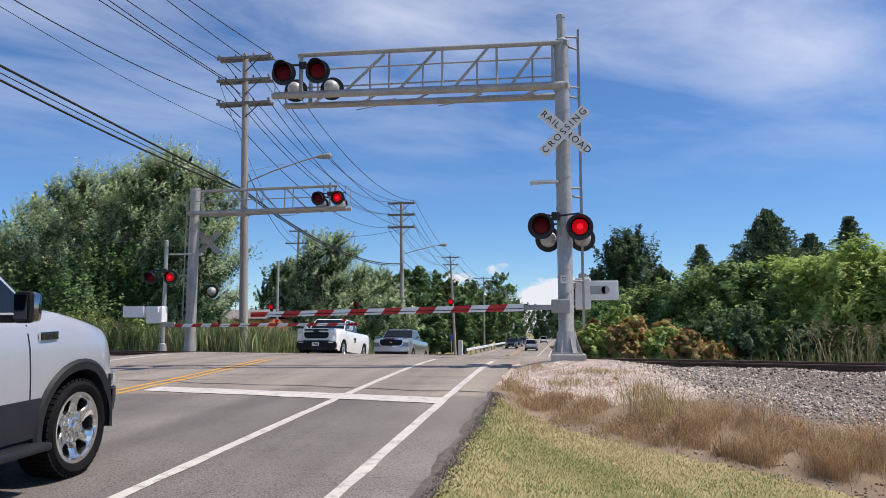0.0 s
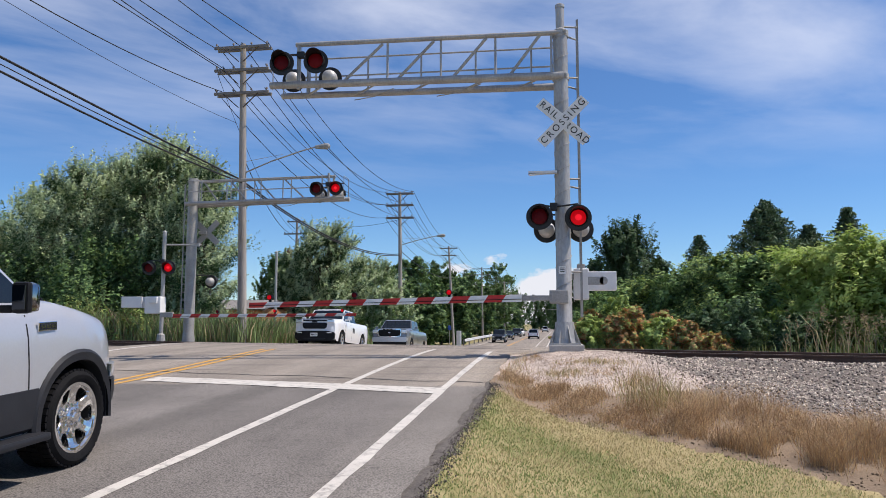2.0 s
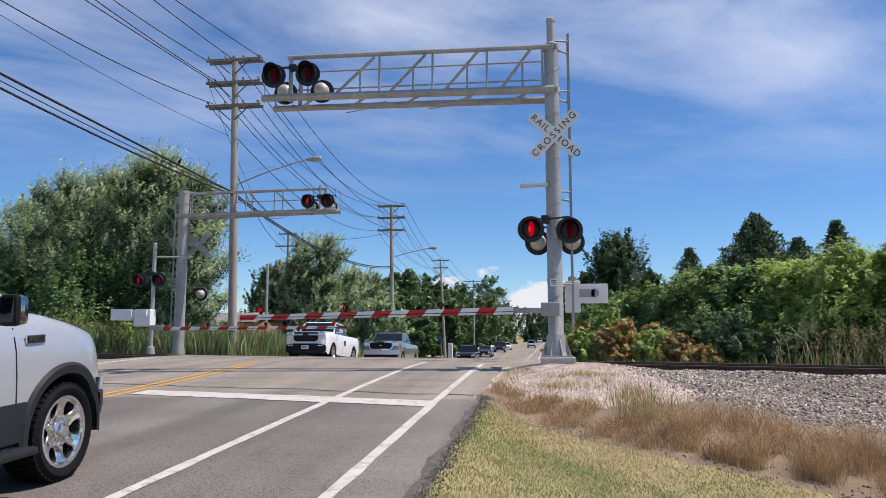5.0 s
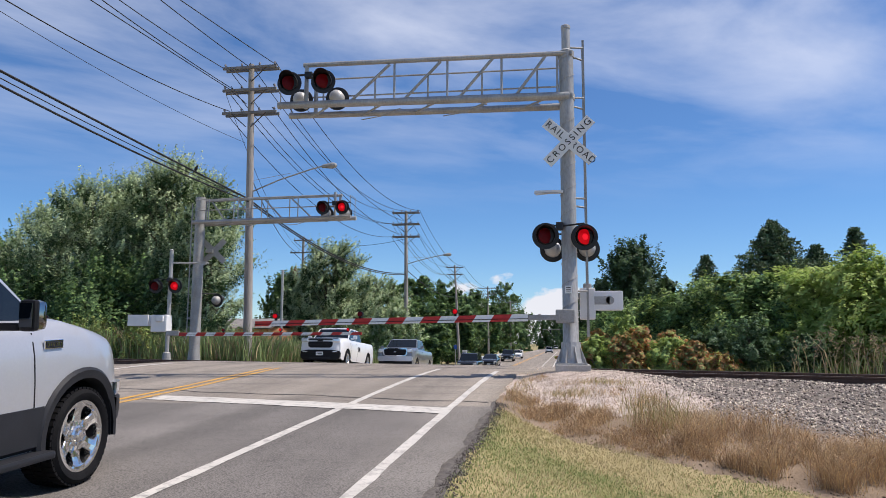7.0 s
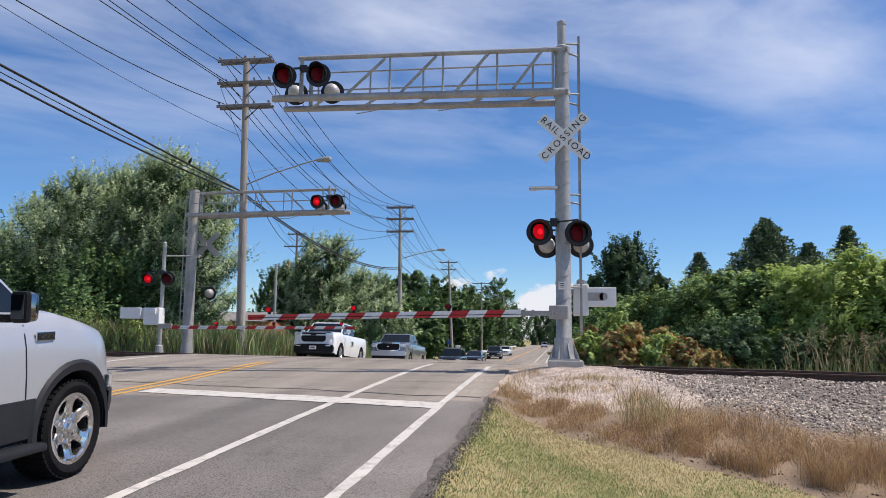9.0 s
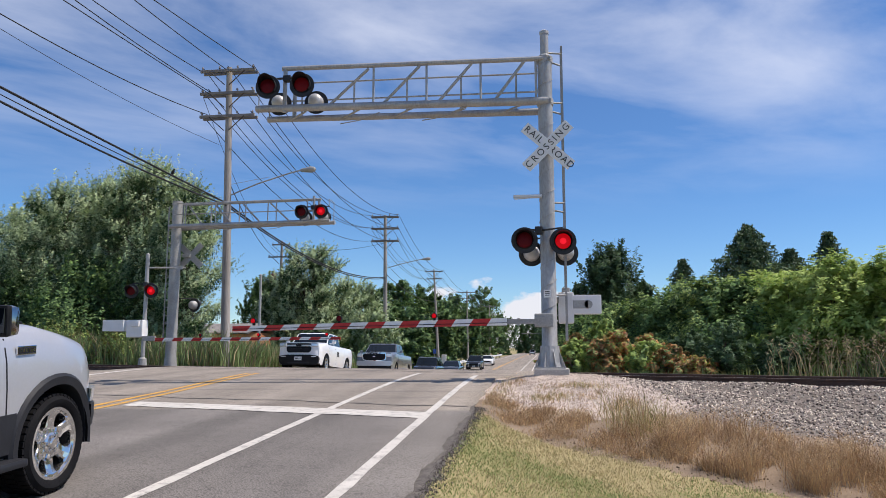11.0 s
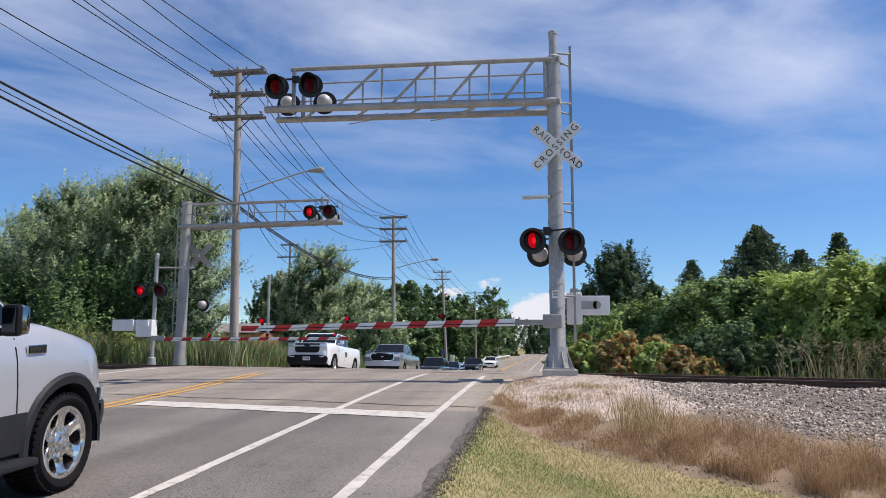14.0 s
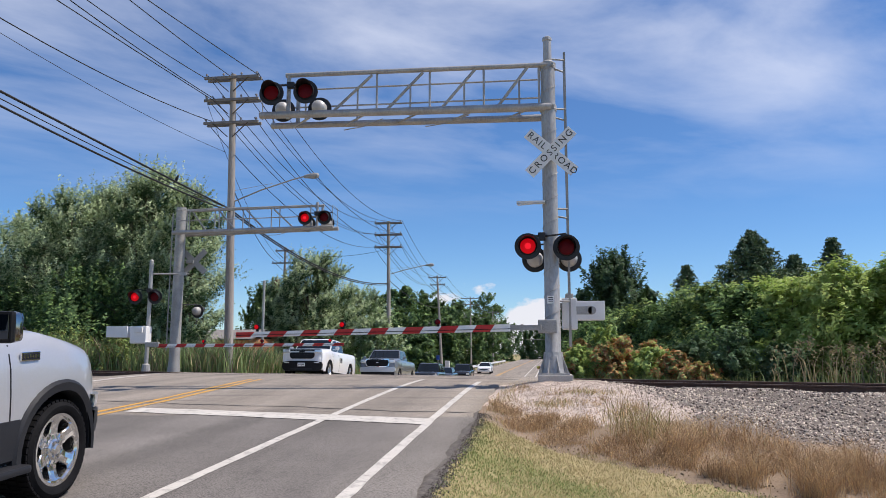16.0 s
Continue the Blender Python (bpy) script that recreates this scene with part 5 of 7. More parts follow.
def tree(name, x, y, height, width, leaf, n_leaf, size, label, lobes_n=14, low=0.12, seed=0, shape="round", depth=0.8, category="tree", z0=None, up=0.8, plume_len=0.75, bough=False):
    """A tree whose crown is many sprays of leaves gathered in lobes, with gaps between them."""
    r2 = np.random.default_rng(seed + 100)
    rnd.seed(seed)
    z = land(x, y) if z0 is None else z0
    if y > 120 or abs(x) > 30:
        z = min(z, -1.5) if z0 is None else z0
    t = thing(name, pose(x, y, z), label, category)
    lobes = []
    for k in range(lobes_n):
        h = low + (0.93 - low) * (k + 0.5) / lobes_n
        if shape == "round":
            w = math.sin(math.pi * min(1, max(0.06, (h - low * 0.6) / (1.02 - low * 0.6))) ** 0.75) ** 0.7
        elif shape == "cone":
            w = 1.05 - h
        else:
            w = 1.0
        a = k * 2.4 + r2.uniform(-0.5, 0.5)
        rad = w * width * 0.5 * ((0.22, 0.62, 0.80, 0.5)[k % 4] if bough else (0.62 if k % 3 else 0.25))
        s = width * (0.15 + 0.10 * r2.random()) * (0.55 + 0.55 * w) * min(1.0, (17 / lobes_n) ** 0.4)
        lobes.append(((rad * math.cos(a), rad * math.sin(a) * depth, h * height), (s * 0.98, s * depth * 0.98, s * 0.58) if bough else (s, s * depth, s * 0.8)))
    g = limbs((0, 0, 0), (0, 0, height * 0.8), lobes, max(0.05, width * 0.022))
    g.ob("trunk", BARK, t, "brown barked trunk and limbs", True)
    pts, along, face = [], [], []
    per = n_leaf // lobes_n
    for c, s in lobes:
        # sprays on the lobe's skin, leaves round each spray
        m = max(5, per // (46 if bough else 80 if plume_len > 0.5 else 45))
        d = unit(m)
        d[:, 2] = np.abs(d[:, 2]) * 1.1 - 0.3 if bough else np.where(d[:, 2] < -0.35, -d[:, 2], d[:, 2])
        # boughs reach out from the trunk
        if bough:
            d = d + np.array([c[0], c[1], 0]) / width * 0.9
            d /= np.linalg.norm(d, axis=1, keepdims=True)
        tip = np.array(c) + d * np.array(s) * r2.uniform(0.55, 1.12, (m, 1)) * (1 + 0.25 * (r2.random((m, 1)) > 0.85))
        k = per // m
        q = np.repeat(tip, k, axis=0)
        plume = d * 0.55 + np.array([0.25 if bough else 0.0, 0, 0.95 if plume_len > 0.5 else 0.3]) + r2.normal(size=(m, 3)) * 0.25
        ln = np.repeat(plume * np.array((s[0], s[1], s[2] * 1.35)) * plume_len * r2.uniform(0.5, 1.4, (m, 1)), k, axis=0)
        u = r2.uniform(-1.0, 0.75, (m * k, 1))
        wide = (0.12 if bough else 0.17) * (1.05 - 0.75 * (u + 1) / 1.75)
        q = q + ln * u + r2.normal(size=(m * k, 3)) * np.array(s) * wide
        pts.append(q)
        along.append(u[:, 0])
        face.append(np.repeat(d * 0.75 + r2.normal(size=(m, 3)) * 0.35, k, axis=0))
    c = np.vstack(pts)
    c[:, 2] = np.maximum(c[:, 2], 0.15)
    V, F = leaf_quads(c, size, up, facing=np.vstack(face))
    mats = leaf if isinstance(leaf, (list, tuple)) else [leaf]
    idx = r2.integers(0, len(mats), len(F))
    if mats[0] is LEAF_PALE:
        # light and shade put into colour: pale leaves at spray tips, dark inside
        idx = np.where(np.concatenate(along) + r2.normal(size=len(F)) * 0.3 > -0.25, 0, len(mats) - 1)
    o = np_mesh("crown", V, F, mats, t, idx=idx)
    tagged(o, "leafy crown with gaps")
    if name == "maple_tree":
        SWAYING.append((o, seed))
    return t


def conifer(x, y, height, width, n, label, seed, z0=-1.0, ragged=0.3, low=0.1, spread=0.8):
    r2 = np.random.default_rng(seed)
    t = thing("conifer", pose(x, y, z0), label, "conifer")
    g = Mesh()
    g.tube([(0, 0, -0.2), (0, 0, height * 0.5), (0, 0, height * 0.98)], [width * 0.03, width * 0.02, 0.02], 8)
    pts = []
    h, k = low, 0
    while h < 0.985:
        a0 = k * 1.3
        reach = min(width * 0.5, spread * (1 - h) * height) + 0.08
        for b in range(9):
            a = a0 + b * 0.698 + r2.uniform(-0.15, 0.15)
            L = reach * (1 + ragged * r2.uniform(-1, 0.6))
            p0 = np.array([0, 0, (h + r2.uniform(-0.01, 0.01)) * height])
            d = np.array([math.cos(a), math.sin(a), 0.0])
            sag = lambda u: np.column_stack([d[0] * L * u, d[1] * L * u, L * (0.25 * u - 0.75 * u * u + 0.50 * u ** 3)])
            g.tube([tuple(p0 + sag(np.array([u]))[0]) for u in (0, 0.4, 0.75, 1.0)], [0.035, 0.025, 0.014, 0.005], 5)
            m = max(16, int(n * L / (width * 95)))
            u = r2.random(m) ** 0.75
            q = p0 + sag(u)
            side = np.array([-d[1], d[0], 0])
            q = q + side * (r2.normal(size=(m, 1)) * (0.10 + 0.16 * L * (1 - u[:, None]) * u[:, None] * 2.2)) + r2.normal(size=(m, 3)) * 0.05
            q[:, 2] -= np.abs(r2.normal(size=m)) * 0.10
            pts.append(q)
        h += 0.075 * (1.1 - h)
        k += 1
    g.ob("trunk", BARK, t)
    V, F = leaf_quads(np.vstack(pts), 0.13, 0.6, 0.33)
    np_mesh("crown", V, F, NEEDLE, t)


def blades(name, base, h, w, lean, material, label, curl=0.35, category="grass"):
    """Upright blades that bend over, two quads each."""
    n = len(base)
    a = rng.uniform(0, 6.283, n)
    side = np.stack([np.cos(a), np.sin(a), 0 * a], -1)
    b = rng.uniform(0, 6.283, n)
    dirn = np.stack([np.cos(b), np.sin(b), 0 * b], -1)
    hh = (h * rng.uniform(0.5, 1.3, n))[:, None]
    ll = (lean * rng.uniform(0.1, 1.3, n))[:, None] * hh
    up = np.array([0, 0, 1.0])
    p1 = base + up * hh * 0.55 + dirn * ll * 0.3
    p2 = base + up * hh * (1 - curl * 0.3) + dirn * ll
    s = side * (w * rng.uniform(0.6, 1.3, n))[:, None]
    V = np.stack([base - s, base + s, p1 + s * 0.8, p1 - s * 0.8, p2 + s * 0.12, p2 - s * 0.12], 1).reshape(-1, 3)
    k = (np.arange(n) * 6)[:, None]
    F = np.concatenate([k + np.array([[0, 1, 2, 3]]), k + np.array([[3, 2, 4, 5]])])
    o = np_mesh(name, V, F, material, idx=None if not isinstance(material, list) else np.tile(rng.integers(0, len(material), n), 2))
    return tagged(o, label, category, kind="stuff")


def field_noise(p, s=1.0):
    return bumps(p[:, 0], p[:, 1], 0.55 * s) * 0.6 + bumps(p[:, 1] + 3.1, p[:, 0], 1.3 * s) * 0.4


SWAYING = []  # crowns that stir in the wind


def build_plants():
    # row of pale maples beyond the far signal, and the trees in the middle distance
    # dark leaf mix; on the low maples its colour stands for shadow
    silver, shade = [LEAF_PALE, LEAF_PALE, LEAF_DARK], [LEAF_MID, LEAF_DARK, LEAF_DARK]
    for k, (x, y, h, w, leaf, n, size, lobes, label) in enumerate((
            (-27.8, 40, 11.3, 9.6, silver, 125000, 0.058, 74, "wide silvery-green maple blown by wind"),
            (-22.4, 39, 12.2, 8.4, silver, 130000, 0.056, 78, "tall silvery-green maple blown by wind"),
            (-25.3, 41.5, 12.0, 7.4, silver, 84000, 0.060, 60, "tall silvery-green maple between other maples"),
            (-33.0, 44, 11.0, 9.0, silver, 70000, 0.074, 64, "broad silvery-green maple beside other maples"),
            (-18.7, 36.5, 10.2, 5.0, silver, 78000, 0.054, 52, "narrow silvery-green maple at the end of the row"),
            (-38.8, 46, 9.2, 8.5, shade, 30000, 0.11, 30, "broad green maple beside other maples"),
            (-24.5, 37.0, 5.6, 8.0, shade, 34000, 0.09, 30, "low maple below taller maples, leaves darkened to stand for shade"),
            (-30.5, 38.5, 5.4, 8.0, shade, 34000, 0.09, 30, "low maple below taller maples, leaves darkened to stand for shade"),
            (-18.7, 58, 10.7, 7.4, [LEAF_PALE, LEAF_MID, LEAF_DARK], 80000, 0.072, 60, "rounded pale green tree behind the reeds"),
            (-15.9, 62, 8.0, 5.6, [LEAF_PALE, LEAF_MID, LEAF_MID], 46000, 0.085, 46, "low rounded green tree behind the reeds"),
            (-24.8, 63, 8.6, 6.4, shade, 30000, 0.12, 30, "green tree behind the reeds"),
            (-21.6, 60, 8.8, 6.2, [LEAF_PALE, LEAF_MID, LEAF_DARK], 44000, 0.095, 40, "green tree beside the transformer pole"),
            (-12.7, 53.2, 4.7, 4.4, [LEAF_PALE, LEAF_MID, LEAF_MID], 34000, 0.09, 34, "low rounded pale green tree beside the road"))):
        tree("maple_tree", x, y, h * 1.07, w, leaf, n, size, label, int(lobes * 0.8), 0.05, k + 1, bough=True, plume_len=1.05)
    for k, (x, y, h, w) in enumerate([(-17.0, 92, 8.2, 8.0), (-20.2, 100, 12.4, 9.0), (-16.6, 104, 10.6, 7.5), (-15.6, 120, 11.2, 8.0), (-17.0, 140, 12.2, 9.5), (-22, 128, 13.5, 10), (-25, 110, 12.0, 10.0), (-14.6, 172, 17.0, 10.5), (-30, 95, 10.0, 10), (-15.5, 205, 16.5, 13.0), (-18.5, 84, 7.6, 6.5), (-14.2, 80, 5.0, 4.0), (-14.2, 100, 8.0, 5.5), (-13.6, 130, 9.5, 6.0), (-13.0, 150, 10.5, 6.5), (-16.6, 74, 6.6, 5.5)]):
        tree("roadside_tree", x, y, h, w, [LEAF_DARK, LEAF_DARK, LEAF_MID], 11000, 0.20, "dark green roadside tree in full leaf", 17, 0.03, 20 + k, plume_len=0.45)
    for k, (x, y, h, w) in enumerate([(-8.5, 330, 13.0, 16), (1.0, 300, 11.0, 15), (9, 260, 10.0, 14), (-18, 300, 15, 16), (16, 220, 9, 13), (7.5, 180, 5.8, 9.0), (-3.5, 350, 13, 18), (5.0, 130, 3.6, 6.0), (6.5, 105, 3.4, 6.0)]):
        tree("distant_tree", x, y, h, w, LEAF_DARK, 6000, 0.45, "dark green tree far down the road", 12, 0.02, 40 + k, z0=-2.2)
    # right of the road, beyond the track
    tree("round_tree", 5.5, 66, 10.2, 6.8, [LEAF_DARK, NEEDLE], 45000, 0.111, "dense dark rounded tree behind bushes", 20, 0.1, 50, z0=-1.0)
    tree("round_tree", 2.9, 68, 7.4, 4.2, [LEAF_DARK, NEEDLE], 18000, 0.139, "dense dark tree behind bushes", 12, 0.1, 51, z0=-1.0)
    tree("round_tree", 8.2, 67, 7.4, 3.8, [LEAF_DARK, NEEDLE], 18000, 0.139, "dense dark tree behind bushes", 12, 0.1, 52, z0=-1.0)
    conifer(13.7, 52, 10.0, 11.4, 52000, "broad dark green spruce behind bushes", 60, -1.0, 0.35, 0.3, 0.85)
    conifer(17.0, 54, 8.5, 8.0, 22000, "dark green spruce behind bushes", 61, -1.0, 0.4, 0.3, 0.85)
    conifer(19.9, 55, 9.9, 4.6, 12000, "slender pale spruce behind bushes", 62, -1.0, 0.35, 0.3, 0.5)
    conifer(10.8, 60, 8.6, 5.2, 12000, "small dark spruce behind bushes", 63, -1.0, 0.35, 0.3, 0.6)
    bush = [(1.5, 27.0, 1.8, 2.6), (2.7, 25.4, 2.35, 3.0), (3.8, 24.4, 2.65, 3.2), (4.9, 23.3, 2.8, 3.4), (5.6, 22.2, 2.85, 3.2), (6.6, 21.2, 2.95, 3.2), (7.4, 20.2, 3.05, 3.2), (8.3, 19.3, 3.1, 3.2), (9.4, 18.7, 3.25, 3.4), (10.8, 18.4, 3.4, 3.6), (6.4, 25.0, 3.1, 4.4), (8.6, 23.0, 3.35, 4.4), (10.6, 21.5, 3.6, 4.6), (4.4, 27.5, 2.9, 4.4), (13.0, 20.0, 3.8, 5.0), (7.6, 28, 3.4, 5.0), (2.2, 30.0, 2.3, 3.4), (11.5, 26.0, 3.9, 5.4)]
    for k, (x, y, h, w) in enumerate(bush):
        bright = x > 6.0
        lf = [LEAF_BRIGHT] if bright else [LEAF_MID, LEAF_DARK, LEAF_BRIGHT] if k % 2 else [LEAF_MID, LEAF_MID, LEAF_DARK]
        near = k < 10
        tree("bush", x, y, h, w, lf, 30000 if near else 13000, 0.050 if near else 0.066, "large leafy yellow-green bush growing beyond the track" if bright else "large leafy green bush growing beyond the track", 16 if near else 11, 0.03, 70 + k, depth=0.9, category="bush", z0=-0.35 - 0.12 * (k % 3), up=1.0, plume_len=0.42)
    for k, (x, y, h, w) in enumerate([(3.7, 20.6, 1.35, 1.6), (4.6, 20.1, 1.5, 1.8), (5.6, 19.4, 1.15, 1.6)]):
        tree("willow_shrub", x, y, h, w, [WILLOW, LEAF_DARK], 9000, 0.036, "grey-green willow shrub before taller bushes", 14, 0.03, 140 + k, category="shrub", z0=-0.4, up=0.8, plume_len=0.42)
    russ = [(0.35, 20.8, 0.85, 1.0), (0.8, 20.6, 1.05, 1.2), (1.5, 20.4, 1.0, 1.2), (1.9, 20.6, 1.25, 1.3), (2.6, 20.2, 0.95, 1.3), (3.2, 19.9, 0.75, 1.2), (3.7, 19.7, 0.55, 1.0), (1.55, 21.6, 1.5, 1.5), (0.9, 21.6, 1.25, 1.3), (2.7, 21.2, 1.15, 1.5)]
    for k, (x, y, h, w) in enumerate(russ):
        tree("sumac_shrub", x, y, h, w, ([RUSSET, WEED_DRY, LEAF_BRIGHT], [LEAF_BRIGHT, LEAF_MID, LEAF_BRIGHT], [RUSSET, LEAF_MID, WEED_DRY])[k % 3], 5600, 0.048, "russet and green shrub beside the track", 11, 0.05, 90 + k, category="shrub", z0=-0.25, up=0.7, plume_len=0.45)
    for k, (x, y, h, w) in enumerate([(-17.6, 28.4, 1.7, 2.6), (-20.2, 29.0, 1.9, 3.0), (-23.2, 30, 1.8, 3.0)]):
        tree("bush", x, y, h, w, [LEAF_BRIGHT, WEED_GREEN, LEAF_MID], 7000, 0.06, "low yellow-green bush among the reeds", 9, 0.03, 120 + k, category="bush", plume_len=0.6)
    # reeds on the left beyond the crossing
    p = scatter(34000, -32, -11.6, 27.5, 36)
    p = p[(p[:, 0] < -12.2 - 0.0 * p[:, 1])]
    blades("reeds", on_land(p), 1.55, 0.02, 0.42, [REED, REED, REED, REED, REED_DRY], "tall green and tan reeds in the ditch", category="reeds")
    p = scatter(5000, -18, -11.4, 36, 60)
    blades("reeds", on_land(p), 1.5, 0.03, 0.28, [REED, REED], "tall green reeds in the ditch", category="reeds")
    # reeds on the right beyond the track
    p = scatter(1900, 5.2, 11, 14.5, 18.5)
    e = (p[:, 1] - 17.85 - TRACK_SLOPE * p[:, 0]) * 0.94
    p = p[(e > 2.0) & (e < 3.2)]
    blades("reeds", on_land(p), 0.95, 0.010, 0.5, [REED, REED_DRY], "tall pale reeds with plumes beside the track", category="reeds")
    q = on_land(p[:260])
    q[:, 2] += rng.uniform(0.4, 1.1, len(q))
    V, F = leaf_quads(np.repeat(q, 14, 0) + rng.normal(size=(len(q) * 14, 3)) * (0.03, 0.03, 0.10), 0.035, -0.2, 0.3)
    tagged(np_mesh("reed_plumes", V, F, REED_DRY), "tan feathery reed plumes", "reeds", kind="stuff")
    # ground cover beyond the track
    p = scatter(26000, -1, 22, 12, 26)
    e = (p[:, 1] - 17.85 - TRACK_SLOPE * p[:, 0]) * 0.94
    p = p[(e > 2.3) & (e < 6) & (p[:, 0] > 0.4)]
    blades("undergrowth", on_land(p), 0.42, 0.012, 0.4, [WEED_GREEN, REED, GRASS_GREEN], "low green and yellow undergrowth beside the track", category="undergrowth")
    # lawn
    p = scatter(210000, ROAD_R + 0.08, 6.2, 3.6, 10.6)
    e = (p[:, 1] - 17.85 - TRACK_SLOPE * p[:, 0]) * 0.94
    lawn = (e < verge_end(p[:, 0]) + 0.10 * bumps(p[:, 0], p[:, 1], 1.7) + 0.10 * rng.normal(size=len(p))) & (p[:, 0] > ROAD_R + 0.13 + 0.04 * bumps(p[:, 0] * 0, p[:, 1], 3.0) + 0.05 * rng.normal(size=len(p)))
    p, e = p[lawn], e[lawn]
    # straw patches: along the far rim, and drifts across the middle
    dry = 0.12 + 0.80 * field_noise(p, 0.75) + 0.40 * field_noise(p, 2.3) + 0.75 * sstep(-0.9, -0.1, e - verge_end(p[:, 0])) - 0.75 * sstep(0.55, 0.1, p[:, 0] - ROAD_R) + 0.25 * sstep(-0.2, 0.9, p[:, 0]) - 0.35 * sstep(1.2, 2.2, p[:, 0]) + rng.normal(size=len(p)) * 0.28
    for lo, hi, name, mats, label in (
            (-9, -0.02, "lawn_grass", [GRASS_GREEN, GRASS_GREEN, GRASS_MID], "short green lawn grass along the verge"),
            (-0.02, 0.36, "fading_lawn_grass", [GRASS_MID, GRASS_MID, GRASS_GREEN, GRASS_DRY], "fading green lawn grass along the verge"),
            (0.36, 9, "dry_lawn_grass", [GRASS_DRY, GRASS_DRY, GRASS_MID], "short straw-coloured lawn grass along the verge")):
        g = (dry >= lo) & (dry < hi)
        blades(name, on_land(p[g], -0.003), 0.022 + 0.010 * rng.random(int(g.sum())), 0.0032, 1.1, mats, label)
    # dry weeds on the bank: thick and tall towards the ditch, thin and low round the heap
    weeds = []
    for k in range(2900):
        x = rnd.uniform(-0.9, 6.4)
        f = float(sstep(0.7, 1.9, x))
        deep = rnd.uniform(0.12, 1.7) if rnd.random() < 0.82 else rnd.uniform(1.7, 3.9)
        if f > 0.5:
            deep = 0.30 + abs(rnd.gauss(0.5 + 0.12 * x, 0.65))
        e = float(verge_end(x)) + deep
        y = 17.85 + TRACK_SLOPE * x + e / 0.94
        if math.sin(x * 3.1 + y * 2.3) + math.sin(x * 7.3 - y * 4.1) > (-0.05 if deep < 1.7 else -0.7) + 0.75 * f:
            continue
        clump = 0.60 + 0.52 * math.sin(x * 2.9 + 1.0) * math.sin(y * 3.7 + x) + 0.22 * math.sin(x * 8.3 - y * 5.1)
        weeds.append((x, y, rnd.uniform(0.16, 0.40) * max(0.25, clump) * ((0.50 if deep < 1.7 else 0.26) + 0.85 * f)))
    bs, tall = [], []
    for x, y, h in weeds:
        n = 24
        r = np.abs(rng.normal(size=n)) * 0.085
        a = rng.uniform(0, 6.28, n)
        bs.append(np.stack([x + r * np.cos(a), y + r * np.sin(a)], -1))
        tall += [h] * n
    b, tall = np.vstack(bs), np.array(tall)
    on = b[:, 0] > ROAD_R + 0.08
    b, tall = b[on], tall[on]
    blades("dry_weeds", on_land(b), tall, 0.0022, 0.95, [WEED_DRY, WEED_DRY, WEED_DRY, WEED_FADED, WEED_BROWN], "dry brown weeds along the foot of the railway bank", category="weeds")
    q = on_land(b[::5]); q[:, 2] += tall[::5] * rng.uniform(0.35, 1.05, len(q))
    V, F = leaf_quads(np.repeat(q, 6, 0) + rng.normal(size=(len(q) * 6, 3)) * 0.05, 0.0075, 0.1, 0.5)
    tagged(np_mesh("weed_seed_heads", V, F, [WEED_DRY, WEED_FADED, WEED_BROWN], idx=rng.integers(0, 3, len(F))), "brown seed heads of dry weeds", "weeds", kind="stuff")
    # dead stalks and crumbs on the bare strip at the weeds' foot
    p = scatter(2600, -0.2, 5.0, 6.0, 10.0)
    e = (p[:, 1] - 17.85 - TRACK_SLOPE * p[:, 0]) * 0.94 - verge_end(p[:, 0])
    p = p[(e > -0.05) & (e < 0.7)]
    stones("bank_crumbs", on_land(p, 0.003), 0.016, DRY_SOIL, "brown clods and crumbs on bare soil")
    # greener clump on the bank and tufts on the heap
    p = np.vstack([rng.normal(size=(620, 2)) * (0.26, 0.34) + (1.22, 10.2), rng.normal(size=(450, 2)) * (0.22, 0.15) + (0.05, 12.0), rng.normal(size=(420, 2)) * (0.3, 0.14) + (0.65, 13.0), rng.normal(size=(500, 2)) * (0.12, 0.9) + (-0.75, 12.4), rng.normal(size=(500, 2)) * (0.5, 0.2) + (0.3, 10.9)])
    p = p[p[:, 0] > ROAD_R + 0.1]
    blades("weed_tufts", on_land(p), np.where((p[:, 1] < 11.3) & (p[:, 0] > 0.75), 0.40, 0.09), 0.0028, 0.8, [WEED_GREEN, WEED_DRY, GRASS_DRY], "yellow-green weed tufts on the gravel", category="weeds")


build_plants()
# ---- vehicles ----
def curve(pts, y):
    """Smooth reading of a table of (place, value)."""
    a = np.array(pts)
    return float(np.interp(y, a[:, 0], a[:, 1]))


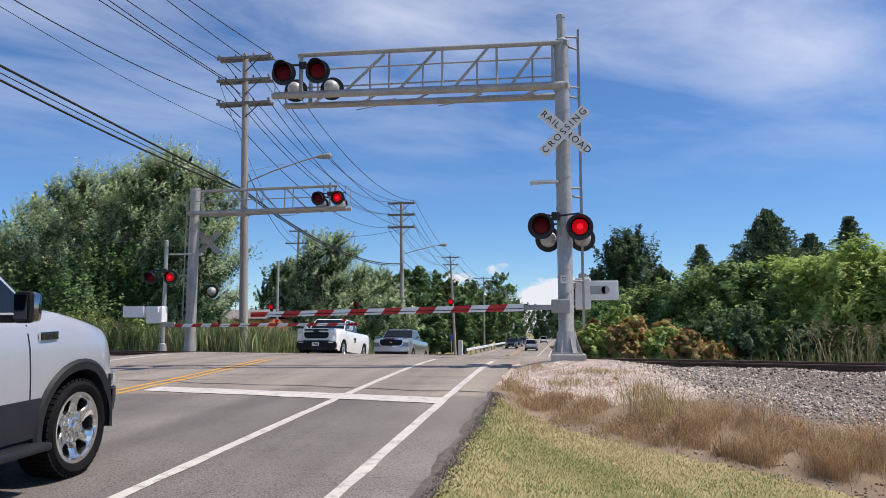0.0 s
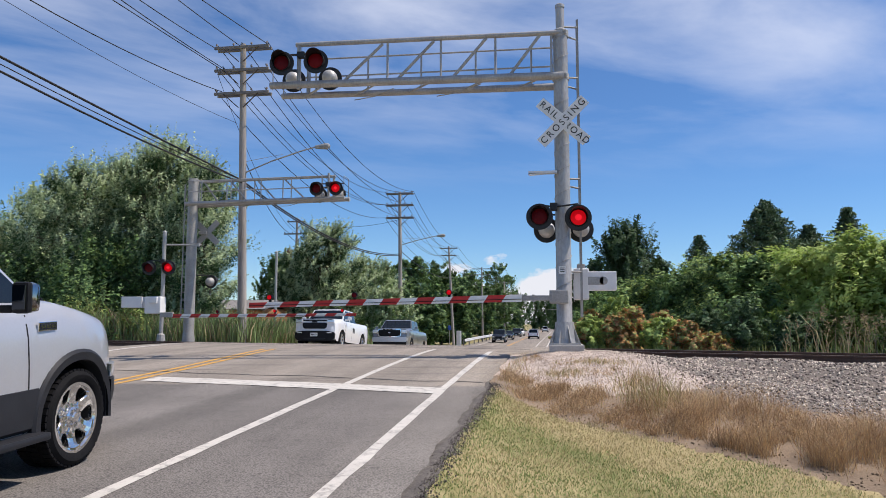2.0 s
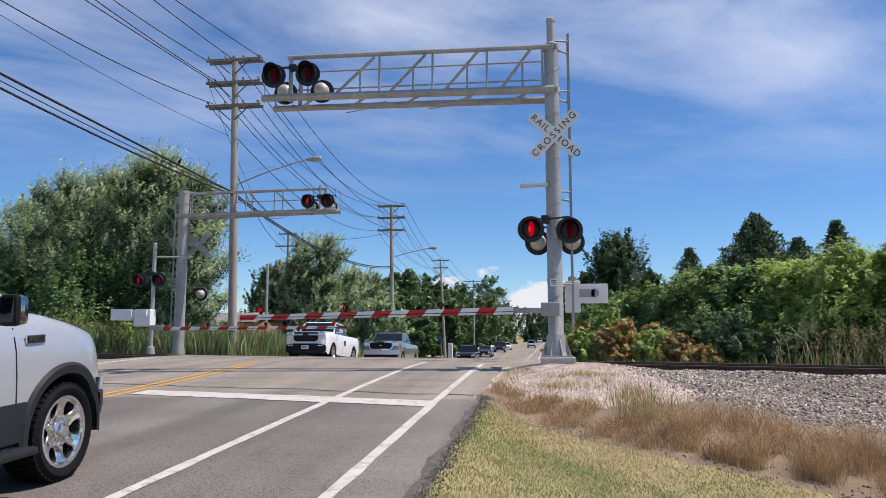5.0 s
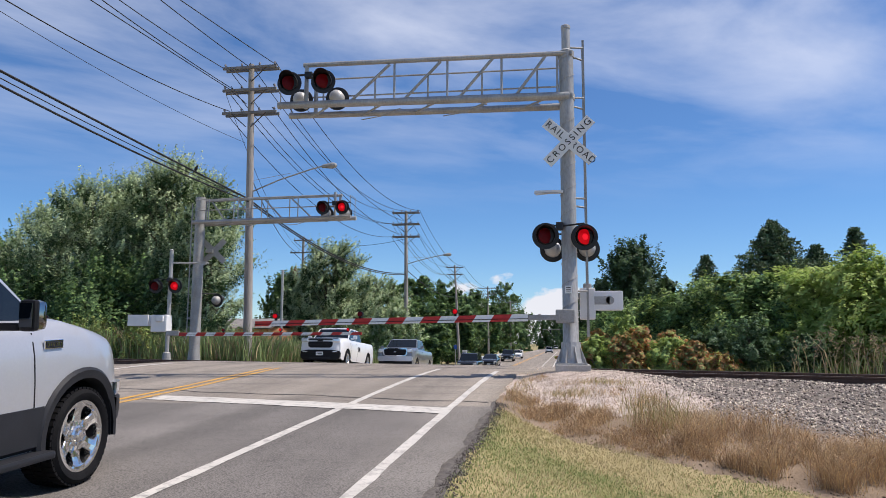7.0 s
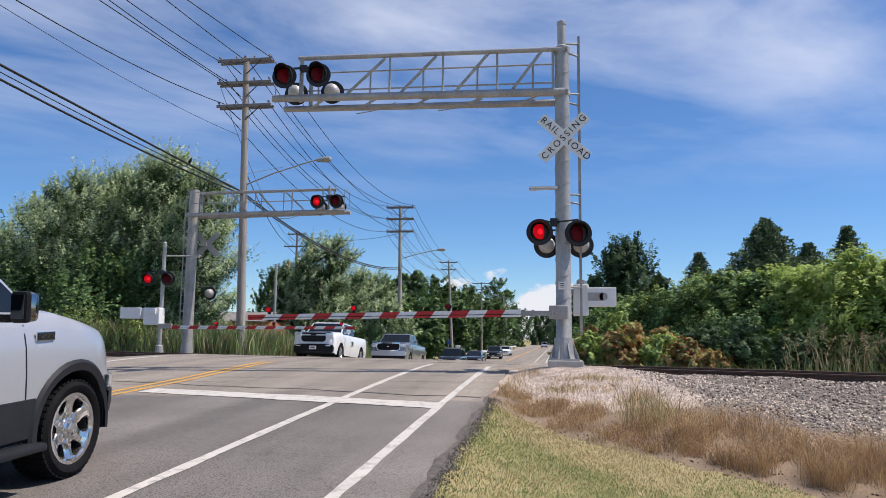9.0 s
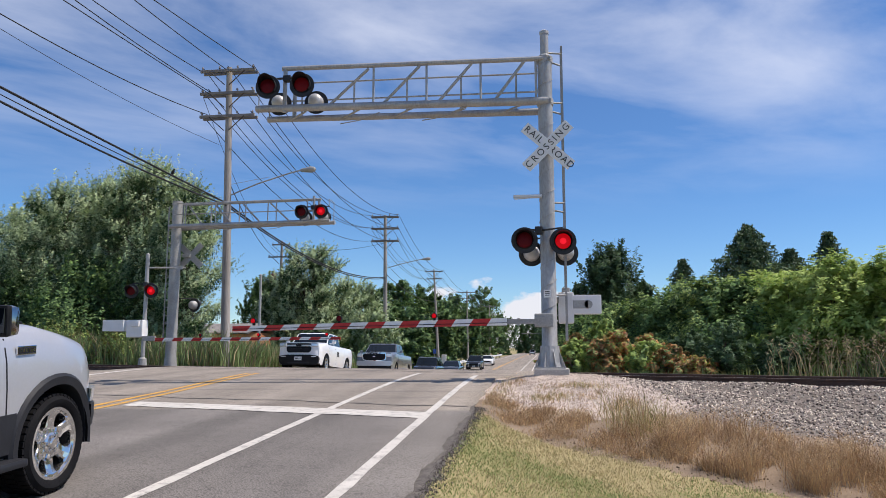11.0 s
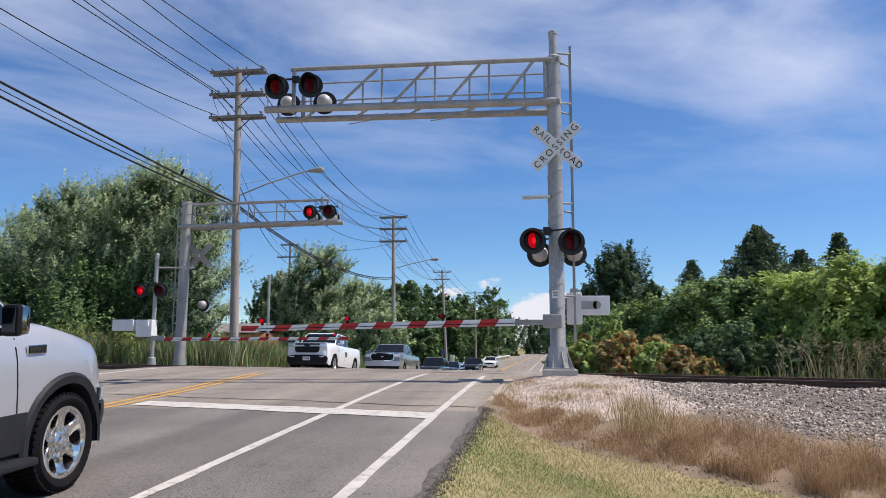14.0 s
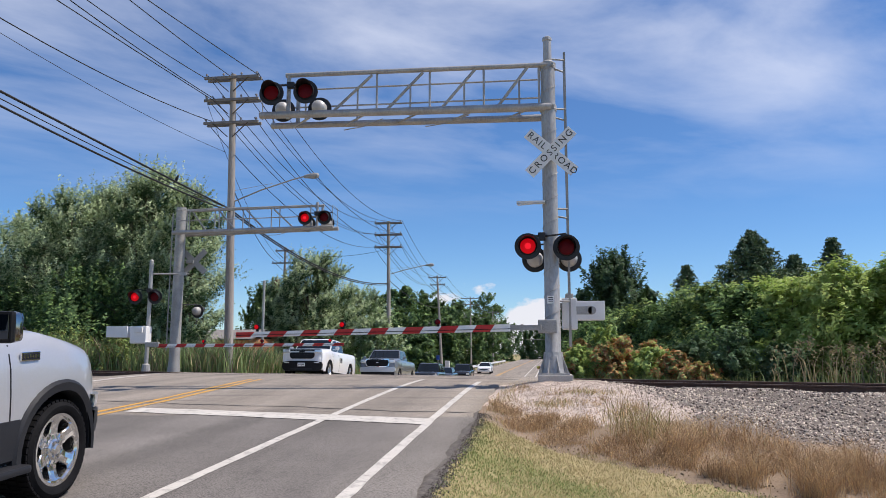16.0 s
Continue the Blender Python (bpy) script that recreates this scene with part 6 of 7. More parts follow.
def wheel(parent, x, y, r, w, side, spokes=6, fine=False, rim=None, steer=0.0):
    """Tyre and spoked rim, outer face towards side (+1: +x)."""
    m = Matrix.Translation((x, y, r)) @ Matrix.Rotation(radians(steer), 4, "Z") @ Matrix.Rotation(radians(90 * side), 4, "Y")
    rr = r * (0.725 if fine else 0.64)
    g = Mesh()
    hw = w / 2
    g.lathe([(rr, -hw * 0.8), (rr + 0.02, -hw * 0.95), (r * 0.9, -hw), (r * 0.975, -hw * 0.86), (r, -hw * 0.6), (r, hw * 0.6), (r * 0.975, hw * 0.86), (r * 0.9, hw), (rr + 0.02, hw * 0.95), (rr, hw * 0.8)], m, 48 if fine else 24)
    if fine:
        for k in range(46):
            a = 6.2832 * k / 46
            for s, off in ((-1, 0.0), (1, 0.07), (0, 0.035)):
                q = m @ Matrix.Rotation(a + off, 4, "Z") @ Matrix.Translation((r + 0.001, 0, s * hw * 0.60))
                g.box((0, 0, 0), (0.016, 0.036, hw * (0.5 if s else 0.42)), None)
                n = 8
                g.v[-n:] = [tuple(q @ Vector(v)) for v in g.v[-n:]]
    wh = g.ob("wheel", RUBBER, parent, "black rubber tyre on a bright rim", True)
    g = Mesh()
    g.lathe([(rr, hw * 0.8), (rr + 0.006, hw * 0.88), (rr - 0.014, hw * 0.86), (rr - 0.03, hw * 0.66)], m, 40)
    lip = g.ob("rim", rim or ALLOY, wh, "bright metal rim", True)
    g = Mesh()
    g.lathe([(rr - 0.028, hw * 0.66), (rr - 0.05, -hw * 0.5), (0.05, -hw * 0.5)], m, 32)
    g.ob("barrel", BLACK_PLASTIC, wh, "dark inside of the wheel", True)
    g = Mesh()
    if fine:
        # dished face with a rounded window between every two spokes
        rads = (0.24, 0.42, 0.50, 0.60, 0.72, 0.82, 0.88, 0.985)
        high = (0.60, 0.56, 0.57, 0.60, 0.66, 0.73, 0.77, 0.80)
        part_ = 6.2832 / spokes
        wide = (0.2, 0.2, 0.12, 0.22, 0.27, 0.27, 0.18, 0.2)
        for k in range(spokes):
            def P(i, e, z=0.0):
                h = wide[i]
                a = part_ * (k + (0.0, 0.45 - h, 0.5 - h, 0.5, 0.5 + h, 0.55 + h, 1.0)[e])
                return m @ Vector((rr * rads[i] * math.cos(a), rr * rads[i] * math.sin(a), hw * high[i] + z))
            hole = {2: (2, 3), 3: (2, 3), 4: (2, 3), 5: (2, 3)}
            ridge = (0.010, 0.006, -0.004, -0.006, -0.004, 0.006, 0.010)
            for i in range(len(rads) - 1):
                for q in range(6):
                    if q in hole.get(i, ()):
                        continue
                    g.face([P(i, q, ridge[q]), P(i + 1, q, ridge[q]), P(i + 1, q + 1, ridge[q + 1]), P(i, q + 1, ridge[q + 1])])
                    for dq in (-1, 1):
                        if q + dq in hole.get(i, ()):
                            e = q if dq < 0 else q + 1
                            g.face([P(i, e, ridge[e]), P(i + 1, e, ridge[e]), P(i + 1, e, -0.05), P(i, e, -0.05)])
                    for di in (-1, 1):
                        if q in hole.get(i + di, ()):
                            e = i if di < 0 else i + 1
                            g.face([P(e, q, ridge[q]), P(e, q + 1, ridge[q + 1]), P(e, q + 1, -0.05), P(e, q, -0.05)])
    else:
        for k in range(spokes):
            a = 6.2832 * k / spokes
            R = m @ Matrix.Rotation(a, 4, "Z")
            wi, wo = rr * (0.25 if fine else 0.2), rr * (0.45 if fine else 0.26)
            h0, h1 = hw * 0.62, hw * 0.74
            ring = []
            for rad, wd, top, bot in ((rr * 0.2, wi, h0, h0 - 0.05), (rr * 0.5, wi * 0.85, h0 + 0.012, h0 - 0.04), (rr * 0.78, wo * 0.55, h1, h1 - 0.045), (rr * 0.985, wo * 1.02, h1 + 0.002, h1 - 0.04)):
                ring.append([R @ Vector(p) for p in ((rad, -wd, bot), (rad, -wd * 0.86, top - 0.006), (rad, -wd * 0.35, top + 0.006), (rad, wd * 0.35, top + 0.006), (rad, wd * 0.86, top - 0.006), (rad, wd, bot))])
            g.grid(ring)
    g.lathe([(rr * 0.30, hw * 0.42), (rr * 0.30, hw * 0.68), (rr * 0.24, hw * 0.74), (rr * 0.17, hw * 0.72), (rr * 0.16, hw * 0.80), (rr * 0.12, hw * 0.86), (0.001, hw * 0.87)], m, 24)
    for k in range(spokes):
        a = 6.2832 * (k + 0.5) / spokes
        R = m @ Matrix.Rotation(a, 4, "Z")
        g.tube([R @ Vector((rr * 0.225, 0, hw * 0.6)), R @ Vector((rr * 0.225, 0, hw * 0.82))], 0.012, 6)
    g.ob("spokes", rim or ALLOY, wh, "bright metal spokes", not fine)
    return wh


def side_pane(g, quad, out, inset=0.04):
    """A pane lying just outside a four-cornered face."""
    q = [Vector(p) for p in quad]
    c = sum(q, Vector()) / 4
    n = (q[1] - q[0]).cross(q[2] - q[0]).normalized()
    if n.dot(out) < 0:
        n = -n
    pts = []
    for p in q:
        v = c - p
        pts.append(p + v.normalized() * inset + n * 0.008)
    back = [p - n * 0.02 for p in pts]
    g.face(pts)
    for i in range(4):
        g.face([pts[i], pts[(i + 1) % 4], back[(i + 1) % 4], back[i]])


def number_plate(parent, y, z):
    g = Mesh(); g.box((0, y, z), (0.31, 0.012, 0.15)); pl = g.ob("number_plate", GATE_WHITE, parent, "white number plate with dark bars")
    g = Mesh()
    for k in range(5):
        g.box((-0.10 + 0.05 * k, y + 0.009, z), (0.03, 0.006, 0.07))
    g.ob("plate_bars", SIGN_BLACK, pl)


def plain_front(t, yf, w, sill, hood, kind, paint, clad, fine, grille, bars):
    """Grille, bumper, plate, head and fog lamps of a common car."""
    pick = kind == "pickup"
    zg = hood - (0.40 if pick else 0.34)
    g = Mesh(); g.box((0, yf - 0.03, zg), (w * (1.30 if pick else 1.22), 0.10, 0.28 if pick else 0.16), b=0.03); gr = g.ob("grille", grille, t, "dark front grille")
    g = Mesh()
    for k in range(3):
        g.box((0, yf + 0.025, zg - 0.07 + 0.07 * k), (w * 1.15, 0.02, 0.018))
    g.box((0, yf + 0.03, zg + 0.02), (0.22, 0.02, 0.07), b=0.008)
    g.ob("grille_bars", bars or BLACK_PLASTIC, gr)
    g = Mesh(); g.box((0, yf - 0.06, sill + 0.14), (w * 2.0, 0.22, 0.24), b=0.06); bp = g.ob("front_bumper", clad or paint, t, "front bumper", True)
    number_plate(bp, yf + 0.055, sill + 0.16)
    for s in (1, -1):
        g = Mesh(); g.box((s * w * 0.80, yf - 0.085, zg + (0.10 if pick else 0.05)), (w * 0.36, 0.16, 0.13 if pick else 0.15), Matrix.Rotation(-0.22 * s, 4, "Z"), b=0.03); g.ob("headlight", HEADLIGHT, t, "clear glass headlight")
        g = Mesh(); g.tube([(s * w * 0.72, yf + 0.02, sill + 0.2), (s * w * 0.72, yf + 0.07, sill + 0.2)], 0.06, 12); g.ob("fog_light", HEADLIGHT, t)


def tapered(g, y0, y1, zs, ws, bow=0.0):
    """A bowed slab between two depths: its half width at each height, and how far its ends sweep back."""
    rows = []
    for z, w in zip(zs, ws):
        xs = np.linspace(-w, w, 9)
        rows.append([(x, y1 - bow * (x / max(ws)) ** 2, z) for x in xs] + [(x, y0 - bow * (x / max(ws)) ** 2, z) for x in xs[::-1]])
    g.grid(rows, True)
    g.face(rows[0][::-1])
    g.face(rows[-1])


def white_front(t, yf, w, paint):
    """Slim upper slot, painted bar, deep black grille, black lower bumper with plate and fog lamps."""
    g = Mesh(); tapered(g, yf - 0.25, yf - 0.02, (0.62, 0.80, 0.98, 1.10, 1.22), (w * 0.99, w * 1.0, w * 0.99, w * 0.97, w * 0.92), 0.07); nose_ = g.ob("nose_panel", paint, t, "white front panel", True)
    g = Mesh(); tapered(g, yf - 0.10, yf + 0.0, (1.125, 1.15, 1.185), (w * 0.60, w * 0.64, w * 0.66), 0.025); gr = g.ob("upper_slot", BLACK_PLASTIC, nose_, "black slot below the bonnet")
    g = Mesh(); tapered(g, yf - 0.10, yf + 0.015, (0.80, 0.86, 1.0, 1.055), (w * 0.50, w * 0.60, w * 0.63, w * 0.58), 0.025); gr = g.ob("grille", BLACK_PLASTIC, nose_, "deep black grille")
    g = Mesh()
    for z in (0.87, 0.92, 0.97, 1.02):
        tapered(g, yf + 0.0, yf + 0.022, (z - 0.007, z + 0.007), (w * 0.56, w * 0.56), 0.02)
    g.ob("grille_bars", PLASTIC, gr)
    g = Mesh(); g.box((0, yf + 0.02, 1.09), (0.24, 0.03, 0.06), b=0.012); g.ob("emblem", PLASTIC, nose_, "plain dark emblem bar")
    g = Mesh(); tapered(g, yf - 0.25, yf + 0.035, (0.30, 0.40, 0.56, 0.66, 0.71), (w * 0.86, w * 0.99, w * 1.01, w * 0.98, w * 0.60), 0.07); bp = g.ob("front_bumper", BLACK_PLASTIC, t, "black lower front bumper", True)
    g = Mesh(); tapered(g, yf - 0.05, yf + 0.05, (0.34, 0.37, 0.41), (w * 0.5, w * 0.56, w * 0.5), 0.025); g.ob("skid_plate", PLASTIC, bp, "grey skid plate")
    number_plate(bp, yf + 0.05, 0.55)
    for s in (1, -1):
        g = Mesh(); g.box((s * w * 0.80, yf - 0.045, 1.12), (w * 0.36, 0.12, 0.15), Matrix.Rotation(-0.18 * s, 4, "Z"), b=0.03); hl = g.ob("headlight", HEADLIGHT, t, "clear glass headlight")
        g = Mesh(); g.box((s * w * 0.77, yf - 0.03, 1.195), (w * 0.24, 0.12, 0.022), Matrix.Rotation(-0.18 * s, 4, "Z"), b=0.008); g.ob("lamp_brow", BLACK_PLASTIC, hl)
        g = Mesh(); g.box((s * w * 0.76, yf + 0.0, 0.63), (w * 0.24, 0.10, 0.04), Matrix.Rotation(-0.18 * s, 4, "Z"), b=0.015); g.ob("fog_light", HEADLIGHT, bp, "slim clear fog light")


def grey_front(t, yf, w, paint):
    """Wide hexagonal black grille in a bright frame, long headlights, painted bumper over a black valance."""
    g = Mesh(); tapered(g, yf - 0.28, yf - 0.02, (0.60, 0.86, 1.05, 1.20, 1.31), (w * 1.0, w * 1.01, w * 1.0, w * 0.98, w * 0.93), 0.07); nose_ = g.ob("nose_panel", paint, t, "grey front panel", True)
    g = Mesh(); tapered(g, yf - 0.10, yf + 0.012, (0.88, 0.93, 1.12, 1.28, 1.31), (w * 0.50, w * 0.66, w * 0.72, w * 0.68, w * 0.64), 0.025); fr = g.ob("grille_surround", CHROME, nose_, "bright grille surround", True)
    g = Mesh(); tapered(g, yf - 0.05, yf + 0.03, (0.915, 0.95, 1.12, 1.235), (w * 0.48, w * 0.61, w * 0.66, w * 0.62), 0.022); gr = g.ob("grille", BLACK_PLASTIC, fr, "deep black grille")
    g = Mesh(); g.box((0, yf + 0.03, 1.10), (0.13, 0.02, 0.05), b=0.01); g.ob("emblem", CHROME, nose_, "plain bright emblem")
    g = Mesh(); tapered(g, yf - 0.25, yf + 0.05, (0.62, 0.68, 0.82, 0.87), (w * 0.94, w * 1.02, w * 1.02, w * 0.97), 0.07); bp = g.ob("front_bumper", PEARL_CAR, t, "bright front bumper", True)
    g = Mesh(); tapered(g, yf - 0.25, yf + 0.02, (0.34, 0.46, 0.61), (w * 0.80, w * 0.98, w * 0.97), 0.07); g.ob("valance", BLACK_PLASTIC, bp, "black lower valance")
    for s in (1, -1):
        g = Mesh(); g.box((s * w * 0.835, yf - 0.045, 1.16), (w * 0.32, 0.12, 0.17), Matrix.Rotation(-0.18 * s, 4, "Z"), b=0.04); g.ob("headlight", HEADLIGHT, t, "clear glass headlight")


def vehicle(name, label, paint, L, W, H, hood, belt, kind, axles, r, m, nose=0.0, group="", clad=None, rim=None, fine=False, grille=BLACK_PLASTIC, lamps_on=False, category="car", line=None, bars=None, front=None):
    """A car or pickup: body shell with wheel arches, cab, panes, wheels, lamps, bumpers. Its front points along +y."""
    t = thing(name, m, label, category, group)
    yr, yf = -L / 2, L / 2
    af, ar = yf - axles[0], yr + axles[1]
    sill = r * 0.78
    arch = r * (1.24 if fine else 1.17)
    if kind == "pickup":
        cab0, cab1 = yf - 0.62 * L, yf - 0.235 * L   # rear and front foot of the cab
        top0, top1 = cab0 + 0.10, cab1 - 0.17 * L * 0.72
        prof = [(yr, belt + 0.02), (yr + 0.05, belt + 0.04), (cab0, belt + 0.02), (cab1, belt), (cab1 + 0.02, hood + 0.03), (yf - 0.7, hood - 0.02), (yf - 0.25, hood - 0.09), (yf - 0.05, hood - 0.20), (yf, hood - 0.32)]
    elif kind == "suv":
        cab0, cab1 = yr + 0.06, yf - 0.255 * L
        top0, top1 = yr + 0.30, cab1 - 0.62
        prof = [(yr, belt - 0.15), (yr + 0.06, belt), (cab1, belt), (yf - 0.6, hood), (yf - 0.2, hood - 0.07), (yf - 0.04, hood - 0.2), (yf, hood - 0.34)]
    else:
        cab0, cab1 = yr + 0.18 * L, yf - 0.25 * L
        top0, top1 = cab0 + 0.62, cab1 - 0.85
        prof = [(yr, belt - 0.22), (yr + 0.06, belt - 0.05), (cab0, belt + 0.02), (cab1, belt - 0.02), (yf - 0.6, hood), (yf - 0.25, hood - 0.09), (yf - 0.05, hood - 0.2), (yf, hood - 0.32)]
    if line:
        prof = [(yr, belt + 0.02), (cab0, belt + 0.02), (cab1 - 0.05, belt)] + [(af + a, b) for a, b in line]
    ys = sorted(set([yr, yr + 0.03, yr + 0.1, yr + 0.25, yf - 0.45, yf - 0.3, yf - 0.2, yf - 0.12, yf - 0.06, yf - 0.02, yf] + [p[0] for p in prof] + list(np.linspace(yr + 0.3, yf - 0.5, 18)) + [a + arch * math.sin(k) for a in (af, ar) for k in np.linspace(-1.57, 1.57, 19)]))
    ys = [y for i, y in enumerate(ys) if i == 0 or y - ys[i - 1] > 0.004]

    def half(y):
        f, b = max(0, (y - (yf - 0.85)) / 0.85), max(0, ((yr + 0.5) - y) / 0.5)
        return W / 2 * (1 - (0.055 + nose) * f ** 1.6 - (0.10 + nose) * f ** 6 - 0.03 * b ** 2 - 0.05 * b ** 8)

    def low(y):
        z = sill if yr + 0.25 < y < yf - 0.2 else sill + 0.06
        for a in (af, ar):
            if abs(y - a) < arch:
                z = max(z, r + math.sqrt(arch * arch - (y - a) ** 2))
        return z

    rows = []
    V = (0.0, 0.16, 0.34, 0.55, 0.74, 0.88, 0.96, 1.0)
    X = (0.955, 0.985, 1.0, 1.0, 0.99, 0.965, 0.935, 0.88)
    for y in ys:
        lo, hi, w = low(y), curve(prof, y), half(y)
        hi = max(hi, lo + 0.06)
        side = []
        for v, x in zip(V, X):
            z = lo + (hi - lo) * v
            u = (z - sill) / max(0.2, hi - sill)
            xx = float(np.interp(u, V, X))
            side.append((w * xx, y, z))
        topc = 0.045 if y > cab1 else 0.01
        side += [(w * 0.78, y, hi + topc * 0.45), (w * 0.45, y, hi + topc * 0.8), (0, y, hi + topc)]
        rows.append([(-x, a, b) for x, a, b in side] + [p for p in side[::-1]][1:])
    g = Mesh()
    n0 = g.grid(rows)
    g.face(rows[0][::-1])
    g.face(rows[-1])
    body = g.ob("body", paint, t, "painted body shell", True)
    # floor and wheel wells
    g = Mesh()
    g.box((0, 0, sill + 0.10), (W * 0.80, L * 0.9, 0.16))
    for a in (af, ar):
        for s in (-1, 1):
            arc = [radians(v) for v in range(-8, 189, 14)]
            g.grid([[(s * W * f, a + arch * math.cos(k), r + arch * math.sin(k)) for k in arc] for f in (0.22, 0.478)])
            g.face([(s * W * 0.22, a + arch * math.cos(k), r + arch * math.sin(k)) for k in arc])
    g.ob("underbody", BLACK_PLASTIC, t, "black underbody and wheel wells")
    # cab
    wb, wt = W / 2 * 0.90, W / 2 * (0.74 if kind != "sedan" else 0.66)
    zb, zt = belt - 0.03, H
    cf = cab1 + (0.12 if fine else 0.0)   # foot of the windscreen
    B = [(-wb, cab0, zb), (wb, cab0, zb), (wb * 0.98, cf, zb), (-wb * 0.98, cf, zb)]
    T = [(-wt, top0, zt - 0.05), (wt, top0, zt - 0.05), (wt, top1, zt - 0.05), (-wt, top1, zt - 0.05)]
    T2 = [(p[0] * 0.86, p[1] + (0.10 if p[1] == top0 else -0.14), zt - 0.008) for p in T]
    g = Mesh()
    g.grid([B, T, T2], True)
    g.face(T2)
    cab = g.ob("cab", paint, t, "painted cab pillars and roof")
    mid = [(1 - 0.5) * np.array(B[1]) + 0.5 * np.array(B[2]), 0.5 * np.array(T[1]) + 0.5 * np.array(T[2])]
    g = Mesh(); side_pane(g, (B[3], B[2], T[2], T[3]), Vector((0, 1, 0.5)), 0.05); g.ob("windscreen", GLASS, cab, "dark reflecting windscreen")
    g = Mesh(); side_pane(g, (B[0], B[1], T[1], T[0]), Vector((0, -1, 0.3)), 0.07); g.ob("rear_window", GLASS, cab, "dark rear window")
    for s in (1, -1):
        f = lambda p: (p[0] * s, p[1], p[2])
        b1, b2, t1, t2 = B[1], B[2], T[1], T[2]
        bm_, tm_ = tuple(mid[0]), tuple(mid[1])
        g = Mesh(); side_pane(g, [f(p) for p in (bm_, b2, t2, tm_)], Vector((s, 0, 0.2)), 0.055); g.ob("side_window", GLASS, cab, "dark side window")
        g = Mesh(); side_pane(g, [f(p) for p in (b1, bm_, tm_, t1)], Vector((s, 0, 0.2)), 0.055); g.ob("side_window", GLASS, cab, "dark side window")
        # mirror
        g = Mesh(); my = cab1 - 0.30; mxx = s * (W / 2 + 0.10)
        g.box((mxx, my, belt + 0.12), (0.17, 0.09, 0.15), b=0.03); g.box((s * (W / 2 - 0.03), my, belt + 0.06), (0.14, 0.05, 0.05), b=0.01)
        if not (fine and s > 0):
            g.ob("door_mirror", BLACK_PLASTIC if clad or fine else paint, t)
        # seams and handle
        xs = s * (W / 2 + 0.001)
        for yy in (cab1 - 0.09, (cab0 + cab1) / 2 - 0.05):
            g = Mesh()
            g.grid([[(s * (half(yy) * float(np.interp((z - sill) / (belt - sill), V, X)) + o), yy + a, z) for a, o in ((-0.006, -0.01), (-0.006, 0.0015), (0.006, 0.0015), (0.006, -0.01))] for z in np.linspace(sill + 0.05, belt - 0.01, 12)])
            g.ob("door_seam", BLACK_PLASTIC, t)
        g = Mesh(); g.box((xs, (cab0 + cab1) / 2 + 0.08, belt - 0.14), (0.025, 0.16, 0.03), b=0.008); g.ob("door_handle", paint, t)
        if clad:
            for a in (af, ar):
                g = Mesh()
                seg = []
                for k in np.linspace(-0.15, math.pi + 0.15, 22):
                    c, sn = math.cos(k), math.sin(k)
                    seg.append([(s * (half(a + arch * c) * xx), a + rad * c, r + rad * sn) for xx, rad in ((0.90, arch * 0.97), (1.012, arch * 0.985), (1.022, arch * 1.12), (1.005, arch * 1.17), (0.93, arch * 1.17))])
                g.grid(seg)
                g.ob("wheel_arch_flare", clad, t, "dark grey arch moulding", True)
    if front:
        front(t, yf + 0.065, half(yf - 0.1), paint)
    else:
        plain_front(t, yf, half(yf - 0.1), sill, hood, kind, paint, clad, fine, grille, bars)
    for s in (1, -1):
        g = Mesh(); g.box((s * half(yr) * 0.90, yr + 0.05, belt - 0.22), (0.12, 0.12, 0.34 if kind != "sedan" else 0.16), b=0.02); g.ob("tail_light", TAILLIGHT, t, "red tail light")
    g = Mesh(); g.box((0, yr + 0.0, sill + 0.16), (W * 0.92, 0.18, 0.2), b=0.05); g.ob("rear_bumper", clad or BLACK_PLASTIC, t)
    g = Mesh(); g.box((0, yr - 0.012, belt - 0.30), (0.31, 0.012, 0.15)); g.ob("number_plate", GATE_WHITE, t, "white number plate")
    if kind == "pickup" and not fine:
        g = Mesh()
        g.box((0, (yr + cab0) / 2 - 0.02, belt + 0.03), (W * 0.74, (cab0 - yr) - 0.2, 0.035)); g.ob("load_bed", BLACK_PLASTIC, t, "dark load bed")
    if kind == "suv":
        for s in (1, -1):
            g = Mesh(); g.tube([(s * wt * 0.92, top0 + 0.2, H + 0.01), (s * wt * 0.92, top0 + 0.3, H + 0.05), (s * wt * 0.92, top1 - 0.3, H + 0.05), (s * wt * 0.92, top1 - 0.15, H + 0.0)], 0.015, 6); g.ob("roof_rail", BLACK_PLASTIC, t)
    for a in (af, ar):
        for s in (1, -1):
            wheel(t, s * (W / 2 - (0.15 if fine else 0.125)), a, r, 0.29 if fine else 0.25, s, fine=fine, rim=rim, steer=2.5 if fine and a == af else 0)
    return t


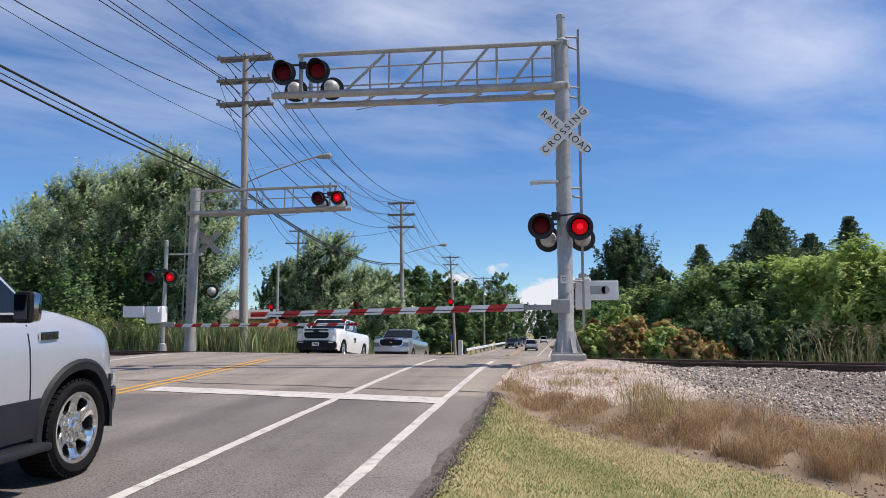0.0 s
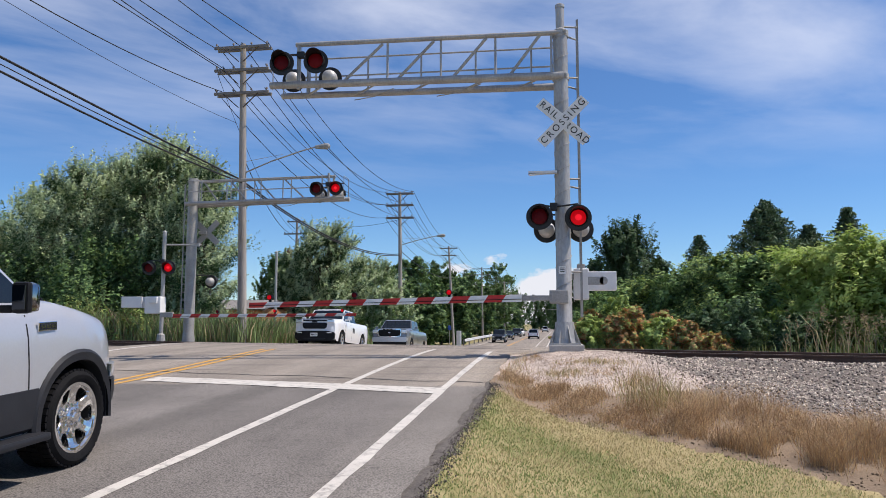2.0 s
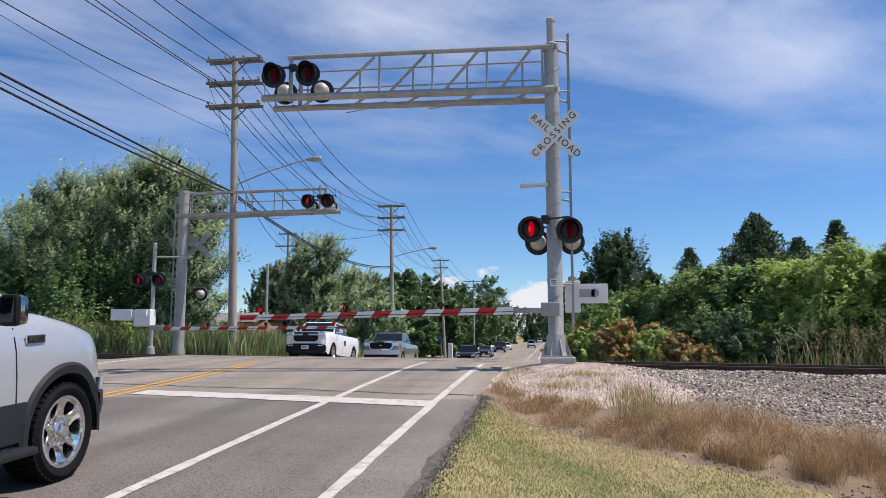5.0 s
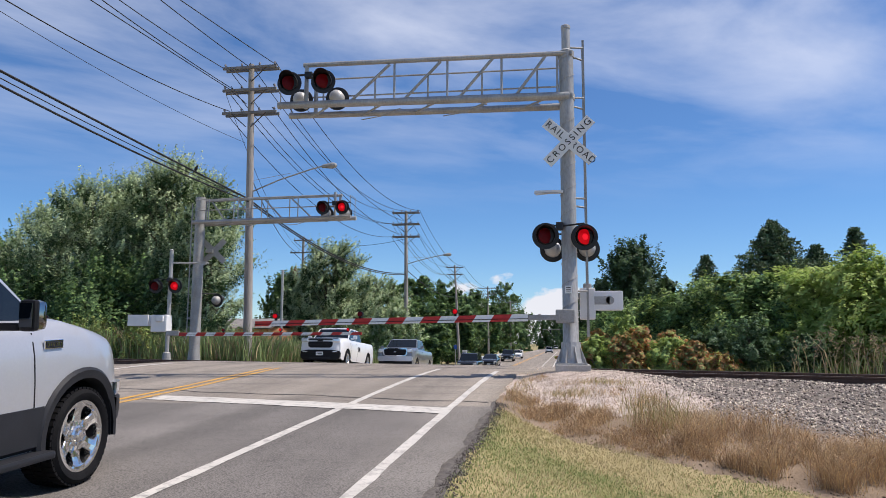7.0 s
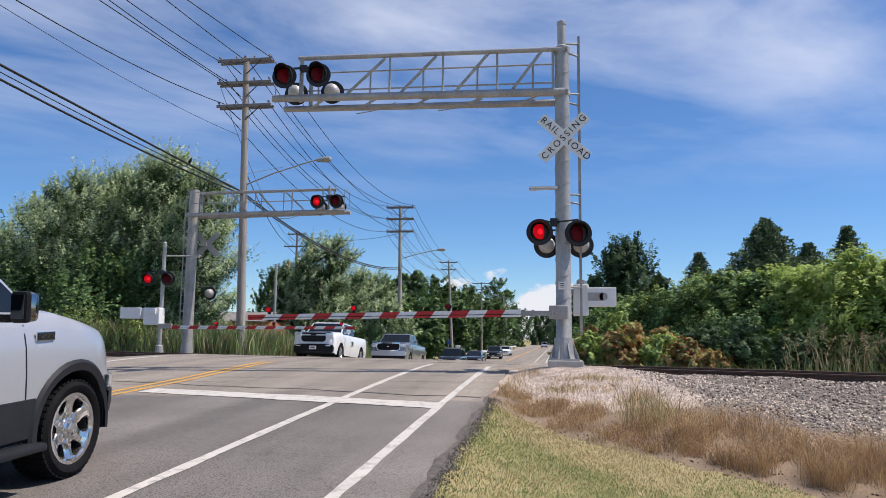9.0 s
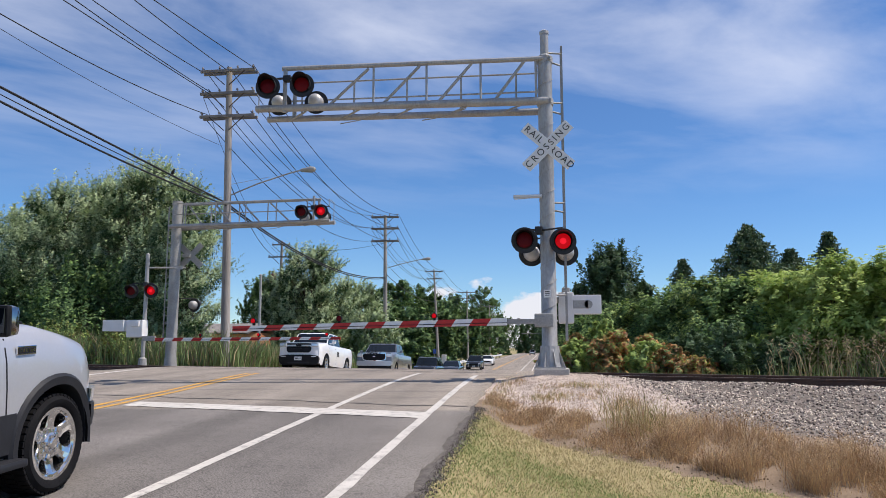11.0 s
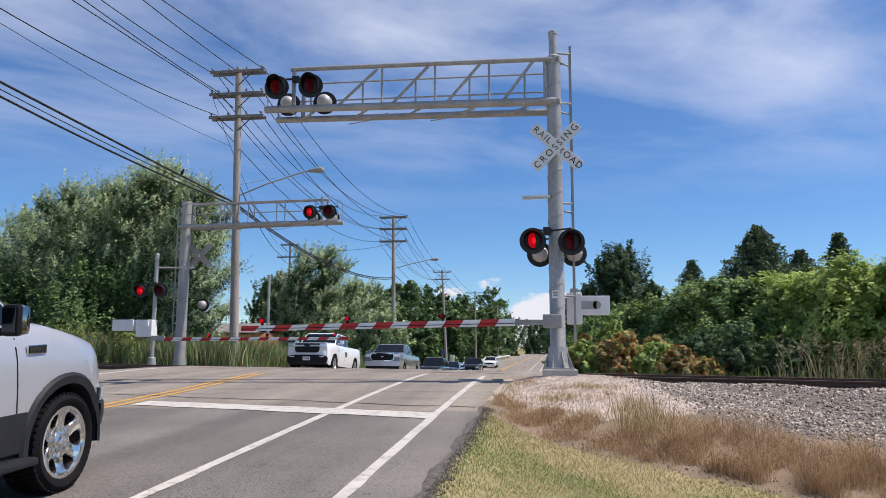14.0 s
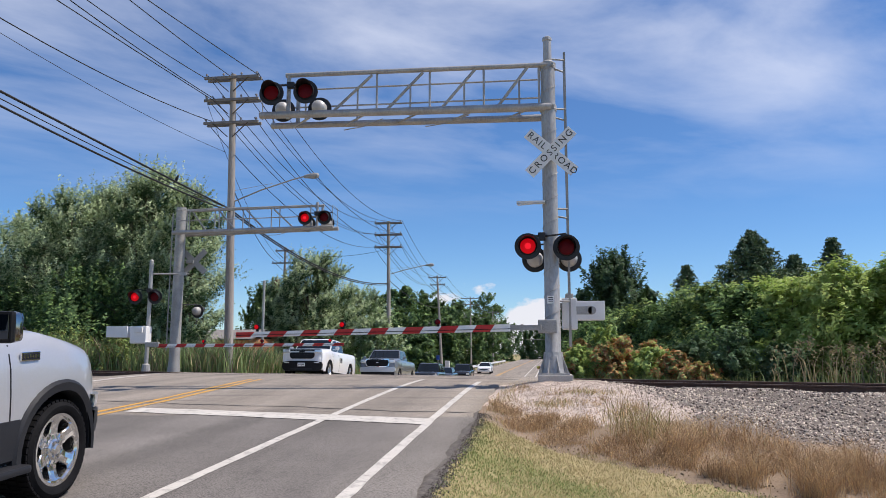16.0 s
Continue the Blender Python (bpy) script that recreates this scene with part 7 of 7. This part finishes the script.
def near_pickup():
    """The silver pickup in the next lane, close by: right flank, front wheel and mirror show."""
    x, y = -4.49, 3.14
    m = pose(x, y, float(road_z(x, y)) + 0.005, 2.88, 0, 0)
    hoodline = [(-0.34, 1.20), (-0.14, 1.185), (0.12, 1.13), (0.45, 1.06), (0.66, 0.985), (0.80, 0.90), (0.88, 0.80), (0.91, 0.70)]
    t = vehicle("pickup_truck", "silver pickup truck with dark grey cladding waiting at the stop line", SILVER, 5.6, 1.98, 1.93, 1.10, 1.20, "pickup", (0.875, 1.15), 0.345, m, nose=0.19, clad=PLASTIC, rim=RIM_CHROME, fine=True, category="pickup truck", group="waiting vehicles", line=hoodline)
    yf = 2.8
    af = yf - 0.85
    cab1 = yf - 0.235 * 5.6
    X = 0.99
    # lower cladding along the doors
    g = Mesh()
    g.grid([[(X * 0.965, yy, 0.33), (X * 1.006, yy, 0.36), (X * 1.012, yy, 0.50), (X * 1.006, yy, 0.615), (X * 0.985, yy, 0.625)] for yy in np.linspace(-1.6, af - 0.46, 12)])
    g.ob("door_cladding", PLASTIC, t, "dark grey lower door cladding", True)
    g = Mesh()
    g.box((X + 0.015, 0.0, 0.30), (0.17, 3.0, 0.055), b=0.02)
    g.ob("running_board", PLASTIC, t, "dark grey running board")
    # fender badge with plain bars
    g = Mesh(); g.box((X * 0.988, af - 0.37, 1.03), (0.014, 0.185, 0.062), b=0.004); bd = g.ob("badge", CHROME, t, "chrome framed fender badge")
    g = Mesh()
    g.box((X * 0.988 + 0.0085, af - 0.37, 1.03), (0.004, 0.165, 0.042))
    g.ob("badge_field", PLASTIC, bd)
    g = Mesh()
    for k in range(6):
        g.box((X * 0.988 + 0.0115, af - 0.37 - 0.065 + 0.026 * k, 1.03), (0.003, 0.014, 0.024))
    g.ob("badge_bars", CHROME, bd)
    # large door mirror with chrome cap
    g = Mesh(); g.box((X + 0.245, af - 0.94, 1.235), (0.115, 0.05, 0.195), b=0.03); mr = g.ob("large_door_mirror", BLACK_PLASTIC, t, "black door mirror")
    g = Mesh(); g.box((X + 0.247, af - 0.885, 1.235), (0.112, 0.09, 0.19), b=0.04); g.ob("mirror_cap", DARK_CHROME, mr, "smoked chrome mirror cap", True)
    g = Mesh(); g.box((X + 0.243, af - 0.968, 1.237), (0.09, 0.008, 0.15), b=0.003); g.ob("mirror_glass", MIRROR, mr, "mirror glass")
    g = Mesh(); g.box((X + 0.06, af - 0.91, 1.165), (0.22, 0.06, 0.05), b=0.015); g.ob("mirror_foot", BLACK_PLASTIC, mr)
    # washer nozzle, aerial foot and head lamp corner
    g = Mesh(); g.tube([(0.73, af - 0.08, 1.16), (0.71, af - 0.10, 1.22)], 0.012, 6); g.tube([(0.70, af - 0.12, 1.215), (0.76, af - 0.02, 1.175)], 0.006, 6); g.ob("washer_nozzle", BLACK_PLASTIC, t)
    g = Mesh(); g.box((0.74, af + 0.60, 0.80), (0.05, 0.22, 0.17), Matrix.Rotation(0.75, 4, "Z"), b=0.015); g.ob("corner_lamp", HEADLIGHT, t, "clear corner lamp")
    # bumper that wraps round the front corner
    for s in (1, -1):
        for nm, zs, mt, lab in (("bumper_corner", (0.36, 0.39, 0.47, 0.565, 0.575), PLASTIC, "dark grey lower bumper corner"), ("bumper_cap", (0.58, 0.585, 0.64, 0.685, 0.69), SILVER, "silver upper bumper corner")):
            rows = []
            for yy in np.linspace(af + 0.455, yf + 0.02, 14):
                f = (yy - (yf - 0.85)) / 0.85
                w = 0.99 * (1 - 0.20 * f ** 1.8 - 0.26 * f ** 6) + 0.012
                rows.append([(s * (w + o), yy, z) for z, o in zip(zs, (-0.06, -0.015, 0.0, 0.0, -0.06))])
            g = Mesh(); g.grid(rows); g.ob(nm, mt, t, lab, True)
    return t


def road_pose(x, y, flip):
    dz = float(road_z(x, y + 1.4) - road_z(x, y - 1.4)) / 2.8
    p = math.degrees(math.atan(dz))
    return pose(x, y, float(road_z(x, y)) + 0.005, -p if flip else p, 0, 180 if flip else 0)


near_pickup()
# oncoming, waiting beyond the track
wp = vehicle("pickup_truck", "white pickup truck with a black grille waiting beyond the track", WHITE_CAR, 5.35, 1.90, 1.80, 1.25, 1.22, "pickup", (0.9, 1.1), 0.38, road_pose(-10.3, 33.0, True), category="pickup truck", group="waiting vehicles", front=white_front)
g = Mesh(); g.box((0, 0.35, 1.83), (0.5, 0.16, 0.06), b=0.02); g.ob("roof_light_bar", BLACK_PLASTIC, wp, "low dark roof light bar")
for s in (1, -1):
    for k in range(2):
        g = Mesh(); g.box((s * 0.95, -0.05 + 0.17 * k, 0.86), (0.012, 0.12, 0.22)); g.ob("door_emblem", SIGN_BLACK, wp, "plain dark door emblem")
vehicle("pickup_truck", "grey pickup truck with a chrome-edged grille waiting beyond the track", GREY_CAR, 5.8, 2.03, 1.92, 1.36, 1.32, "pickup", (0.95, 1.2), 0.40, road_pose(-8.95, 41.4, True), category="pickup truck", group="waiting vehicles", rim=ALLOY, front=grey_front)
suv_a = vehicle("dark_suv", "near-black sport utility car rolling up to the queue", DARK_CAR, 4.7, 1.92, 1.78, 1.08, 1.08, "suv", (0.9, 1.0), 0.37, road_pose(-8.3, 118, True), category="car", group="oncoming cars")
sedan_b = vehicle("dark_sedan", "near-black saloon car rolling up to the queue", DARK_CAR, 4.8, 1.84, 1.46, 0.92, 0.95, "sedan", (0.9, 1.0), 0.33, road_pose(-8.3, 135, True), category="car", group="oncoming cars")
suv_c = vehicle("dark_suv", "black sport utility car rolling up to the queue", DARK_CAR, 4.5, 1.85, 1.66, 1.0, 1.02, "suv", (0.9, 0.95), 0.35, road_pose(-8.3, 150, True), category="car", group="oncoming cars")
sedan_d = vehicle("white_sedan", "white saloon car rolling up to the queue", WHITE_CAR, 4.7, 1.82, 1.46, 0.92, 0.95, "sedan", (0.9, 1.0), 0.33, road_pose(-8.3, 170, True), category="car", group="oncoming cars")
suv_e = vehicle("silver_suv", "pale silver sport utility car driving away", PEARL_CAR, 4.6, 1.86, 1.68, 1.0, 1.02, "suv", (0.9, 0.95), 0.35, road_pose(-4.6, 110, False), category="car", group="departing cars")
suv_f = vehicle("white_suv", "white sport utility car driving away", WHITE_CAR, 4.6, 1.86, 1.68, 1.0, 1.02, "suv", (0.9, 0.95), 0.35, road_pose(-4.6, 190, False), category="car", group="departing cars")
# ---- small things beyond the crossing ----
def guard_rail():
    t = thing("guard_rail", pose(0, 0, 0), "white painted steel guard rail beside the road", "guard rail")
    ys = np.linspace(86, 190, 40)
    prof = [(0.0, 0.42), (0.05, 0.50), (0.0, 0.58), (0.05, 0.66), (0.0, 0.76)]
    g = Mesh()
    g.grid([[(-11.0 + a, y, float(road_z(-11.3, y)) + b + 0.12) for a, b in prof] for y in ys])
    g.grid([[(-11.03 + a, y, float(road_z(-11.3, y)) + b + 0.12) for a, b in prof] for y in ys])
    g.ob("rail", GUARD, t, "white corrugated rail")
    for y in ys[::2]:
        g = Mesh(); z = float(road_z(-11.3, y)); g.box((-11.14, y, z + 0.32), (0.12, 0.12, 0.95)); g.ob("post", DARK_WOOD, t)


def house():
    t = thing("brick_house", pose(-24.5, 54, -1.1), "low orange brick building half hidden by trees", "house")
    g = Mesh(); g.box((0, 0, 1.4), (6, 5, 2.8)); g.ob("wall", ORANGE_BRICK, t)
    g = Mesh(); g.grid([[(-3.3, -2.8, 2.75), (-3.3, 0, 3.5), (-3.3, 2.8, 2.75)], [(3.3, -2.8, 2.75), (3.3, 0, 3.5), (3.3, 2.8, 2.75)]]); g.grid([[(-3.3, -2.8, 2.65), (-3.3, 0, 3.4), (-3.3, 2.8, 2.65)], [(3.3, -2.8, 2.65), (3.3, 0, 3.4), (3.3, 2.8, 2.65)]]); g.ob("roof", DARK_WOOD, t)


def wooden_fence():
    t = thing("wooden_fence", pose(-12.6, 46.5, float(land_z(-12.6, 46.5))), "short reddish wooden fence beside the road", "fence")
    for k in range(9):
        g = Mesh(); g.box((-0.55 + 0.14 * k, 0, 0.55), (0.125, 0.03, 1.25 + 0.03 * (k % 2)), b=0.005); g.ob("board", ORANGE_BRICK, t)
    g = Mesh(); g.box((0, 0.04, 0.8), (1.3, 0.04, 0.09)); g.ob("fence_rail", ORANGE_BRICK, t)


def roadside_bits():
    t = thing("utility_cabinet", pose(-11.9, 84, float(land_z(-11.9, 84))), "pale utility cabinet at the foot of a pole", "cabinet")
    g = Mesh(); g.box((0.55, -0.6, 0.95), (0.5, 0.4, 1.9), b=0.03); g.ob("body", BOX_WHITE, t)
    t = thing("road_sign", pose(-11.6, 78, float(land_z(-11.6, 78))), "small blue road sign on a thin post", "sign")
    g = Mesh(); g.tube([(0, 0, -0.1), (0, 0, 2.6)], 0.035, 8); g.ob("post", STEEL_DULL, t)
    g = Mesh(); g.box((0, -0.045, 2.3), (0.34, 0.02, 0.45), b=0.005); g.ob("panel", BLUE_SIGN, t, "plain blue panel")
    t = thing("traffic_signal", pose(-1.0, 240, -1.9), "distant traffic signal on a span wire", "traffic light")
    g = Mesh(); g.tube([(4.0, 0, 0), (4.0, 0, 7.5)], 0.12, 8); g.ob("pole", STEEL_DULL, t)
    g = Mesh(); g.tube([(4.0, 0, 7.2), (-6.5, 0, 6.9)], 0.06, 6); g.ob("span", STEEL_DULL, t)
    for x in (0.5, -4.0):
        g = Mesh(); g.box((x, 0, 6.4), (0.4, 0.3, 1.1), b=0.03); g.ob("signal_head", BLACK, t)


guard_rail()
house()
wooden_fence()
roadside_bits()


def lane_x(y):
    """Middle of the oncoming lane."""
    return float(np.interp(y, [55, 64, 76, 100], [-9.2, -8.95, -8.4, -8.45]))


def motions():
    """The flashing of the signal lamps and the traffic beyond the crossing."""
    half, t0 = 0.604, 0.77
    for disc, second in FLASHERS:
        base = disc.matrix_basis.copy()
        rows = []
        # at the start the second group is lit until 0.17 s, then the first until 0.77 s
        on = second
        rows.append((0.0, base @ Matrix.Rotation(0 if on else math.pi, 4, "Y")))
        ang = 0 if on else math.pi
        t = t0 - half
        while t < 15.95:
            for k in range(4):
                rows.append((t - 0.03 + k * 0.02, base @ Matrix.Rotation(ang + math.pi * k / 3, 4, "Y")))
            ang += math.pi
            t += half
        rows.append((16.0, base @ Matrix.Rotation(ang, 4, "Y")))
        walk(disc, rows)
    # traffic: seconds and the place of the car's middle along the road
    drives = (
        (suv_a, True, [(0, 126), (1.5, 109), (3.5, 91), (4.2, 82.5), (6.3, 70.0), (7, 68), (8.2, 64.3), (10.3, 60.6), (10.7, 59), (11.2, 57.7), (12.5, 57.4), (16, 57.2)]),
        (sedan_b, True, [(0, 143.5), (3.5, 107), (7, 83.5), (10.6, 70.5), (11.2, 69), (12.5, 66.4), (14.5, 65), (16, 64.2)]),
        (suv_c, True, [(0, 161), (3.5, 133.5), (7, 109), (10.6, 91.2), (12.5, 84.6), (14.5, 76), (16, 74)]),
        (sedan_d, True, [(0, 175), (3.5, 149.5), (7, 129.3), (10.6, 110.8), (12.5, 106), (14.5, 100), (16, 99.6)]),
        (suv_e, False, [(0, 112.5), (1.5, 124.5), (3.5, 150.5), (7, 198), (11, 262), (16, 345)]),
        (suv_f, False, [(0, 190), (3.5, 258), (7, 325), (11, 400), (16, 500)]))
    for crown, seed in SWAYING:
        r2 = random.Random(seed)
        walk(crown, [(t, pose(0, 0, 0, r2.uniform(-0.35, 0.35), r2.uniform(-0.2, 0.5), 0)) for t in [0.8 * k for k in range(21)]])
    for car, flip, rows in drives:
        walk(car, [(t, road_pose(lane_x(y) if flip else -4.6, y, flip)) for t, y in rows])


motions()
